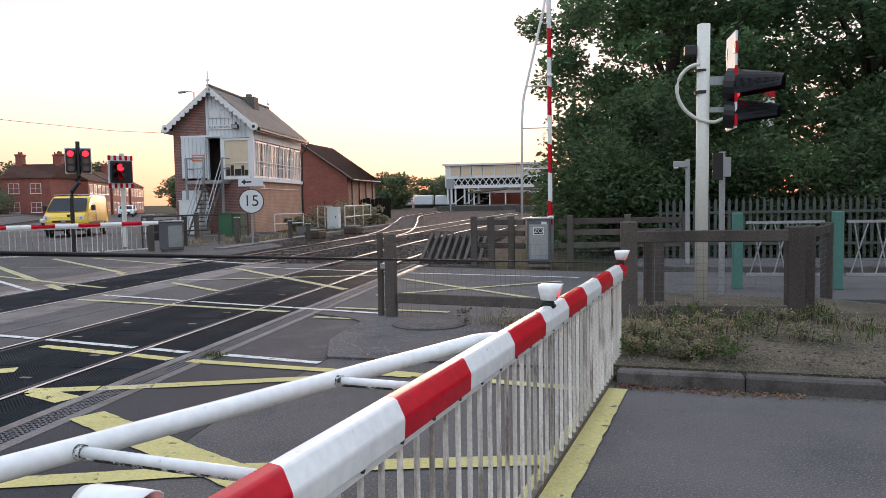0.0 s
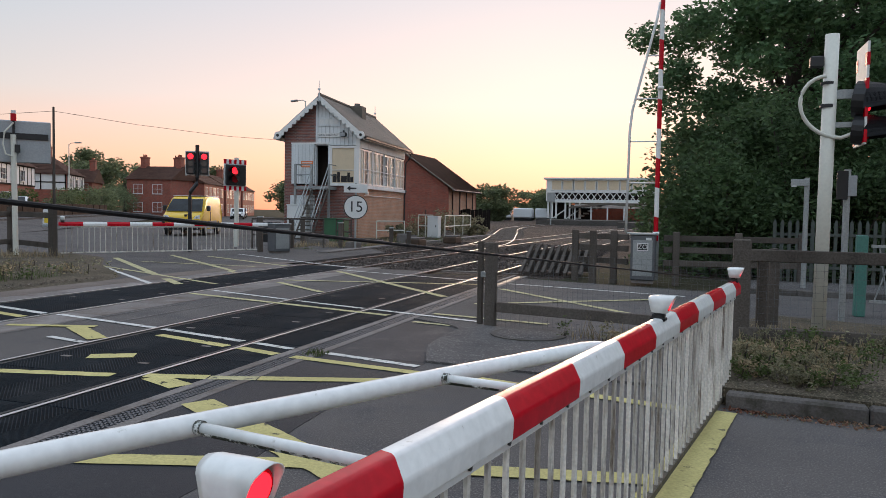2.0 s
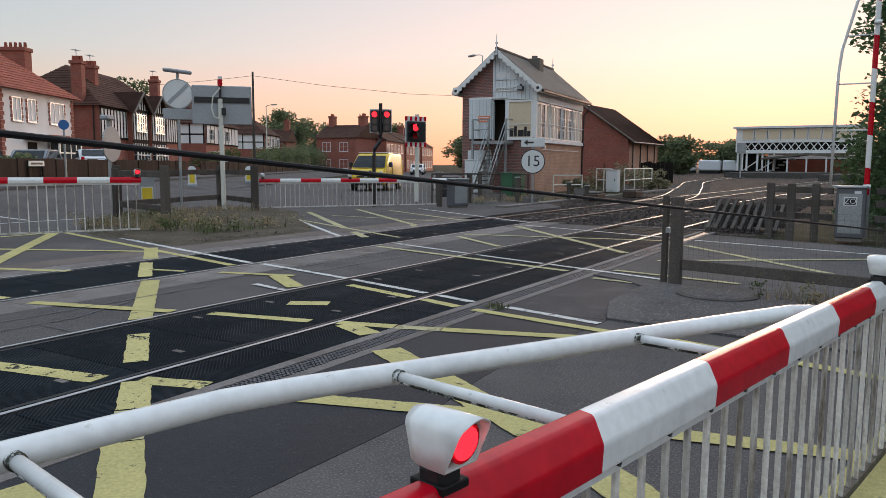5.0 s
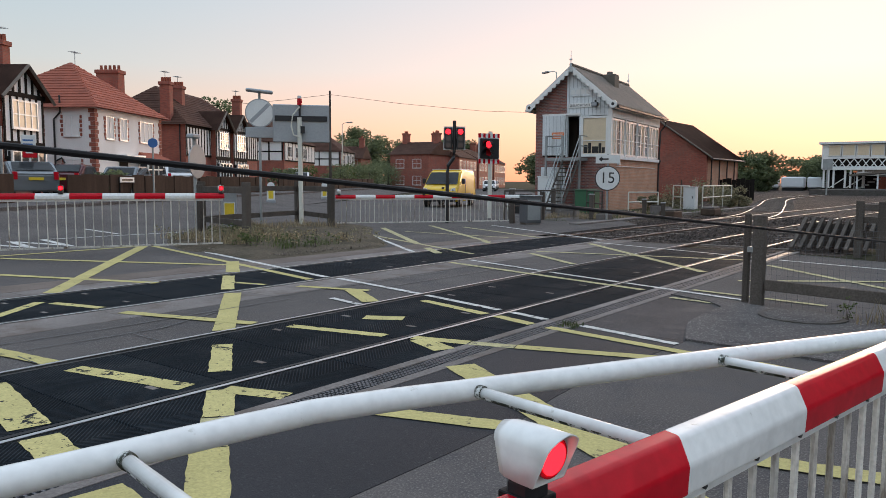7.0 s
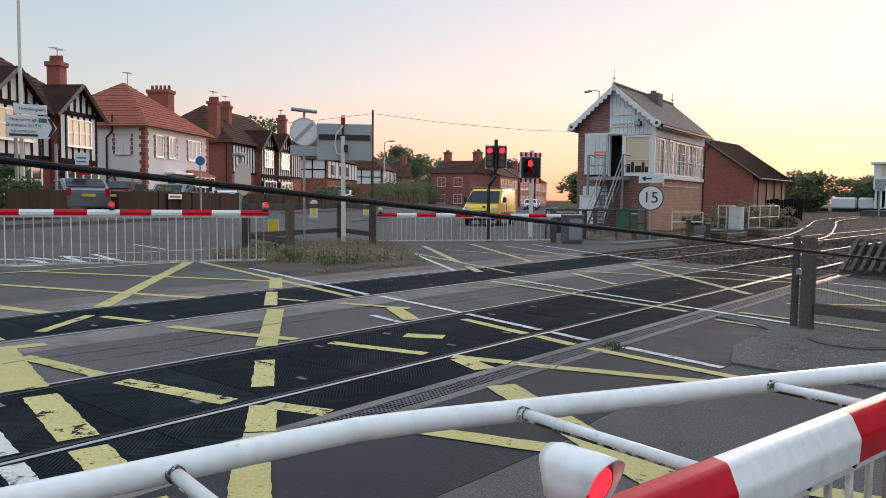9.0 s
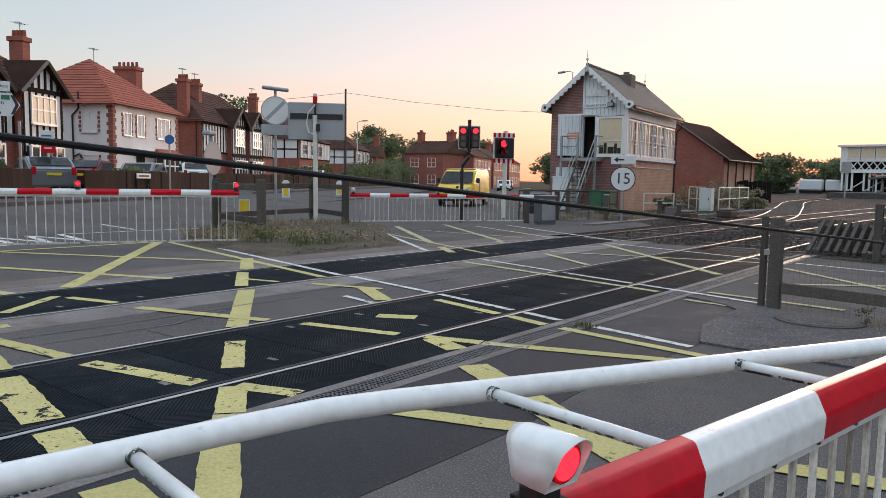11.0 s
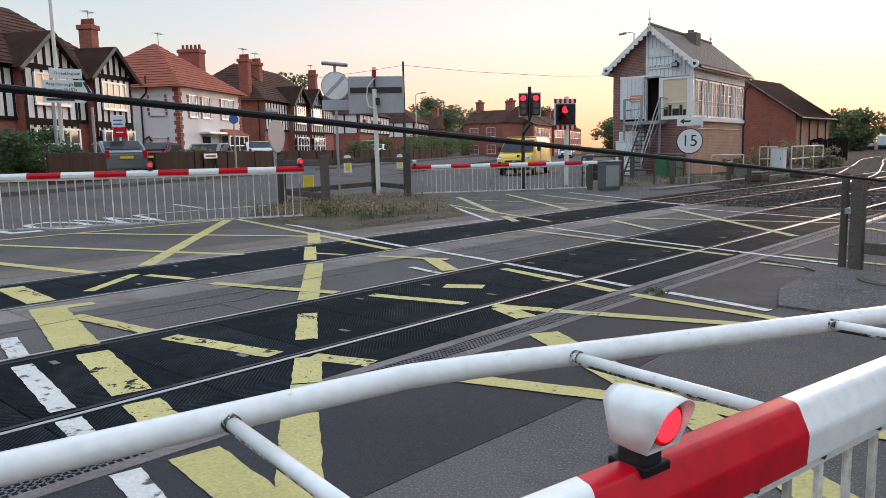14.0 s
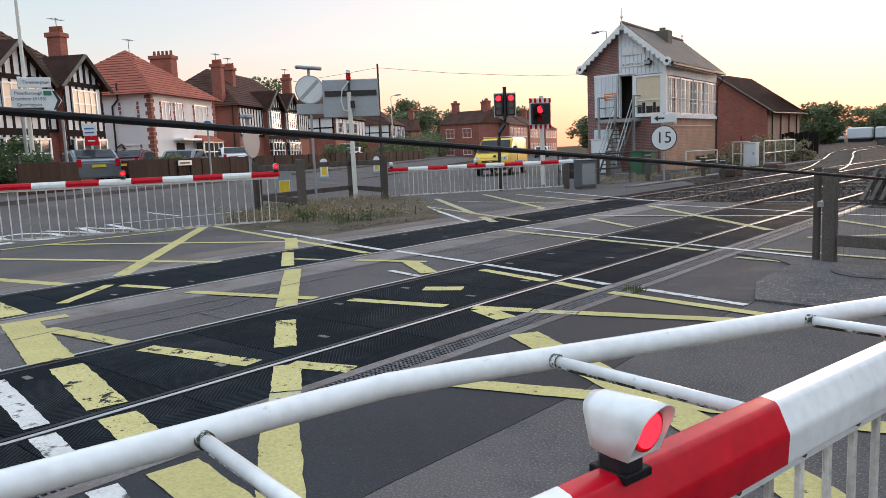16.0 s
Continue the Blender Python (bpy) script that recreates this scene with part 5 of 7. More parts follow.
part("end_wall", prism(bmesh.new(), [(-8, -0.1), (0, -0.1), (0, 3.4), (-4, 6.2), (-8, 3.4)], 0.3, Matrix.Translation((0, 8, 0))), BRICK, sh)
for sgn in (1, -1):
    bm = bmesh.new()
    v = [bm.verts.new(p) for p in ((-4, -0.3, 6.35), (-4 + sgn * 4.5, -0.3, 3.2), (-4 + sgn * 4.5, 8.5, 3.2), (-4, 8.5, 6.35))]
    bm.faces.new(v)
    bmesh.ops.solidify(bm, geom=bm.faces[:], thickness=0.1)
    part("roof_slope", bm, TILE_BROWN, sh)
part("gutter", R((0.5, -0.3, 3.15), (0.5, 8.4, 3.15), 0.07, 8), BLACK, sh)
for k in range(4):
    part("downpipe", R((0.08, 1 + k * 2, 0), (0.08, 1 + k * 2, 3.1), 0.05, 8), BLACK, sh)
part("verge_board", tube(bmesh.new(), [(-4, -0.35, 6.38), (0.5, -0.35, 3.25)], 0.06, 6), BARGE, sh)
hd = thing("timber_screen_fence", pose(-13.4, 62, 0), "dark close-boarded fence beside the shed", "fence")
for k in range(11):
    part("board", B(k * 0.35 - 2, k * 0.35 - 1.67, 0, 0.05, 0, 1.6 + 0.06 * (k % 3)), TIMBER, hd)

st = thing("station_footbridge", pose(-17.5, 122, 0), "covered white station footbridge with lattice parapet", "footbridge")
part("deck", B(0, 17, 0, 3, 3.5, 3.8), WHITE_DIRTY, st)
part("lower_band", B(-0.05, 17.05, -0.1, 0.05, 3.3, 3.55), WHITE, st)
part("upper_band", B(-0.05, 17.05, -0.1, 0.05, 4.9, 5.2), WHITE, st)
for k in range(17):
    for a, b in (((k, 0, 3.55), (k + 1, 0, 4.9)), ((k + 1, 0, 3.55), (k, 0, 4.9))):
        part("lattice_bar", R(a, b, 0.07, 4), WHITE, st)
part("lattice_backing", B(0, 17, 0.3, 0.34, 3.5, 4.9), TIMBER, st)
for k in range(9):
    # bright footbridge panes: the light is in the cream colour
    window(st, pose(0.6 + k * 1.82, -0.05, 5.25), 1.7, 1.65, 1, 1, WHITE, BLIND_AND_GLOW, fr=0.12, sill=False)
part("side_panel", B(-0.2, 0.6, -0.12, 3, 3.5, 7.1), WHITE, st)
part("roof", B(-0.6, 17.6, -0.5, 3.5, 7.0, 7.3), WHITE_DIRTY, st)
part("back_wall", B(0, 17, 2.9, 3.0, 3.5, 7.0), WHITE_DIRTY, st)
part("stair_enclosure", B(0.2, 2.6, 1.4, 2.8, 0.0, 3.4), TIMBER, st, "dark boarded stair enclosure")
for x in (0.1, 0.75, 1.4, 2.9, 3.6, 5.2):
    cl = part("column", B(x - 0.13, x + 0.13, 0.2, 0.5, -0.1, 3.5), WHITE, st, "white painted column")
    part("column_base", B(x - 0.2, x + 0.2, 0.12, 0.58, -0.1, 0.7), TIMBER, cl)
for x0, x1 in ((0.75, 2.9), (2.9, 5.2)):
    part("cross_brace", R((x0, 0.35, 0.6), (x1, 0.35, 2.2), 0.08, 6), WHITE, st)
part("platform_canopy", prism(bmesh.new(), [(4.0, 2.6), (10.0, 3.3), (16.5, 2.8), (16.5, 2.5), (10.0, 3.0), (4.0, 2.35)], 5.0, Matrix.Translation((0, -4.0, 0))), SLATE, st, "low pitched grey platform canopy")
for x in (5.0, 7.5, 10.0, 12.5):
    part("canopy_post", B(x - 0.1, x + 0.1, -3.6, -3.4, 0.4, 2.7), WHITE_DIRTY, st)
part("platform_wall", B(6.5, 17, 5.0, 5.3, 0.0, 2.4), BRICK, st, "brick platform building wall")
lm = part("platform_lamp", R((4.3, -1.0, 0.5), (4.3, -1.0, 2.9), 0.06, 8), STEEL, st)
part("lamp_glow", B(4.1, 4.6, -1.2, -0.9, 2.9, 3.15, bev=0.04), ORANGE, lm, "orange lit lamp head")
for k in range(8):
    part("stair_flight", B(3.6 + k * 0.7, 4.3 + k * 0.7, 1.0, 2.6, 0.2 + k * 0.42, 0.45 + k * 0.42), STEEL, st)
stn = thing("station_canopy", pose(-8, 128, 0), "dark platform canopy and station building beyond the footbridge", "station building")
part("canopy", B(-6, 20, 0, 8, 3.0, 3.5), SLATE, stn)
part("valance", B(-6, 20, -0.1, 0.0, 2.5, 3.1), WHITE_DIRTY, stn)
part("wall", B(-8, 20, 1.0, 6, 0, 3.0), TIMBER, stn)
for k in range(6):
    part("column", R((-5 + k * 4.5, 0.4, 0), (-5 + k * 4.5, 0.4, 3.0), 0.14, 8), WHITE_DIRTY, stn)
structure("platform", slab([(-3, 84), (10, 82), (22, 190), (2, 190)], -0.1, 0.6), KERB, "grey station platform with a ramp end", "platform")
structure("platform_far", slab([(-15, 100), (-6, 100), (2, 190), (-14, 190)], -0.1, 0.6), KERB, "grey far station platform", "platform")
for k in range(7):
    t = thing("parked_carriage", pose(-34 + k * 4.5, 150, 0), "pale parked vehicles far beyond the siding", "vehicle", "far parked vehicles")
    part("body", B(0, 4.0, 0, 2, 0.5, 2.5, bev=0.2), CAR_WHITE, t)
    part("base", B(0.2, 3.8, 0.2, 1.8, -0.05, 0.6), TYRE, t)
sg = thing("platform_sign", pose(-12.2, 95, 0), "grey sign on a post at the platform end", "sign")
part("post", R((0, 0, 0), (0, 0, 3.6), 0.09, 8), STEEL, sg)
part("board", B(-0.5, 0.5, -0.05, 0.05, 2.9, 4.1), STEEL, sg)

# low concrete blocks, cables and stumps on the cess by the signal box
for i, (x, y, w, d, h) in enumerate(((-9.6, 27.4, 0.7, 0.35, 0.3), (-8.2, 29.4, 0.9, 0.4, 0.25), (-7.6, 31.4, 0.5, 0.5, 0.45), (-9.4, 31.2, 1.1, 0.3, 0.2), (-8.4, 34.2, 0.8, 0.4, 0.3), (-7.2, 25.4, 0.5, 0.35, 0.3), (-10.6, 28.4, 0.5, 0.4, 0.5))):
    t = thing("concrete_block", pose(x, y, -0.06, 0, 0, 15 * i), "weathered concrete block on the weedy cess", "concrete block", "concrete blocks")
    part("block", B(-w / 2, w / 2, -d / 2, d / 2, 0, h, bev=0.02), CONCRETE, t)
    part("lid", B(-w / 2 + 0.03, w / 2 - 0.03, -d / 2 + 0.03, d / 2 - 0.03, h, h + 0.03, bev=0.008), KERB, t)
railing(-11.2, 31.5, -8.6, 28.2, 1.0, WOOD_GREY, "low timber rail in front of the signal box", 4)
railing(-9.6, 22.6, -8.5, 25.6, 1.05, WOOD_GREY, "timber post and rail beside the barrier machine", 3)


# ---- traffic island with signs ----
bm = bmesh.new()
hub = Vector((-9.8, 12.6, 0))
EDGE = [(-9.6, 9.75), (-8.6, 9.35), (-7.4, 9.3), (-6.4, 9.1), (-6.06, 9.5), (-6.06, 12.2), (-7.2, 13.6), (-9.0, 15.2), (-11.2, 17.4), (-14.2, 17.8), (-14.3, 15.6), (-13.2, 12.9), (-11.2, 10.7), (-9.6, 9.75)]
outline = [(x + 0.05 * noise.noise((x * 3, y * 3, 1.7)), y + 0.05 * noise.noise((x * 3, y * 3, 7.1))) for x, y in bend(EDGE, 65)][:64]
rings = []
for f, z in ((1.0, 0.001), (0.95, 0.03), (0.84, 0.065), (0.45, 0.10)):
    ring = []
    for x, y in outline:
        q = hub + (Vector((x, y, 0)) - hub) * f
        ring.append(bm.verts.new((q.x, q.y, z + 0.02 * noise.noise(q * 2) * (z > 0.01))))
    rings.append(ring)
for a, b in zip(rings, rings[1:]):
    for k in range(len(a)):
        bm.faces.new((a[k], a[(k + 1) % len(a)], b[(k + 1) % len(a)], b[k]))
bm.faces.new(rings[-1])
structure("island", bm, GRASSY, "weedy earth traffic island", "verge")
fi = thing("post_and_rail_fence", pose(0, 0, 0), "weathered grey timber fence round the island", "fence", "timber fences")
IS = [(-9.9, 11.9), (-12.6, 12.6), (-13.8, 17.0), (-11.1, 15.8)]
for x, y in IS:
    post(fi, x, y, 1.22, 0.16, 0.1)
post(fi, -12.1, 12.2, 1.15, 0.12, 0.1)
post(fi, -10.1, 12.1, 1.1, 0.12, 0.1)
for a, b in ((0, 1), (1, 2), (2, 3)):
    plank(fi, IS[a], IS[b], 1.05, 1.19, 0.06)
    plank(fi, IS[a], IS[b], 0.28, 0.42, 0.06)


def face(x, y, m2=None):
    """Turns local -y towards the viewer's side of the crossing."""
    return math.degrees(math.atan2(y - 0.8, x - 4.1)) - 90


sgn = thing("road_sign", pose(-12.1, 15.6, 0.1, 0, 0, face(-12.1, 15.6)), "back of a large grey road sign on a pale pole", "road sign")
part("pole", R((0, 0, -0.1), (-0.03, 0, 3.05), 0.065, 14), POLE_GREY, sgn)
bo = part("board", B(-0.78, 0.82, 0.08, 0.12, 2.35, 3.42, bev=0.02), SIGN_BACK, sgn, "grey back of the sign board")
part("channel", B(-0.72, 0.76, 0.04, 0.085, 2.95, 3.1), BLACK, bo)
part("beacon", R((-0.02, 0, 3.4), (-0.02, 0, 3.58), 0.07, 12), RED, sgn, "small red beacon")
part("beacon_cap", R((-0.02, 0, 3.57), (-0.02, 0, 3.66), 0.06, 12), SIGN_WHITE, sgn)
part("conduit", tube(bmesh.new(), [(-0.02, -0.07, 3.35), (-0.22, -0.07, 3.1), (-0.26, -0.07, 2.8), (-0.2, -0.07, 2.55), (-0.05, -0.07, 2.5)], 0.022, 8), POLE_GREY, sgn)
part("junction_box", B(0.0, 0.12, -0.08, 0.0, 2.6, 2.8), BLACK, sgn)
part("neck", R((-0.02, 0, 3.0), (-0.02, 0, 3.42), 0.03, 8), BLACK, sgn)

rsg = thing("road_sign", pose(-13.15, 15.0, 0.0, 0, 0, face(-13.15, 15.0)), "round white end of limit sign with a grey bar", "road sign")
part("pole", R((0, 0.04, 0), (0, 0.04, 3.9), 0.04, 10), STEEL, rsg)
dsc = part("disc", R((0, 0.0, 3.28), (0, -0.02, 3.28), 0.38, 32), SIGN_WHITE, rsg)
part("rim", R((0, 0.01, 3.28), (0, -0.012, 3.28), 0.41, 32), SIGN_BACK, dsc)
part("diagonal_bar", B(-0.36, 0.36, -0.03, -0.018, -0.05, 0.05, m=Matrix.Translation((0, 0, 3.28)) @ Matrix.Rotation(radians(-45), 4, "Y")), SIGN_BACK, dsc)
part("sign_light", B(-0.38, 0.38, -0.12, 0.12, -0.045, 0.045, bev=0.03, m=Matrix.Translation((0, 0, 3.9)) @ Matrix.Rotation(radians(5), 4, "Y")), SIGN_BACK, rsg, "grey sign lantern")
part("lower_plate", B(-0.40, 0.42, -0.02, 0.0, 2.58, 2.88, bev=0.01), SIGN_BACK, rsg)


def bollard(x, y, z, label, h, shell):
    t = thing("keep_left_bollard", pose(x, y, z, 0, 0, face(x, y)), label, "bollard", "traffic bollards")
    part("base", B(-0.25, 0.25, -0.16, 0.16, -0.03, 0.14, bev=0.02), SIGN_BACK, t)
    bm = bmesh.new()
    prism(bm, [(-0.22, 0.14), (0.22, 0.14), (0.2, h - 0.14), (0.15, h - 0.05), (0.08, h), (-0.08, h), (-0.15, h - 0.05), (-0.2, h - 0.14)], 0.22, Matrix.Translation((0, -0.11, 0)))
    bmesh.ops.bevel(bm, geom=bm.edges[:], offset=0.02, segments=1, affect="EDGES")
    part("shell", bm, shell, t, "pale plastic shell")
    part("panel", B(-0.13, 0.13, -0.122, -0.108, 0.22, h * 0.62), BOLLARD_Y, t, "yellow panel")
    part("panel_rim", B(-0.15, 0.15, -0.116, -0.109, 0.2, h * 0.64), SIGN_WHITE, t)


bollard(-13.3, 14.0, 0.02, "grey traffic bollard with a yellow panel on the island", 1.12, SIGN_BACK)
bollard(-28.0, 27.9, 0.13, "yellow and white plastic traffic bollard in the road", 1.1, SIGN_WHITE)
bollard(-32.5, 36.3, 0.10, "yellow and white plastic traffic bollard in the road", 1.1, SIGN_WHITE)
ml = thing("road_sign", pose(-13.2, 12.9, 0.0, 0, 0, face(-13.2, 12.9) + 62), "round sign seen nearly edge-on on a grey post", "road sign")
part("pole", R((0, 0.05, 0), (0, 0.05, 2.55), 0.05, 10), STEEL, ml)
part("disc", R((0, 0, 1.85), (0, -0.03, 1.85), 0.45, 28), SIGN_BACK, ml)
part("lantern", B(-0.35, 0.05, -0.1, 0.1, 2.45, 2.57, bev=0.03), SIGN_BACK, ml)

# ---- traffic lights beyond ----
tl = thing("traffic_light", pose(-10.3, 20.6, 0.12, 0, 0, face(-10.3, 20.6)), "black twin-headed traffic light showing red", "traffic light")
part("pole", tube(bmesh.new(), [(-0.22, 0, -0.15), (-0.22, 0, 1.55), (-0.2, 0, 1.75), (-0.02, 0, 2.0), (0.0, 0, 2.2), (0.0, 0, 3.2)], 0.06, 12), BLACK, tl)
for x, dx, tilt in ((-0.2, -1, 8), (0.2, 1, -12)):
    hd = part("signal_head", B(-0.13, 0.13, -0.08, 0.1, 2.3, 2.98, bev=0.02, m=Matrix.Translation((x, -0.02, 0))), BLACK, tl)
    part("border", B(-0.155, 0.155, 0.1, 0.11, 2.26, 3.02, m=Matrix.Translation((x, -0.02, 0))), SIGN_WHITE, hd, "white backing edge")
    part("red_lens", R((x, -0.1, 2.84), (x, -0.125, 2.84), 0.088, 18), RED_LIT, hd, "lit red lens")
    part("dark_lens", R((x, -0.1, 2.62), (x, -0.115, 2.62), 0.085, 18), GLASS, hd)
    part("dark_lens", R((x, -0.1, 2.41), (x, -0.115, 2.41), 0.085, 18), GLASS, hd)
w2 = thing("wigwag_signal", pose(-11.2, 24.0, 0, 0, 0, face(-11.2, 24.0) + 25), "crossing signal with red and white striped backboard", "railway signal")
part("pole", R((0.1, 0.1, 0), (0.1, 0.1, 3.2), 0.08, 12), POLE_GREY, w2)
bk = part("backboard", B(-0.42, 0.42, 0.0, 0.03, 2.02, 3.12), SIGN_WHITE, w2)
for k in range(5):
    for z in (2.02, 2.96):
        part("red_stripe", B(-0.42 + k * 0.19, -0.33 + k * 0.19, -0.005, 0.035, z, z + 0.16), RED, bk)
part("lamp_case", B(-0.38, 0.38, -0.1, 0.0, 2.2, 2.94, bev=0.03), BLACK, w2)
for z, lit in ((2.72, True), (2.42, False)):
    h = hood(w2, -0.05, -0.1, z, 0.16, 0.4, (-0.6, -0.8, 0))
    part("lens", R((-0.05, -0.1, z), (-0.06, -0.13, z), 0.12, 16), RED_LIT if lit else RED, h)


# ---- vehicles ----
def wheel(parent, x, y, r):
    w = part("wheel", R((x, y - 0.1, r), (x, y + 0.1, r), r, 20), TYRE, parent)
    part("rim", R((x, y - 0.11, r), (x, y + 0.11, r), r * 0.62, 14), STEEL, w)


def car(m, paint, label):
    """A vehicle whose front points along local +x."""
    c = thing("car", m, label, "car", "vehicles")
    prof = [(-2.0, 0.28), (2.0, 0.28), (2.1, 0.5), (2.0, 0.78), (1.0, 0.95), (0.35, 1.42), (-1.1, 1.46), (-1.75, 1.1), (-2.05, 0.95)]
    glass = [(0.98, 0.97), (0.4, 1.38)]
    hw = 0.85
    bm = bmesh.new()
    prism(bm, prof, 2 * hw, Matrix.Translation((0, -hw, 0)))
    bmesh.ops.bevel(bm, geom=[e for e in bm.edges], offset=0.06, segments=2, affect="EDGES")
    b = part("body", bm, paint, c, smooth=False)
    (x0, z0), (x1, z1) = glass
    bm = bmesh.new()
    off = 0.03
    v = [bm.verts.new(p) for p in ((x0 + off, -hw + 0.12, z0), (x0 + off, hw - 0.12, z0), (x1 + off, hw - 0.18, z1), (x1 + off, -hw + 0.18, z1))]
    bm.faces.new(v)
    bmesh.ops.solidify(bm, geom=bm.faces[:], thickness=0.02)
    part("windscreen", bm, GLASS, c)
    bm = bmesh.new()
    bm.faces.new([bm.verts.new(q) for q in ((-1.80, -hw + 0.1, 1.12), (-1.80, hw - 0.1, 1.12), (-1.20, hw - 0.16, 1.44), (-1.20, -hw + 0.16, 1.44))])
    bmesh.ops.solidify(bm, geom=bm.faces[:], thickness=0.03)
    part("rear_window", bm, GLASS, c)
    part("rear_plate", B(-2.09, -2.04, -0.26, 0.26, 0.72, 0.83), BOLLARD_Y, c, "plain yellow plate bar")
    for s in (-1, 1):
        y0, y1 = (hw - 0.005, hw + 0.012) if s > 0 else (-hw - 0.012, -hw + 0.005)
        part("side_window", prism(bmesh.new(), [(-1.4, 1.0), (0.75, 1.0), (0.3, 1.36), (-1.05, 1.38)], y1 - y0, Matrix.Translation((0, y0, 0))), GLASS, c)
        wheel(c, 1.35, s * (hw - 0.08), 0.33)
        wheel(c, -1.45, s * (hw - 0.08), 0.33)
        fx = 2.02
        part("headlight", B(fx - 0.1, fx + 0.05, s * hw * 0.75 - 0.14, s * hw * 0.75 + 0.14, 0.72, 0.95, bev=0.03), SIGN_WHITE, c)
        part("tail_light", B(-(fx + 0.05), -(fx - 0.05), s * hw * 0.85 - 0.08, s * hw * 0.85 + 0.08, 0.75, 1.05), RED, c)
    part("grille", B(2.02, 2.12, -0.5, 0.5, 0.4, 0.68, bev=0.02), BLACK, c)
    part("bumper", B(1.95, 2.16, -hw + 0.05, hw - 0.05, 0.3, 0.46, bev=0.04), BLACK, c)
    part("number_plate", B(2.14, 2.17, -0.26, 0.26, 0.42, 0.53), SIGN_WHITE, c, "plain white plate bar")
    return c


vh = math.degrees(math.atan2(-0.85, 0.53))


def panel_van(m, label):
    """A panel van whose front points along local +x."""
    c = thing("van", m, label, "van", "vehicles")
    hw = 0.95
    prof = [(-2.45, 0.32), (2.30, 0.30), (2.46, 0.42), (2.48, 0.66), (2.40, 0.90), (2.15, 1.06), (1.85, 1.17), (1.45, 1.50), (1.02, 1.82), (0.75, 1.93), (0.3, 1.98), (-2.2, 1.98), (-2.42, 1.86), (-2.47, 1.2)]
    bm = bmesh.new()
    prism(bm, prof, 2 * hw, Matrix.Translation((0, -hw, 0)))
    bmesh.ops.bevel(bm, geom=bm.edges[:], offset=0.07, segments=2, affect="EDGES")
    for v in bm.verts:
        v.co.y *= 1 - 0.13 * max(0.0, v.co.z - 1.05) - 0.07 * max(0.0, v.co.x - 1.9)
    part("body", bm, CAR_YELLOW, c, "bright yellow bodywork")
    bm = bmesh.new()
    rows = []
    for x, z, w in ((1.90, 1.20, 0.86), (1.50, 1.52, 0.81), (1.10, 1.815, 0.75)):
        rows.append([bm.verts.new((x + 0.035 - 0.07 * (k / 4 - 0.5) ** 2, w * (k / 2 - 1), z + 0.01)) for k in range(5)])
    for p, q in zip(rows, rows[1:]):
        for k in range(4):
            bm.faces.new((p[k], p[k + 1], q[k + 1], q[k]))
    bmesh.ops.solidify(bm, geom=bm.faces[:], thickness=0.02)
    part("windscreen", bm, GLASS, c, "dark raked windscreen")
    # bright sky highlight along the roof edge, built as a thin white slab
    part("roof_highlight", B(-2.2, 0.7, -0.84, 0.84, 1.975, 2.0, bev=0.01), CAR_WHITE, c)
    for sd2 in (-1, 1):
        y0 = sd2 * 0.925
        part("side_window", prism(bmesh.new(), [(0.45, 1.22), (1.55, 1.22), (1.12, 1.70), (0.45, 1.74)], 0.03, Matrix.Translation((0, y0 - 0.015, 0)) @ Matrix.Rotation(radians(sd2 * 7), 4, "X")), GLASS, c)
        hl = part("headlight", prism(bmesh.new(), [(sd2 * 0.52, 0.78), (sd2 * 0.86, 0.80), (sd2 * 0.85, 1.02), (sd2 * 0.66, 0.98)], 0.06, Matrix.Translation((2.40, 0, 0)) @ Matrix.Rotation(radians(90), 4, "Z")), SIGN_WHITE, c, "large swept headlight")
        part("indicator", R((2.44, sd2 * 0.74, 0.9), (2.47, sd2 * 0.74, 0.9), 0.05, 10), SIGN_BACK, hl)
        part("door_mirror", B(1.25, 1.45, min(sd2 * 0.97, sd2 * 1.16), max(sd2 * 0.97, sd2 * 1.16), 1.22, 1.5, bev=0.04), BLACK, c)
        part("door_seam", B(0.36, 0.38, sd2 * 0.945 - 0.01, sd2 * 0.945 + 0.01, 0.5, 1.2), BLACK, c)
        part("side_strip", B(-1.0, 0.9, sd2 * 0.95 - 0.015, sd2 * 0.95 + 0.015, 0.62, 0.72, bev=0.005), BLACK, c)
        wheel(c, 1.5, sd2 * 0.86, 0.34)
        wheel(c, -1.5, sd2 * 0.86, 0.34)
    part("grille", B(2.44, 2.5, -0.48, 0.48, 0.7, 0.79, bev=0.02), BLACK, c, "dark slim grille")
    part("emblem", B(2.46, 2.52, -0.09, 0.09, 0.68, 0.84, bev=0.02), STEEL, c, "plain silver emblem shape")
    part("bumper", B(2.28, 2.53, -0.86, 0.86, 0.3, 0.56, bev=0.05), BLACK, c, "dark plastic bumper")
    part("number_plate", B(2.52, 2.545, -0.26, 0.26, 0.42, 0.53), SIGN_WHITE, c, "plain white plate bar")
    part("bonnet_decal", B(1.98, 2.3, 0.12, 0.24, 1.0, 1.13, m=Matrix.Rotation(radians(2), 4, "Y")), BLACK, c)
    return c


panel_van(pose(-20.2, 33.8, 0, 0, 0, vh - 9), "bright yellow panel van waiting at the barrier")

# ---- houses along the street ----
ROW = Matrix(((-0.53, -0.848, 0, -39.5), (0.848, -0.53, 0, 24.3), (0, 0, 1, 0.6), (0, 0, 0, 1)))


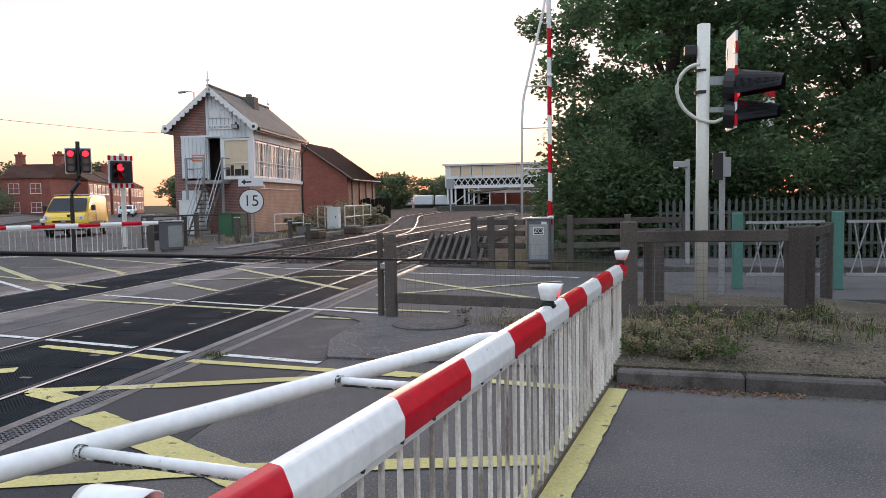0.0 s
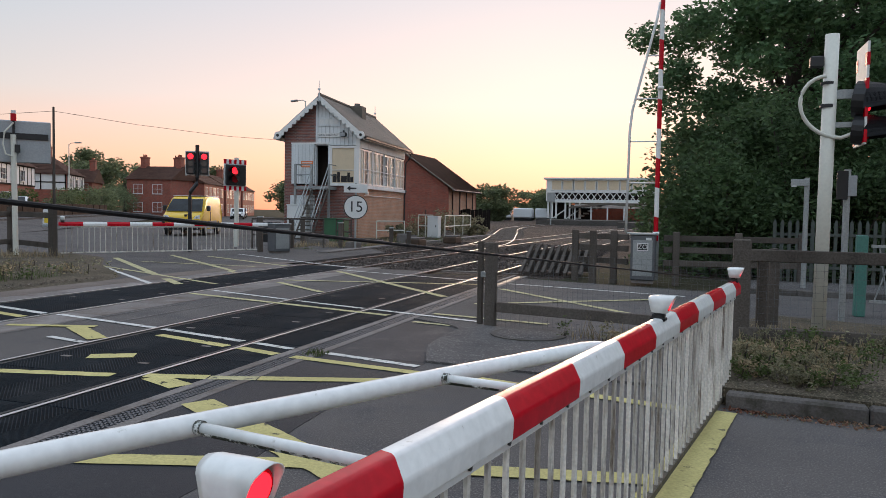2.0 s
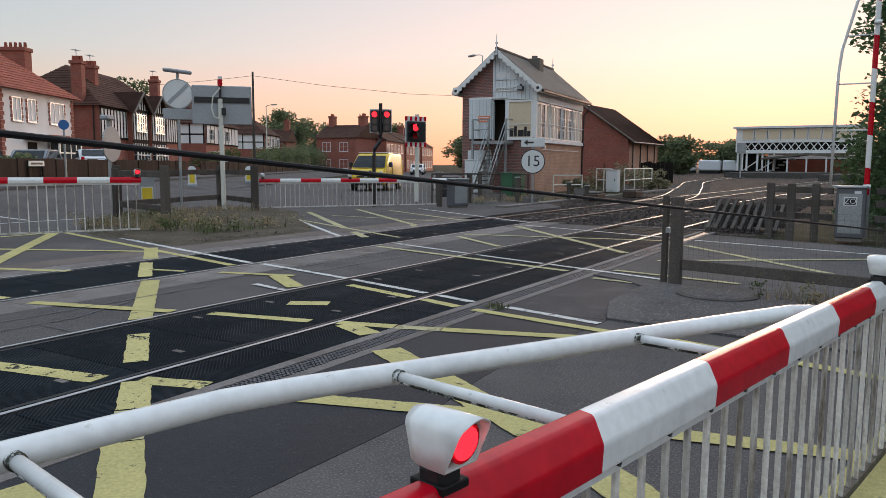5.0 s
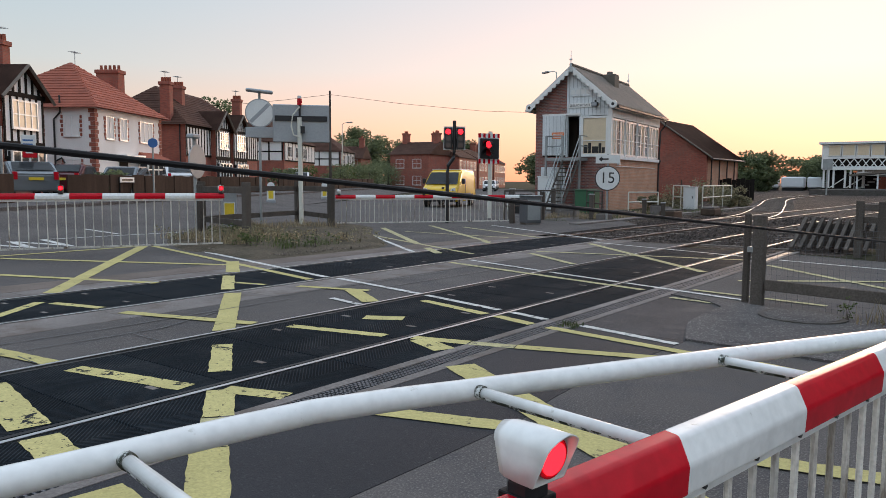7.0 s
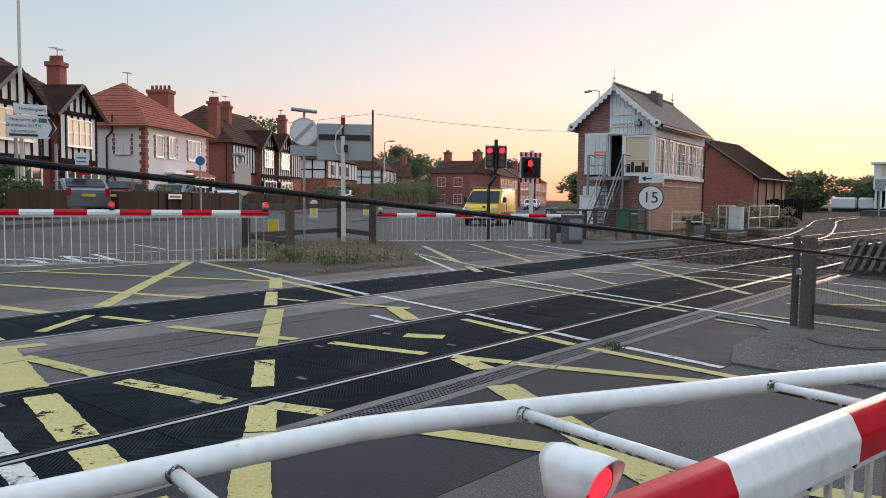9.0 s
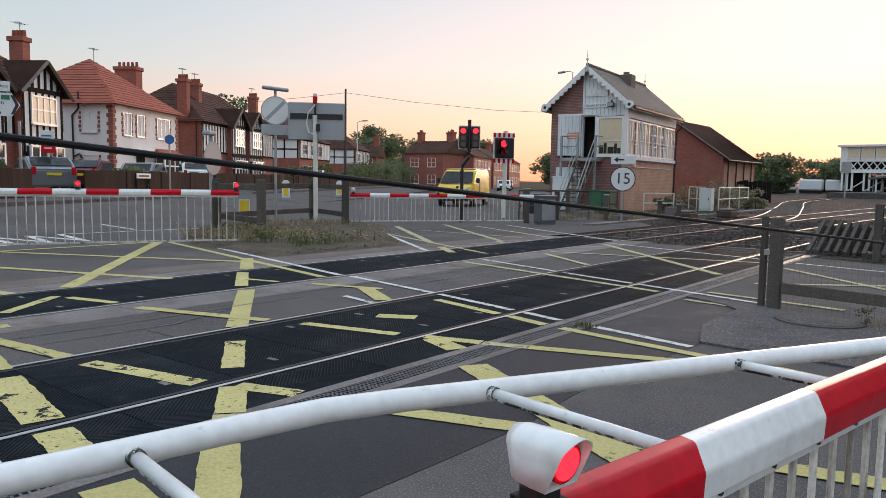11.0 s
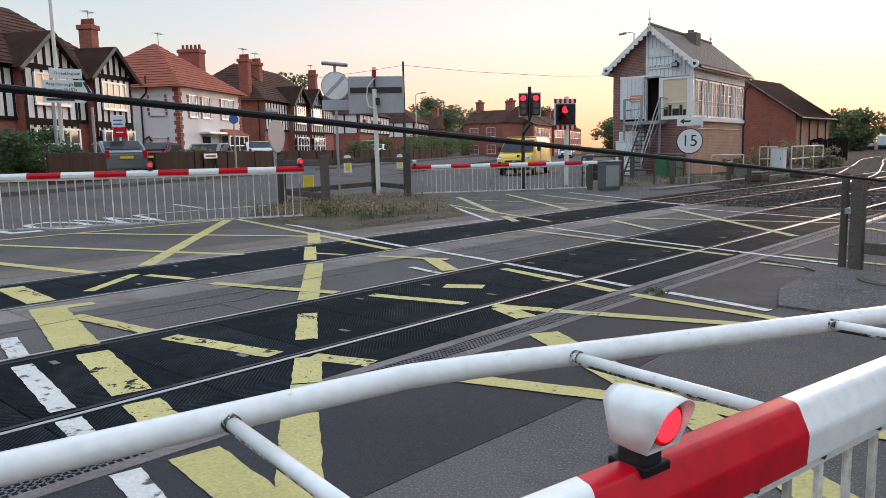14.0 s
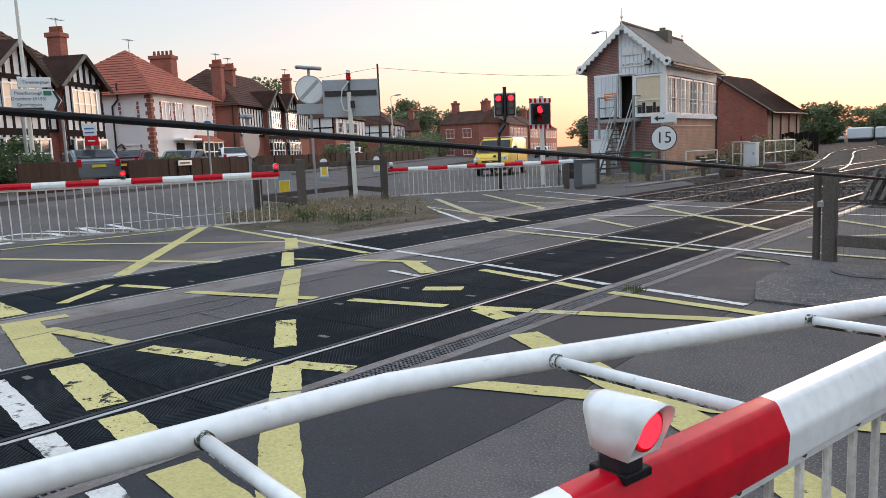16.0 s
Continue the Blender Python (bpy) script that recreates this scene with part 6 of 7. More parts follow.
def strip(name, rows, mat, label, cat):
    """Ground along the row of houses: (offset, height) across it."""
    bm = bmesh.new()
    prev = None
    for off, z in rows:
        line = [bm.verts.new(ROW @ Vector((t, off, z - 0.6))) for t in range(-50, 76, 6)]
        if prev:
            for k in range(len(line) - 1):
                bm.faces.new((prev[k], prev[k + 1], line[k + 1], line[k]))
        prev = line
    return structure(name, bm, mat, label, cat)


strip("road_rise", [(-13.2, -0.004), (-11.5, 0.16), (-10.0, 0.42)], ASPHALT, "grey asphalt road rising gently towards the houses", "road")
strip("footway", [(-10.0, 0.42), (-10.0, 0.53), (-8.0, 0.56)], ASPHALT_OLD, "grey footway with a kerb before the gardens", "pavement")
strip("front_gardens", [(-8.0, 0.56), (0.0, 0.6), (14.0, 0.6)], GRASSY, "paved and planted front gardens", "ground")


SWAP = Matrix(((0, 1, 0, 0), (1, 0, 0, 0), (0, 0, 1, 0), (0, 0, 0, 1)))


def roof(parent, x0, x1, y0, y1, ze, zr, mat, hip=True, o=0.35, label="", turned=False):
    bm = bmesh.new()
    ym = (y0 + y1) / 2
    k = (y1 - y0) / 2 * 0.9 if hip else -o
    c = [bm.verts.new(p) for p in ((x0 - o, y0 - o, ze), (x1 + o, y0 - o, ze), (x1 + o, y1 + o, ze), (x0 - o, y1 + o, ze))]
    a, b = bm.verts.new((x0 + k, ym, zr)), bm.verts.new((x1 - k, ym, zr))
    for f in ((c[0], c[1], b, a), (c[2], c[3], a, b), (c[1], c[2], b), (c[3], c[0], a), tuple(c[::-1])):
        bm.faces.new(f)
    if turned:
        bm.transform(SWAP)
        bmesh.ops.reverse_faces(bm, faces=bm.faces[:])
    rf = part("roof", bm, mat, parent, label)
    n = int(math.hypot((y1 - y0) / 2 + o, zr - ze) / 0.34)
    for j in range(1, n):
        f = j / n
        z = ze + (zr - ze) * f
        ya = y0 - o + (ym - y0 + o) * f
        xa, xb = (x0 - o) + (k + o) * f, (x1 + o) - (k + o) * f
        bm = bmesh.new()
        tilt = math.atan2(zr - ze, ym - y0 + o)
        box(bm, xa, xb, -0.16, 0.0, 0.0, 0.03, 0, Matrix.Translation((0, ya, z)) @ Matrix.Rotation(tilt, 4, "X"))
        if hip:
            tl2 = math.atan2(zr - ze, k + o)
            box(bm, -0.16, 0.0, ya, y1 + o - (ya - y0 + o), 0.0, 0.03, 0, Matrix.Translation((xa, 0, z)) @ Matrix.Rotation(-tl2, 4, "Y"))
        if turned:
            bm.transform(SWAP)
            bmesh.ops.reverse_faces(bm, faces=bm.faces[:])
        part("tile_course", bm, mat, rf)
    return rf


def chimney(parent, x, y, z0, z1, w=0.75, d=0.9, pots=4):
    c = part("chimney", B(x - w / 2, x + w / 2, y - d / 2, y + d / 2, z0, z1, bev=0.02), BRICK, parent)
    part("chimney_cap", B(x - w / 2 - 0.08, x + w / 2 + 0.08, y - d / 2 - 0.08, y + d / 2 + 0.08, z1 - 0.25, z1, bev=0.02), BRICK, c)
    for k in range(pots):
        py = y + (k - (pots - 1) / 2) * d / pots
        part("chimney_pot", R((x, py, z1), (x, py, z1 + 0.35), 0.11, 10, 0.09), TILE_RED, c)
    return c


def aerial(parent, x, y, z):
    a = part("aerial", R((x, y, z), (x, y, z + 1.5), 0.025, 6), STEEL, parent)
    part("aerial_boom", R((x - 0.5, y, z + 1.4), (x + 0.5, y, z + 1.45), 0.015, 4), STEEL, a)
    for k in range(5):
        part("aerial_rod", R((x - 0.4 + k * 0.2, y - 0.25, z + 1.42), (x - 0.4 + k * 0.2, y + 0.25, z + 1.42), 0.01, 4), STEEL, a)


def gable(parent, x0, x1, ze, zr, depth, y=-0.5, roofmat=TILE_BROWN):
    """A timbered gable that stands proud of the front, with its own small roof."""
    xm = (x0 + x1) / 2
    g = part("gable", prism(bmesh.new(), [(x0, ze), (x1, ze), (xm, zr)], 0.15, Matrix.Translation((0, y, 0))), RENDER_W, parent, "white gable with black timbers")
    n = 7
    for k in range(1, n):
        x = x0 + (x1 - x0) * k / n
        h = ze + (zr - ze) * (1 - abs(x - xm) / (xm - x0))
        part("timber", B(x - 0.07, x + 0.07, y - 0.05, y, ze, h), TIMBER, g)
    part("timber", B(x0, x1, y - 0.06, y, ze - 0.1, ze + 0.12), TIMBER, g)
    for s in (1, -1):
        bm = bmesh.new()
        ex = xm + s * (xm - x0 + 0.3)
        ez = ze - 0.3 * (zr - ze) / (xm - x0)
        v = [bm.verts.new(p) for p in ((xm, y - 0.35, zr + 0.08), (ex, y - 0.35, ez + 0.08), (ex, y + depth, ez + 0.08), (xm, y + depth, zr + 0.08))]
        bm.faces.new(v)
        bmesh.ops.solidify(bm, geom=bm.faces[:], thickness=0.1)
        part("gable_roof", bm, roofmat, g)
        part("bargeboard", tube(bmesh.new(), [(xm, y - 0.38, zr), (ex, y - 0.38, ez)], 0.1, 4), BARGE, g)
    return g


def timbers(parent, x0, x1, z0, z1, y, n):
    p = part("plaster_panel", B(x0, x1, y - 0.02, y + 0.04, z0, z1), RENDER_W, parent, "white plaster between black timbers")
    for k in range(n + 1):
        x = x0 + (x1 - x0) * k / n
        part("timber", B(x - 0.07, x + 0.07, y - 0.05, y - 0.02, z0, z1), TIMBER, p)
    for z in (z0, z1):
        part("timber", B(x0 - 0.07, x1 + 0.07, y - 0.052, y - 0.018, z - 0.08, z + 0.08), TIMBER, p)
    return p


def bay(parent, x0, x1, z0, z1, y, cols, rows=2, roofmat=None):
    b = part("bay", B(x0, x1, y, y + 0.6, -0.3, z0), BRICK, parent)
    window(parent, pose(x0, y, z0), x1 - x0, z1 - z0, cols, rows, WHITE, GLASS, fr=0.1, bar=0.08, name="bay_window")
    window(parent, Matrix.Translation((x0, y + 0.6, z0)) @ Matrix.Rotation(radians(-90), 4, "Z"), 0.6, z1 - z0, 1, rows, WHITE, GLASS, name="bay_window")
    if roofmat:
        bm = bmesh.new()
        v = [bm.verts.new(p) for p in ((x0 - 0.15, y - 0.15, z1), (x1 + 0.15, y - 0.15, z1), (x1 - 0.2, 0, z1 + 0.45), (x0 + 0.2, 0, z1 + 0.45), (x0 - 0.15, 0, z1), (x1 + 0.15, 0, z1))]
        for f in ((0, 1, 2, 3), (0, 3, 4), (1, 5, 2)):
            bm.faces.new([v[i] for i in f])
        part("bay_roof", bm, roofmat, parent)


def tudor(t0, length, gables, ze, zr, label, chim, side=True):
    h = thing("house", ROW @ Matrix.Translation((t0, 0, 0)), label, "house", "houses on the street")
    part("brick_shell", B(0, length, 0, 8, -0.5, ze), BRICK, h)
    roof(h, 0, length, 0, 8, ze, zr, TILE_BROWN, hip=True, label="brown tiled hipped roof")
    timbers(h, 0.1, length - 0.1, ze - 2.3, ze - 0.1, -0.04, int(length / 0.55))
    for a, b in gables:
        part("gable_bay", B(a + 0.2, b - 0.2, -0.45, 0, -0.5, ze), BRICK, h)
        gable(h, a, b, ze, ze + (b - a) * 0.42, 4.2, -0.5)
        timbers(h, a + 0.25, b - 0.25, ze - 2.35, ze, -0.5, 6)
        window(h, pose(a + 0.75, -0.6, ze - 1.65), b - a - 1.5, 1.4, 4, 2, WHITE, BLIND_AND_GLOW if t0 < 0 else GLASS, fr=0.08, bar=0.07)
        timbers(h, a + 0.25, b - 0.25, ze - 3.1, ze - 2.5, -0.5, 8)
        bay(h, a + 0.4, b - 0.4, 0.7, 2.15, -0.75, 4)
    for x, y, z in chim:
        chimney(h, x, y, ze, z, 0.62, 0.78)
        aerial(h, x + 0.5, y + 0.3, z - 0.6)
    # windows on the near end wall
    window(h, Matrix.Translation((-0.01, 3.0, ze - 1.7)) @ Matrix.Rotation(radians(-90), 4, "Z"), 0.9, 1.2, 2, 2, WHITE, GLASS)
    part("downpipe", R((-0.08, 0.4, 0), (-0.08, 0.4, ze), 0.05, 6), BLACK, h)
    part("door", B(length / 2 - 0.5, length / 2 + 0.5, -0.06, 0.0, -0.3, 2.0), TIMBER, h)
    return h


tudor(-15.0, 9.9, [(1.1, 4.9), (5.9, 9.4)], 4.85, 8.3, "red brick semi with black and white timbered gables", [(9.9, 2.2, 7.95), (0.5, 4, 8.6)])
tudor(12.6, 16.4, [(4.6, 8.1), (8.6, 12.2)], 4.95, 8.3, "dark red brick house with timbered gables and chimneys", [(0.2, 1.5, 8.15), (4.4, 2.4, 8.35), (14.4, 1.2, 8.35)])
# white rendered house with red hipped roof
wh = thing("house", ROW, "white rendered house with a red hipped roof", "house", "houses on the street")
part("brick_shell", B(0, 8.6, 0, 7.9, -0.5, 5.0), RENDER_W, wh)
roof(wh, 0, 7.9, 0, 8.6, 5.0, 8.3, TILE_RED, True, 0.45, "red tiled hipped roof", True)
chimney(wh, 8.2, 3.4, 6.0, 8.35, 0.9, 1.6, 5)
aerial(wh, 5.9, 4.6, 7.8)
for x, w in ((1.2, 0.95), (2.85, 0.95), (5.5, 1.8)):
    # sunset glow on the front panes painted as cream
    window(wh, pose(x, -0.01, 3.2), w, 1.4, 2 if w < 1.5 else 3, 1, WHITE, BLIND_AND_GLOW)
    for k in range(6):
        for xx in (x - 0.14, x + w + 0.02):
            part("brick_quoin", B(xx - 0.06 * (k % 2), xx + 0.12 + 0.06 * (k % 2), -0.03, 0.0, 3.15 + k * 0.24, 3.35 + k * 0.24), BRICK, wh)
for y in (0.95, 3.3):
    for z in (0.7, 3.3):
        window(wh, Matrix.Translation((-0.01, y + 1.0, z)) @ Matrix.Rotation(radians(-90), 4, "Z"), 1.0, 1.25, 2, 2, WHITE, GLASS)
        for k in range(5):
            for yy in (y - 0.16, y + 1.04):
                part("brick_quoin", B(-0.03, 0.0, yy, yy + 0.12 + 0.05 * (k % 2), z + k * 0.26, z + 0.2 + k * 0.26), BRICK, wh)
for k in range(21):
    part("brick_quoin", B(-0.03, 0.25 + 0.12 * (k % 2), -0.03, 0.25 + 0.12 * ((k + 1) % 2), -0.3 + k * 0.25, -0.07 + k * 0.25), BRICK, wh)
    part("brick_quoin", B(8.3 - 0.12 * (k % 2), 8.62, -0.03, 0.2, -0.3 + k * 0.25, -0.07 + k * 0.25), BRICK, wh)
bay(wh, 5.1, 8.1, 0.7, 2.1, -0.7, 4, 2, TILE_RED)
part("door", B(2.7, 3.7, -0.05, 0, -0.3, 2.0), TIMBER, wh)
part("porch_canopy", B(2.4, 4.9, -0.7, -0.01, 2.15, 2.3, bev=0.03), WHITE, wh)
part("soil_pipe", tube(bmesh.new(), [(-0.08, 2.5, 0), (-0.08, 2.5, 4.3), (-0.08, 2.1, 4.7), (-0.08, 2.1, 5.7)], 0.055, 8), BLACK, wh)
part("soil_pipe", tube(bmesh.new(), [(-0.08, 1.9, 1.7), (-0.08, 2.1, 2.0), (-0.08, 2.5, 1.8)], 0.05, 8), BLACK, wh)
# white timbered pair farther on
for t0, ln in ((38.0, 13.0), (66.0, 10.0)):
    h = thing("house", ROW @ Matrix.Translation((t0, 0, 0)), "brick house with white plaster and black timber upper floor", "house", "houses on the street")
    part("brick_shell", B(0, ln, 0, 8, -0.5, 5.0), BRICK, h)
    roof(h, 0, ln, 0, 8, 5.0, 8.0, TILE_BROWN, True)
    timbers(h, 0.1, ln - 0.1, 2.9, 4.95, -0.04, 9)
    p = part("side_plaster", B(-0.05, 0.0, 0.1, 7.9, 2.9, 4.95), RENDER_W, h)
    for k in range(6):
        part("timber", B(-0.09, -0.05, 0.1 + k * 1.5, 0.26 + k * 1.5, 2.9, 4.95), TIMBER, p)
    part("timber", B(-0.09, -0.05, 0.1, 7.9, 3.8, 3.95), TIMBER, p)
    for x in (1.0, 4.2, 7.4):
        window(h, pose(x, -0.1, 3.3), 1.6, 1.2, 3, 2, WHITE, GLASS)
    bay(h, 1.0, 3.6, 0.6, 2.1, -0.7, 4)
    chimney(h, ln * 0.7, 4, 6.5, 9.0)


def terrace(x, y, yaw, length, ze, zr, label):
    h = thing("house", pose(x, y, 0, 0, 0, yaw), label, "house", "terrace houses")
    part("brick_shell", B(0, length, 0, 8, -0.5, ze), BRICK, h)
    # gable ends painted orange for the low light on them
    for xx in (0, length - 0.15):
        part("gable_end", prism(bmesh.new(), [(0, ze), (8, ze), (4, zr - 0.1)], 0.15, Matrix.Translation((xx + 0.15, 0, 0)) @ Matrix.Rotation(radians(90), 4, "Z")), BRICK_ORANGE_LIT, h)
    roof(h, 0, length, 0, 8, ze, zr, TILE_BROWN, False, 0.25)
    k = 0
    while 1 + k * 3 < length - 1.5:
        for z in (0.7, 3.3):
            window(h, pose(1 + k * 3, -0.01, z), 1.5, 1.4, 2, 2, WHITE, GLASS)
        k += 1
    for xx in (0.6, length - 0.6):
        chimney(h, xx, 4, zr - 0.8, zr + 1.4, 0.8, 1.2, 3)
    return h


terrace(-73.4, 90.2, 10, 6.8, 5.4, 7.5, "red brick terrace house with tiled roof and chimneys")
for k in range(3):
    terrace(-66.5 - 7.4 * k, 99 + 16.6 * k, 114, 16.0, 5.2, 7.6, "pale brick terrace houses receding along the street")
terrace(-90, 84, 32, 12, 4.9, 7.0, "red brick house with a blue grey roof")

# ---- garden walls, parked cars and street furniture before the houses ----
gw = tagged(new("garden_fence"), "dark brown close-boarded fence along the footway", "fence", kind="structure")
bd = to_mesh("fence_board", B(0, 0.98, -0.03, 0.03, -0.1, 0.92, bev=0.01), FENCE_BROWN)
for k in range(70):
    if k in (3, 4, 5) or k in (29, 30, 31):
        continue
    piece("fence_board", bd, gw, ROW @ Matrix.Translation((-22.4 + k, -8.2 + 0.02 * (k % 3), 0.03 * (k % 2))))
car(ROW @ pose(-13.9, -4.8, -0.02, 0, 0, 46), CAR_SILVER, "silver estate car parked on a drive")
car(ROW @ pose(-8.3, -3.6, -0.02, 0, 0, 14), CAR_MAROON, "dark maroon car parked before the white house")
car(ROW @ pose(-5.0, -4.4, -0.02, 0, 0, 190), CAR_SILVER, "pale car parked behind the garden fence")
car(ROW @ pose(-0.6, -5.4, 0.05, 0, 0, 30), CAR_WHITE, "white car parked before the dark house")
plate = thing("street_name_plate", ROW @ Matrix.Translation((-12.2, -8.3, 0)), "white street name plate on short dark posts", "sign")
part("plate", B(-0.6, 0.6, -0.03, 0.0, 0.62, 0.84, bev=0.01), SIGN_WHITE, plate)
part("lettering_bar", B(-0.45, 0.45, -0.036, -0.029, 0.69, 0.77), SIGN_DARK, plate)
for x in (-0.55, 0.55):
    part("post", B(x - 0.04, x + 0.04, 0.0, 0.05, -0.08, 0.86), TIMBER, plate)
car(ROW @ pose(22, -6.3, -0.02, 0, 0, 10), CAR_WHITE, "white car parked along the street")
for k in range(5):
    car(pose(-52 - 4.0 * k, 86 + 6.4 * k, 0, 0, 0, vh), (CAR_WHITE, CAR_SILVER, CAR_MAROON)[k % 3], "small distant car parked along the street")


def street_lamp(x, y, h, arm, yaw, label):
    t = thing("street_lamp", pose(x, y, 0, 0, 0, yaw), label, "street lamp", "street lamps")
    part("column", R((0, 0, 0), (0, 0, h), 0.09, 10, 0.05), POLE_GREY, t)
    part("arm", tube(bmesh.new(), [(0, 0, h - 0.05), (0.3 * arm, 0, h + 0.1), (arm, 0, h + 0.15)], 0.04, 8), POLE_GREY, t)
    part("lantern", B(arm - 0.1, arm + 0.75, -0.13, 0.13, h + 0.06, h + 0.22, bev=0.04), STEEL, t)


street_lamp(-26.2, 56.7, 10.4, 1.2, 155, "tall grey street lamp with a single lantern")
street_lamp(-64, 70, 8.5, 1.0, 0, "distant pale street lamp column")
street_lamp(-24.9, 11.75, 9.6, 1.2, 0, "tall grey street lamp column carrying road signs")
dsg = thing("direction_sign", pose(-24.4, 11.9, 0, 0, 0, face(-24.4, 11.9)), "white direction sign boards on a grey post", "road sign")
part("post", R((0.75, 0.06, 0), (0.75, 0.06, 3.2), 0.05, 8), STEEL, dsg)
part("post", R((-0.5, 0.06, 0), (-0.5, 0.06, 4.6), 0.06, 8), STEEL, dsg)
ub = part("upper_board", B(-0.55, 0.5, -0.02, 0.02, 4.2, 4.55, bev=0.01), SIGN_WHITE, dsg)
words("Threekingham", 0.15, SIGN_DARK, ub, pose(0.02, -0.025, 4.38, 90, 0, 0))
lb = part("lower_board", prism(bmesh.new(), [(-0.8, 3.35), (0.55, 3.35), (0.8, 3.75), (0.55, 4.15), (-0.8, 4.15)], 0.04, Matrix.Translation((0, -0.02, 0))), SIGN_WHITE, dsg)
part("chevron", prism(bmesh.new(), [(0.5, 3.42), (0.6, 3.42), (0.76, 3.75), (0.6, 4.08), (0.5, 4.08), (0.65, 3.75)], 0.01, Matrix.Translation((0, -0.032, 0))), SIGN_DARK, lb)
for i, tx in enumerate(("Peterborough", "Grantham (A153)", "Quarrington")):
    words(tx, 0.155, SIGN_DARK, lb, pose(-0.25, -0.026, 4.0 - i * 0.2, 90, 0, 0))
part("text_bar", B(-0.7, 0.2, -0.03, -0.02, 3.42, 3.5), SIGN_DARK, lb)
part("route_panel", B(0.22, 0.48, -0.034, -0.02, 3.92, 4.08), GREEN_SIGN, lb, "green route panel")
sa = thing("estate_sign", pose(-27.3, 15.0, 0, 0, 0, face(-27.3, 15.0)), "red and pale sale board on a white post", "sign")
part("post", B(-0.04, 0.04, 0, 0.08, 0, 3.1), SIGN_WHITE, sa)
part("board", B(-0.26, 0.26, -0.04, 0, 2.2, 2.58, bev=0.01), RED, sa, "red lower board")
part("text_bar", B(-0.15, 0.12, -0.05, -0.04, 2.37, 2.42), SIGN_WHITE, sa)
ub2 = part("upper_board", B(-0.3, 0.22, -0.035, 0.0, 2.6, 3.1, bev=0.01), SIGN_WHITE, sa, "pale blue white upper board")
for z in (2.7, 2.86):
    part("text_bar", B(-0.24, 0.12, -0.042, -0.034, z, z + 0.06), BLUE, ub2)
fp = thing("finger_post", pose(-25.0, 19.0, 0.2, 0, 0, face(-25, 19)), "slim grey post with a blue round sign", "road sign")
part("pole", R((0, 0.05, 0), (0, 0.05, 2.9), 0.04, 8), STEEL, fp)
part("disc", R((0, 0, 2.7), (0, -0.02, 2.7), 0.2, 20), BLUE, fp)
nm = thing("street_name_sign", pose(-26.6, 18.4, 0, 0, 0, face(-26.6, 18.4)), "low white street name plate on the fence line", "sign")
part("board", B(-0.5, 0.5, -0.02, 0.02, 0.75, 0.98), SIGN_WHITE, nm)
part("text_bar", B(-0.4, 0.4, -0.03, -0.02, 0.83, 0.9), SIGN_DARK, nm)
part("leg", B(-0.42, -0.36, 0, 0.05, 0, 0.78), STEEL, nm)
part("leg", B(0.36, 0.42, 0, 0.05, 0, 0.78), STEEL, nm)
tp = thing("telegraph_pole", pose(-39.65, 43.9, 0), "dark telegraph pole with a drooping wire", "telegraph pole")
part("pole", R((0, 0, 0), (0, 0, 8.5), 0.11, 10, 0.075), WOOD_GREY, tp)
part("wire", tube(bmesh.new(), [(0, 0, 8.2), (4, 4, 7.6), (9, 8.5, 7.1), (14, 13, 7.0), (20, 18, 7.3)], 0.014, 4), CABLE, tp)
part("wire", tube(bmesh.new(), [(0, 0, 8.2), (-2.5, -2.5, 7.7), (-5, -5, 7.3)], 0.014, 4), CABLE, tp)


# ---- trees and weeds ----
def leaf_material(name, col, col2):
    m = material(name, col, 0.6, 0, 0.3, 0.6, 4, 0.0, col2=col2, spec=0.25)
    nt = m.node_tree
    p = nt.nodes["Principled BSDF"]
    g = nt.nodes.new("ShaderNodeNewGeometry")
    r = nt.nodes.new("ShaderNodeMapRange")
    r.inputs[3].default_value, r.inputs[4].default_value = 0.55, 1.5
    nt.links.new(g.outputs["Random Per Island"], r.inputs[0])
    s = nt.nodes.new("ShaderNodeVectorMath")
    s.operation = "SCALE"
    nt.links.new(p.inputs["Base Color"].links[0].from_socket, s.inputs[0])
    nt.links.new(r.outputs[0], s.inputs[3])
    nt.links.new(s.outputs[0], p.inputs["Base Color"])
    tr = nt.nodes.new("ShaderNodeBsdfTranslucent")
    nt.links.new(s.outputs[0], tr.inputs[0])
    mx = nt.nodes.new("ShaderNodeMixShader")
    mx.inputs[0].default_value = 0.5
    nt.links.new(p.outputs[0], mx.inputs[1])
    nt.links.new(tr.outputs[0], mx.inputs[2])
    nt.links.new(mx.outputs[0], nt.nodes["Material Output"].inputs[0])
    return m


LEAF = leaf_material("dark_leaf", (0.125, 0.215, 0.095), (0.075, 0.14, 0.068))
LEAF_B = leaf_material("ivy_leaf", (0.10, 0.16, 0.068), (0.062, 0.10, 0.048))
# distance haze painted into the leaf colour as a paler green
LEAF_FAR_HAZE = leaf_material("hazy_far_leaf", (0.17, 0.20, 0.10), (0.12, 0.15, 0.08))
DRY = leaf_material("dry_grass", (0.37, 0.29, 0.185), (0.22, 0.18, 0.105))
LITTER = leaf_material("dead_leaf", (0.20, 0.075, 0.05), (0.28, 0.20, 0.13))
SCRUB = leaf_material("scrub_leaf", (0.27, 0.245, 0.155), (0.17, 0.165, 0.10))
WEED = leaf_material("green_weed", (0.10, 0.14, 0.045), (0.06, 0.08, 0.03))
rng = np.random.default_rng(7)


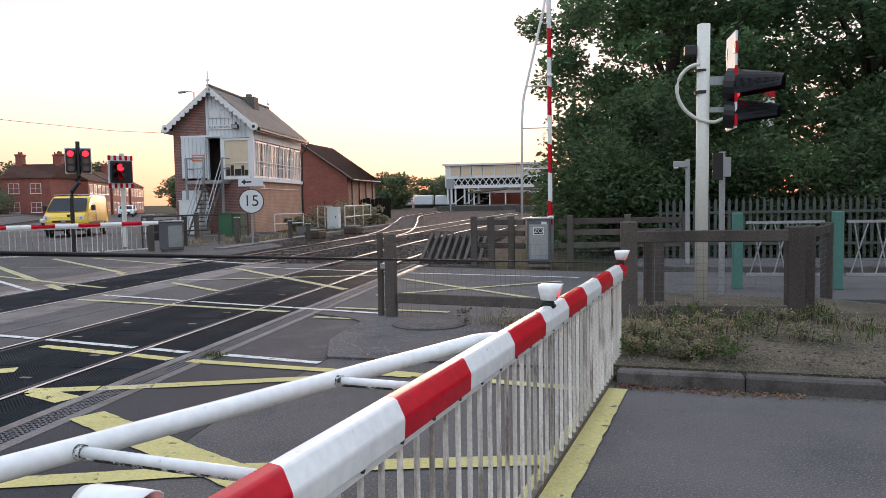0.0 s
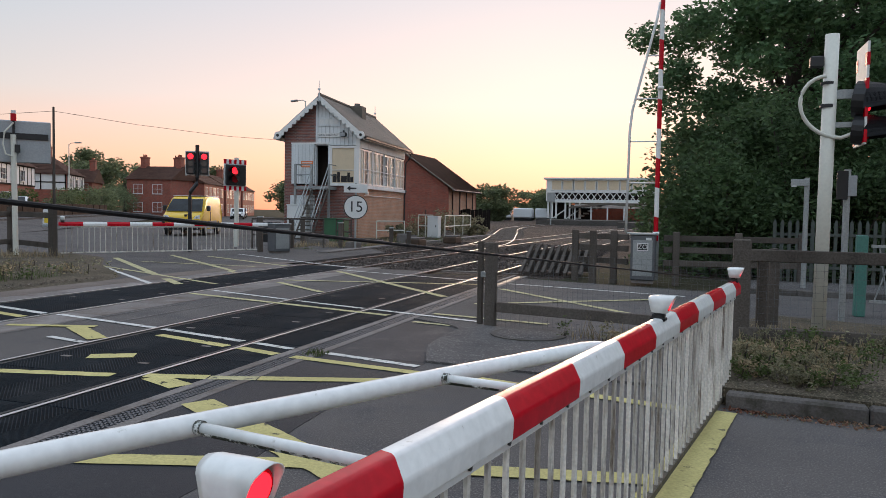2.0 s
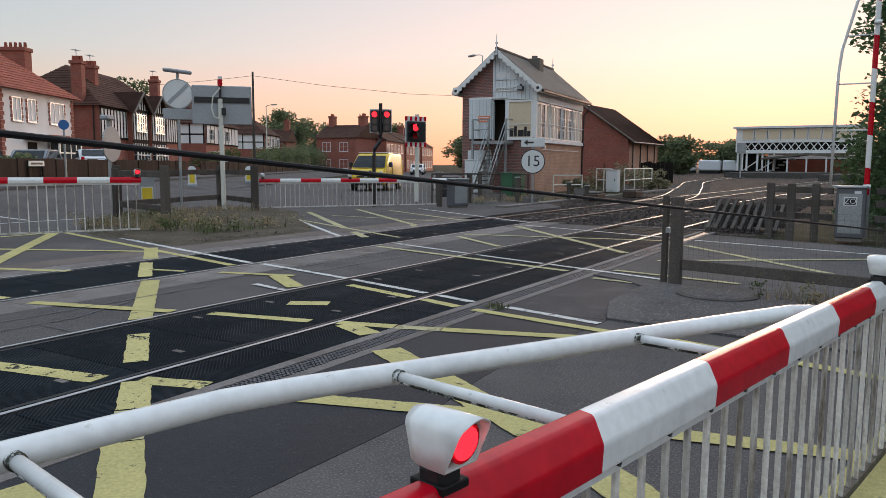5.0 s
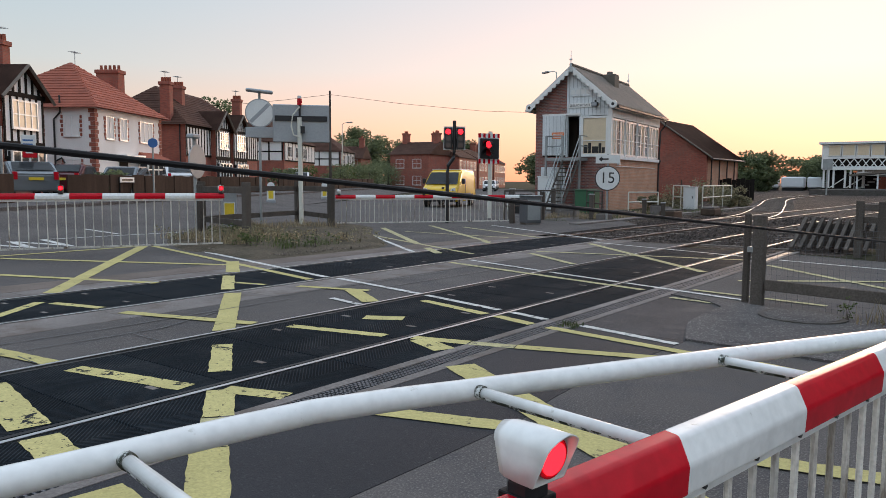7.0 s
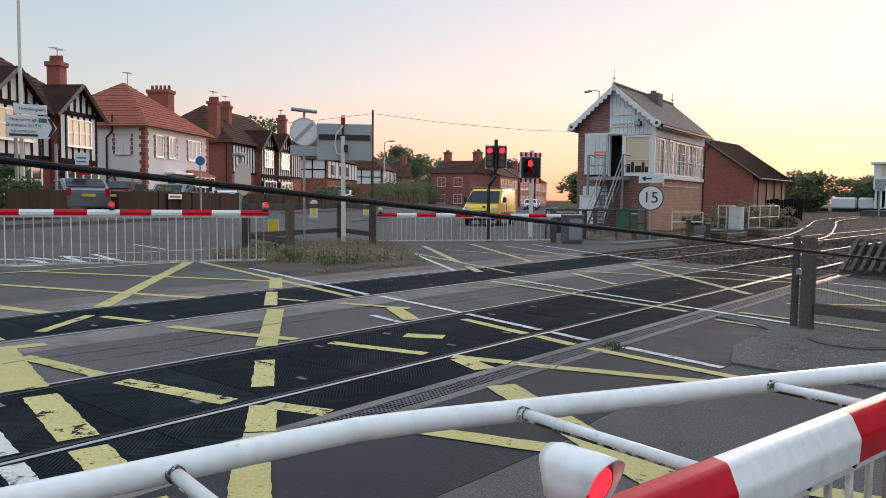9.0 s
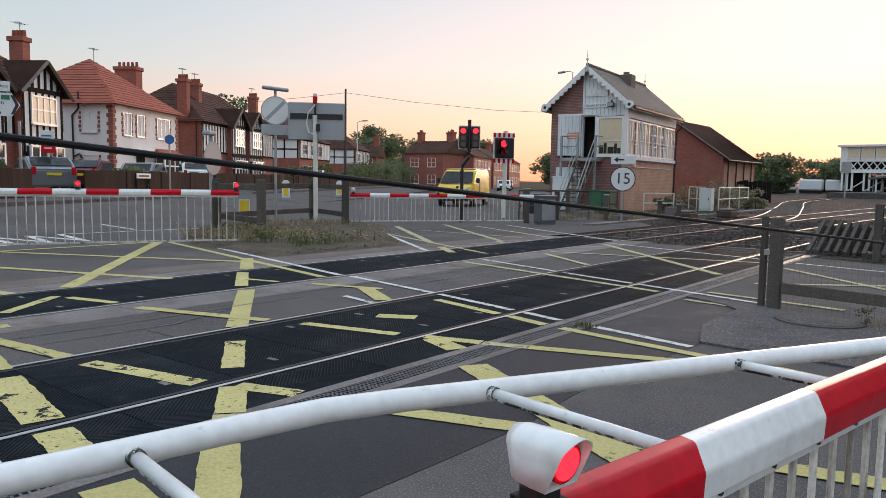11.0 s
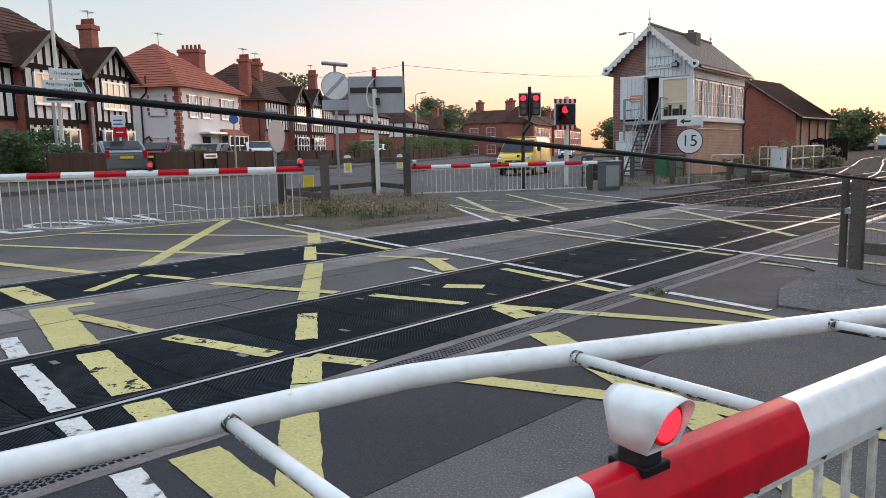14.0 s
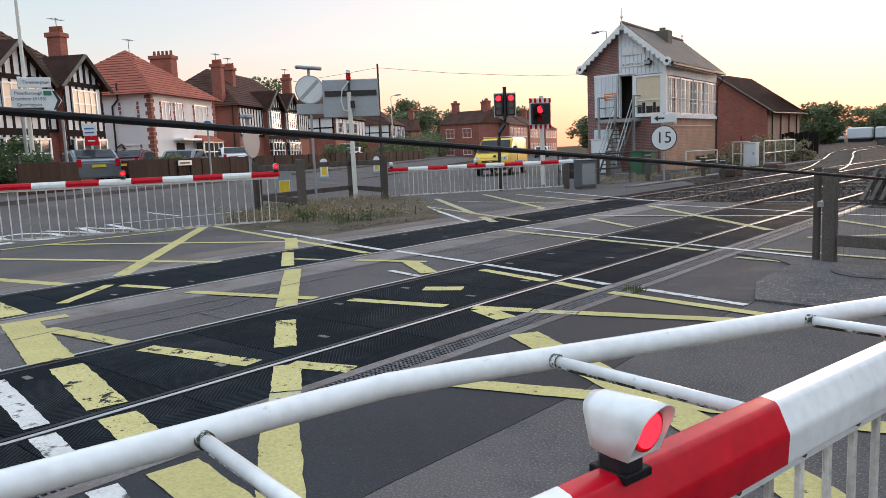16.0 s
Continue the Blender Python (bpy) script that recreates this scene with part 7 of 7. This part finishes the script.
def leaves(centres, spread, n, size, flat=0.7):
    """Many small folded leaves scattered round the centres."""
    c = np.asarray(centres)[rng.integers(0, len(centres), n)]
    g = rng.normal(size=(n, 3))
    g /= np.linalg.norm(g, axis=1, keepdims=True)
    p = c + g * (rng.random((n, 1)) ** 0.45) * np.array([spread, spread, spread * flat])
    a = rng.normal(size=(n, 3))
    a[:, 2] *= 0.5
    a /= np.linalg.norm(a, axis=1, keepdims=True)
    b = np.cross(a, rng.normal(size=(n, 3)))
    b /= np.linalg.norm(b, axis=1, keepdims=True)
    s = size * (0.6 + 0.8 * rng.random((n, 1)))
    v = np.stack([p - a * s, p + b * s * 0.45, p + a * s, p - b * s * 0.45], 1).reshape(-1, 3)
    return v


def leaf_mesh(name, v, mat, parent, label=""):
    n = len(v) // 4
    me = bpy.data.meshes.new(name)
    me.from_pydata(v.tolist(), [], np.arange(n * 4).reshape(n, 4).tolist())
    me.materials.append(mat)
    ob = new(name, me)
    ob.parent = parent
    if label:
        ob["label"] = label
    ob["kind"] = "stuff"
    return ob


def tree(x, y, h, r, n, size, label, mat=LEAF, low=0.25, clumps=70, spread=0.9, name="tree"):
    t = thing(name, pose(x, y, 0), label, "tree", "trees")
    bm = bmesh.new()
    rod(bm, (0, 0, -0.1), (0.1, 0, h * 0.55), 0.035 * h, 10, 0.015 * h)
    cs = []
    for k in range(clumps):
        u = rng.random()
        th = rng.random() * 2 * math.pi
        z = h * (low + (1 - low) * u)
        prof = math.sin(math.pi * min(1, (0.12 + 0.88 * (1 - u)) ** 0.8)) ** 0.6
        rr = r * prof * (0.35 + 0.65 * math.sqrt(rng.random())) * (0.85 + 0.3 * math.sin(th * 3 + h))
        cs.append((rr * math.cos(th), rr * math.sin(th), z))
    for c in cs[: min(26, clumps)]:
        b = (0.1 * rng.random(), 0.1 * rng.random(), h * 0.2 + 0.4 * max(0.0, c[2] - h * 0.2))
        rod(bm, b, c, 0.01 * h, 5, 0.004 * h)
    part("trunk", bm, BARK, t)
    leaf_mesh("crown", leaves(cs, spread, n, size), mat, t)
    return t


tree(7.0, 25.5, 12.0, 4.3, 68000, 0.092, "tall broad leafy tree with dense dark green crown", clumps=190, spread=0.8, low=0.08)
tree(13.0, 26.0, 13.0, 4.8, 50000, 0.096, "tall broad leafy tree with dense dark green crown", clumps=190, spread=0.85, low=0.08)
tree(19.0, 25.0, 8.5, 4.6, 16000, 0.10, "broad leafy tree behind the palisade fence", clumps=120, spread=1.0, low=0.12)
tree(25.0, 24.0, 9.0, 4.2, 9000, 0.16, "broad leafy tree behind the palisade fence", clumps=70, spread=1.1, low=0.1)
tree(10.0, 33.0, 11.0, 5.0, 7000, 0.2, "tall broad leafy tree behind the others", clumps=110, spread=1.4, low=0.1)
for i in range(9):
    x = 5.2 + i * 2.2
    hh = 3.2 + 0.9 * math.sin(i * 1.7) + (0.6 if i > 2 else 0)
    b = thing("ivy_bush", pose(x, 20.3 + 0.4 * math.sin(i * 2.3), 0), "dense dark ivy covered bush behind the fence", "bush", "bushes")
    cs = [(1.5 * (rng.random() * 2 - 1), 1.0 * (rng.random() * 2 - 1), hh * rng.random()) for k in range(44)]
    bm = bmesh.new()
    for c in cs[:10]:
        rod(bm, (0.3 * c[0], 0.3 * c[1], -0.05), c, 0.04, 5, 0.015)
    part("stem", bm, BARK, b)
    leaf_mesh("leaves", leaves(cs, 0.75, 9500, 0.068), LEAF_B, b)
for i in range(12):
    b = thing("hedge_bush", pose(4.8 + i * 1.9, 23.0, 0), "dense dark undergrowth below the trees", "bush", "bushes")
    cs = [(1.3 * (rng.random() * 2 - 1), 0.8 * (rng.random() * 2 - 1), 4.2 * rng.random()) for k in range(40)]
    part("stem", rod(bmesh.new(), (0, 0, -0.05), (0.1, 0, 3.0), 0.06, 6), BARK, b)
    leaf_mesh("leaves", leaves(cs, 0.85, 6000, 0.10), LEAF_B, b)
b = thing("bush", pose(3.5, 24.0, 0), "dark spreading bush on the bank beside the platform", "bush", "bushes")
cs = [(0.7 * (rng.random() * 2 - 1), 0.9 * (rng.random() * 2 - 1), 1.9 * rng.random() ** 1.3) for k in range(22)]
part("stem", rod(bmesh.new(), (0, 0, -0.05), (0.1, 0, 1.4), 0.05, 6), BARK, b)
leaf_mesh("leaves", leaves(cs, 0.42, 3400, 0.06), LEAF_B, b)
b = thing("bush", pose(4.6, 21.0, 0), "low dark bush beside the barrier machine", "bush", "bushes")
cs = [(1.2 * (rng.random() * 2 - 1), 1.5 * (rng.random() * 2 - 1), 2.3 * rng.random()) for k in range(24)]
part("stem", rod(bmesh.new(), (0, 0, -0.05), (0.1, 0, 1.2), 0.05, 6), BARK, b)
leaf_mesh("leaves", leaves(cs, 0.6, 5000, 0.075), LEAF_B, b)
for x, y, h, r in ((-29, 132, 5.8, 4), (-20, 152, 5.4, 5), (-36, 142, 5.6, 5), (-44, 160, 6, 5), (-52, 170, 5.5, 5), (-14, 165, 5.2, 5), (-30, 175, 6.2, 6), (-60, 160, 5.5, 5), (-24, 160, 5.8, 4), (-8, 170, 5.0, 5)):
    tree(x, y, h, r, 6500, 0.30, "distant rounded green tree beyond the siding", LEAF_FAR_HAZE, 0.1, 40, 1.7)
for x, y, h, r in ((-103, 112, 11, 6), (-97, 117, 9.5, 6), (-88, 128, 9.5, 5), (-58, 112, 5.2, 4), (-54, 118, 5.6, 4), (-50, 112, 4.6, 4), (-88, 64, 12, 6), (-92, 104, 8.5, 5), (-60.0, 130.3, 5.2, 4), (-64.1, 140.2, 5.4, 4)):
    tree(x, y, h, r, 6500, 0.30, "distant rounded tree behind the houses", LEAF_FAR_HAZE, 0.2, 40, 1.7)
for t0, off, s in ((-11.8, -7.2, 0.8), (37, -6.5, 1.9), (46, -6.5, 2.2), (54, -6.5, 2.0), (58, -6, 2.4), (62, -6, 2.2), (67, -7, 2.6), (72, -6, 2.4), (16, -6.5, 1.2), (20, -6.0, 1.0), (29, -5, 1.6), (33, -6.5, 1.3), (42, -6, 1.8), (50, -6, 1.6)):
    m = ROW @ Matrix.Translation((t0, off, 0))
    b = thing("bush", m, "rounded green garden bush before a house", "bush", "garden bushes")
    cs = [(s * (rng.random() - 0.5) * 1.8, s * (rng.random() - 0.5), s * 0.2 + s * rng.random()) for k in range(16)]
    part("stem", rod(bmesh.new(), (0, 0, -0.1), (0, 0, s), 0.04, 6), BARK, b)
    leaf_mesh("leaves", leaves(cs, 0.45 * s, 1600, 0.11), WEED if t0 in (29, 42) else LEAF_FAR_HAZE, b)
b = thing("bush", pose(-25.6, 10.0, 0.3), "large dark laurel bush beside the footway", "bush", "garden bushes")
cs = [(3.6 * (rng.random() - 0.5), 4.2 * (rng.random() - 0.5), 1.9 * rng.random()) for k in range(46)]
part("stem", rod(bmesh.new(), (0, 0, -0.1), (0, 0, 1.4), 0.06, 6), BARK, b)
leaf_mesh("leaves", leaves(cs, 0.6, 26000, 0.07), LEAF_B, b)
for x, y, s in ((-9.6, 43.5, 1.1), (-10.4, 42.3, 1.5), (-9.8, 48, 0.9), (-10.8, 53, 1.1), (-9.6, 36.0, 0.6), (-8.0, 45, 0.6)):
    b = thing("bush", pose(x, y, 0), "scruffy grey green trackside bush", "bush", "trackside bushes")
    cs = [(s * (rng.random() - 0.5) * 1.6, s * (rng.random() - 0.5) * 1.6, s * rng.random()) for k in range(14)]
    part("stem", rod(bmesh.new(), (0, 0, -0.1), (0, 0, s), 0.03, 6), BARK, b)
    leaf_mesh("leaves", leaves(cs, 0.4 * s, 1300, 0.075), SCRUB, b)


def grass(poly_fn, n, h, mat, name, label, z=0.12):
    """Thin upright blades over a patch."""
    v = []
    for k in range(n):
        x, y = poly_fn()
        a = rng.random() * 2 * math.pi
        hh = h * (0.3 + 0.9 * rng.random() ** 1.5)
        lean = 0.9 * hh
        w = 0.004 + 0.004 * rng.random()
        dx, dy = math.cos(a), math.sin(a)
        tx, ty = x + dx * lean * rng.random(), y + dy * lean * rng.random()
        v += [(x - dy * w, y + dx * w, z - 0.02), (x + dy * w, y - dx * w, z - 0.02), (tx + dy * w * 0.3, ty - dx * w * 0.3, z + hh), (tx - dy * w * 0.3, ty + dx * w * 0.3, z + hh)]
    ob = leaf_mesh(name, np.array(v), mat, None, label)
    return tagged(ob, label, "grass", kind="stuff")


def patch(x0, x1, y0, y1, clump=14):
    cc = [(x0 + (x1 - x0) * rng.random(), y0 + (y1 - y0) * rng.random()) for k in range(clump)]

    def pick():
        c = cc[rng.integers(0, len(cc))]
        while True:
            x, y = c[0] + 0.22 * rng.normal(), c[1] + 0.16 * rng.normal()
            if x0 <= x <= x1 and y0 <= y <= y1:
                return x, y
    return pick


grass(patch(4.6, 7.0, 8.2, 9.6, 22), 600, 0.13, DRY, "dry_grass", "dry straw grass and weeds on the verge", 0.13)
grass(patch(4.6, 5.4, 7.4, 8.6, 10), 260, 0.11, DRY, "dry_grass", "dry straw grass at the verge corner", 0.13)
grass(patch(4.7, 7.0, 7.7, 9.2, 12), 700, 0.09, WEED, "green_weeds", "low green weeds on the verge", 0.13)
for i in range(26):
    x, y = 4.75 + 2.2 * rng.random(), 7.75 + 1.5 * rng.random()
    w = thing("verge_weed", pose(x, y, 0.12), "small scrubby brown green weed on the verge", "weed", "verge weeds")
    cs = [(0.10 * rng.normal(), 0.10 * rng.normal(), 0.03 + 0.12 * rng.random()) for k in range(7)]
    part("stem", rod(bmesh.new(), (0, 0, -0.02), (0.02, 0, 0.12), 0.006, 5), BARK, w)
    leaf_mesh("leaves", leaves(cs, 0.07, 130, 0.018), SCRUB if i % 3 else WEED, w)
for i in range(30):
    x, y = 4.62 + 0.9 * rng.random() ** 1.5, 6.8 + 1.4 * rng.random()
    w = thing("verge_weed", pose(x, y, 0.12), "bushy green and brown weed at the verge corner", "weed", "verge weeds")
    hh = 0.07 + 0.15 * rng.random()
    cs = [(0.09 * rng.normal(), 0.09 * rng.normal(), 0.02 + hh * rng.random()) for k in range(9)]
    part("stem", rod(bmesh.new(), (0, 0, -0.02), (0.03, 0.01, hh), 0.006, 5), BARK, w)
    leaf_mesh("leaves", leaves(cs, 0.06, 260, 0.016), (SCRUB, WEED, DRY)[i % 3], w)
v = leaves([(4.55 + 0.03 * k, 6.45 - 0.004 * k + 0.03 * math.sin(k), 0.012) for k in range(40)], 0.11, 420, 0.016, 0.06)
lit = leaf_mesh("dead_leaves", v, LITTER, None, "dead red brown leaves lying along the kerb")
tagged(lit, "dead red brown leaves lying along the kerb", "leaf litter", kind="stuff")
v = leaves([(4.7 + 0.07 * k, 6.38 - 0.0075 * k, 0.01) for k in range(60)], 0.07, 380, 0.011, 0.06)
lit = leaf_mesh("kerb_grit", v, SCRUB, None, "grit and leaf scraps along the kerb")
tagged(lit, "grit and leaf scraps along the kerb", "grit", kind="stuff")
grass(patch(7.0, 9.3, 7.0, 8.6, 24), 800, 0.13, DRY, "dry_grass", "dry straw grass on the verge", 0.13)
grass(patch(-10.8, -8.0, 10.1, 12.0, 30), 1000, 0.17, DRY, "dry_grass", "dry straw grass on the traffic island", 0.1)
grass(patch(-9.0, -6.6, 10.0, 11.6, 16), 350, 0.16, WEED, "green_weeds", "green weeds on the traffic island", 0.1)
grass(patch(-12.3, -10.3, 12.3, 15.6, 22), 800, 0.22, DRY, "dry_grass", "dry straw grass on the traffic island", 0.1)
for x, y, hh in ((3.41, 8.58, 0.26), (2.95, 9.02, 0.24), (3.52, 8.62, 0.16)):
    w = thing("apron_weed", pose(x, y, 0.02), "tall dry green weed beside the low rail", "weed", "apron weeds")
    cs = [(0.05 * rng.normal(), 0.05 * rng.normal(), hh * rng.random()) for k in range(12)]
    bm = bmesh.new()
    for k in range(5):
        rod(bm, (0, 0, -0.02), cs[k], 0.003, 5, 0.0015)
    part("stem", bm, BARK, w)
    leaf_mesh("leaves", leaves(cs, 0.035, 170, 0.013), (WEED, DRY, SCRUB)[int(hh * 100) % 3], w)
grass(patch(3.0, 4.2, 8.85, 9.2, 5), 60, 0.2, DRY, "dry_weeds", "thin dry weeds along the low rail", 0.03)
for i in range(26):
    x, y = -10.4 + 3.9 * rng.random(), 9.9 + 2.6 * rng.random()
    w = thing("island_weed", pose(x, y, 0.06), "scrubby green weed tuft on the traffic island", "weed", "island weeds")
    cs = [(0.2 * rng.normal(), 0.2 * rng.normal(), 0.05 + 0.2 * rng.random()) for k in range(7)]
    part("stem", rod(bmesh.new(), (0, 0, -0.02), (0.02, 0, 0.2), 0.008, 5), BARK, w)
    leaf_mesh("leaves", leaves(cs, 0.13, 120, 0.026), (SCRUB, DRY, SCRUB, WEED)[i % 4], w)
grass(patch(0.78, 0.98, 7.05, 7.25, 2), 150, 0.045, WEED, "green_weeds", "small green weed in the drain", 0.0)
grass(patch(-9.8, -6.9, 24, 33, 30), 3500, 0.25, DRY, "dry_grass", "dry grass on the cess beside the signal box", -0.05)
grass(patch(-9.8, -6.9, 24, 40, 30), 2500, 0.2, WEED, "green_weeds", "green weeds beside the signal box", -0.05)


def stones(n, spot, size, mat, name, label):
    """Loose rough stones lying over a patch."""
    v, f = [], []
    for k in range(n):
        x, y, z = spot()
        r = size * (0.5 + rng.random())
        a = rng.random() * 6.3
        i = len(v)
        for q in range(4):
            w = r * (0.7 + 0.6 * rng.random())
            v.append((x + w * math.cos(a + q * 1.57), y + w * math.sin(a + q * 1.57), z + 0.3 * r * rng.random()))
        v.append((x + 0.3 * r * rng.normal(), y + 0.3 * r * rng.normal(), z + r * 0.9))
        f += [(i + q, i + (q + 1) % 4, i + 4) for q in range(4)]
    me = bpy.data.meshes.new(name)
    me.from_pydata(v, [], f)
    me.materials.append(mat)
    return tagged(new(name, me), label, "stones", kind="stuff")


CHIP = leaf_material("ballast_chip", (0.13, 0.10, 0.085), (0.07, 0.055, 0.048))
CHIP_PALE = leaf_material("gravel_chip", (0.24, 0.20, 0.165), (0.13, 0.105, 0.085))
stones(9000, lambda: (-6.2 + 7.6 * rng.random(), 18.1 + 17 * rng.random() ** 1.4, -0.062), 0.05, CHIP, "ballast_stones", "loose brown ballast stones between the rails")
stones(3500, lambda: (-10.0 + 3.4 * rng.random(), 22.0 + 20 * rng.random(), -0.06), 0.06, CHIP_PALE, "cess_stones", "pale loose stones on the cess by the signal box")
stones(1500, lambda: (-9.4 + 3.3 * rng.random(), 9.6 + 2.6 * rng.random(), 0.035), 0.022, CHIP_PALE, "island_gravel", "loose gravel on the earth of the traffic island")
stones(900, lambda: (4.6 + 4.4 * rng.random(), 6.75 + 1.0 * rng.random() ** 1.5, 0.128), 0.012, CHIP_PALE, "verge_gravel", "small loose stones on the bare verge earth")
stones(260, lambda: (2.0 + 4.5 * rng.random(), -0.5 + 6.8 * rng.random(), 0.0), 0.0045, CHIP_PALE, "road_grit", "tiny pale chips scattered over the asphalt")
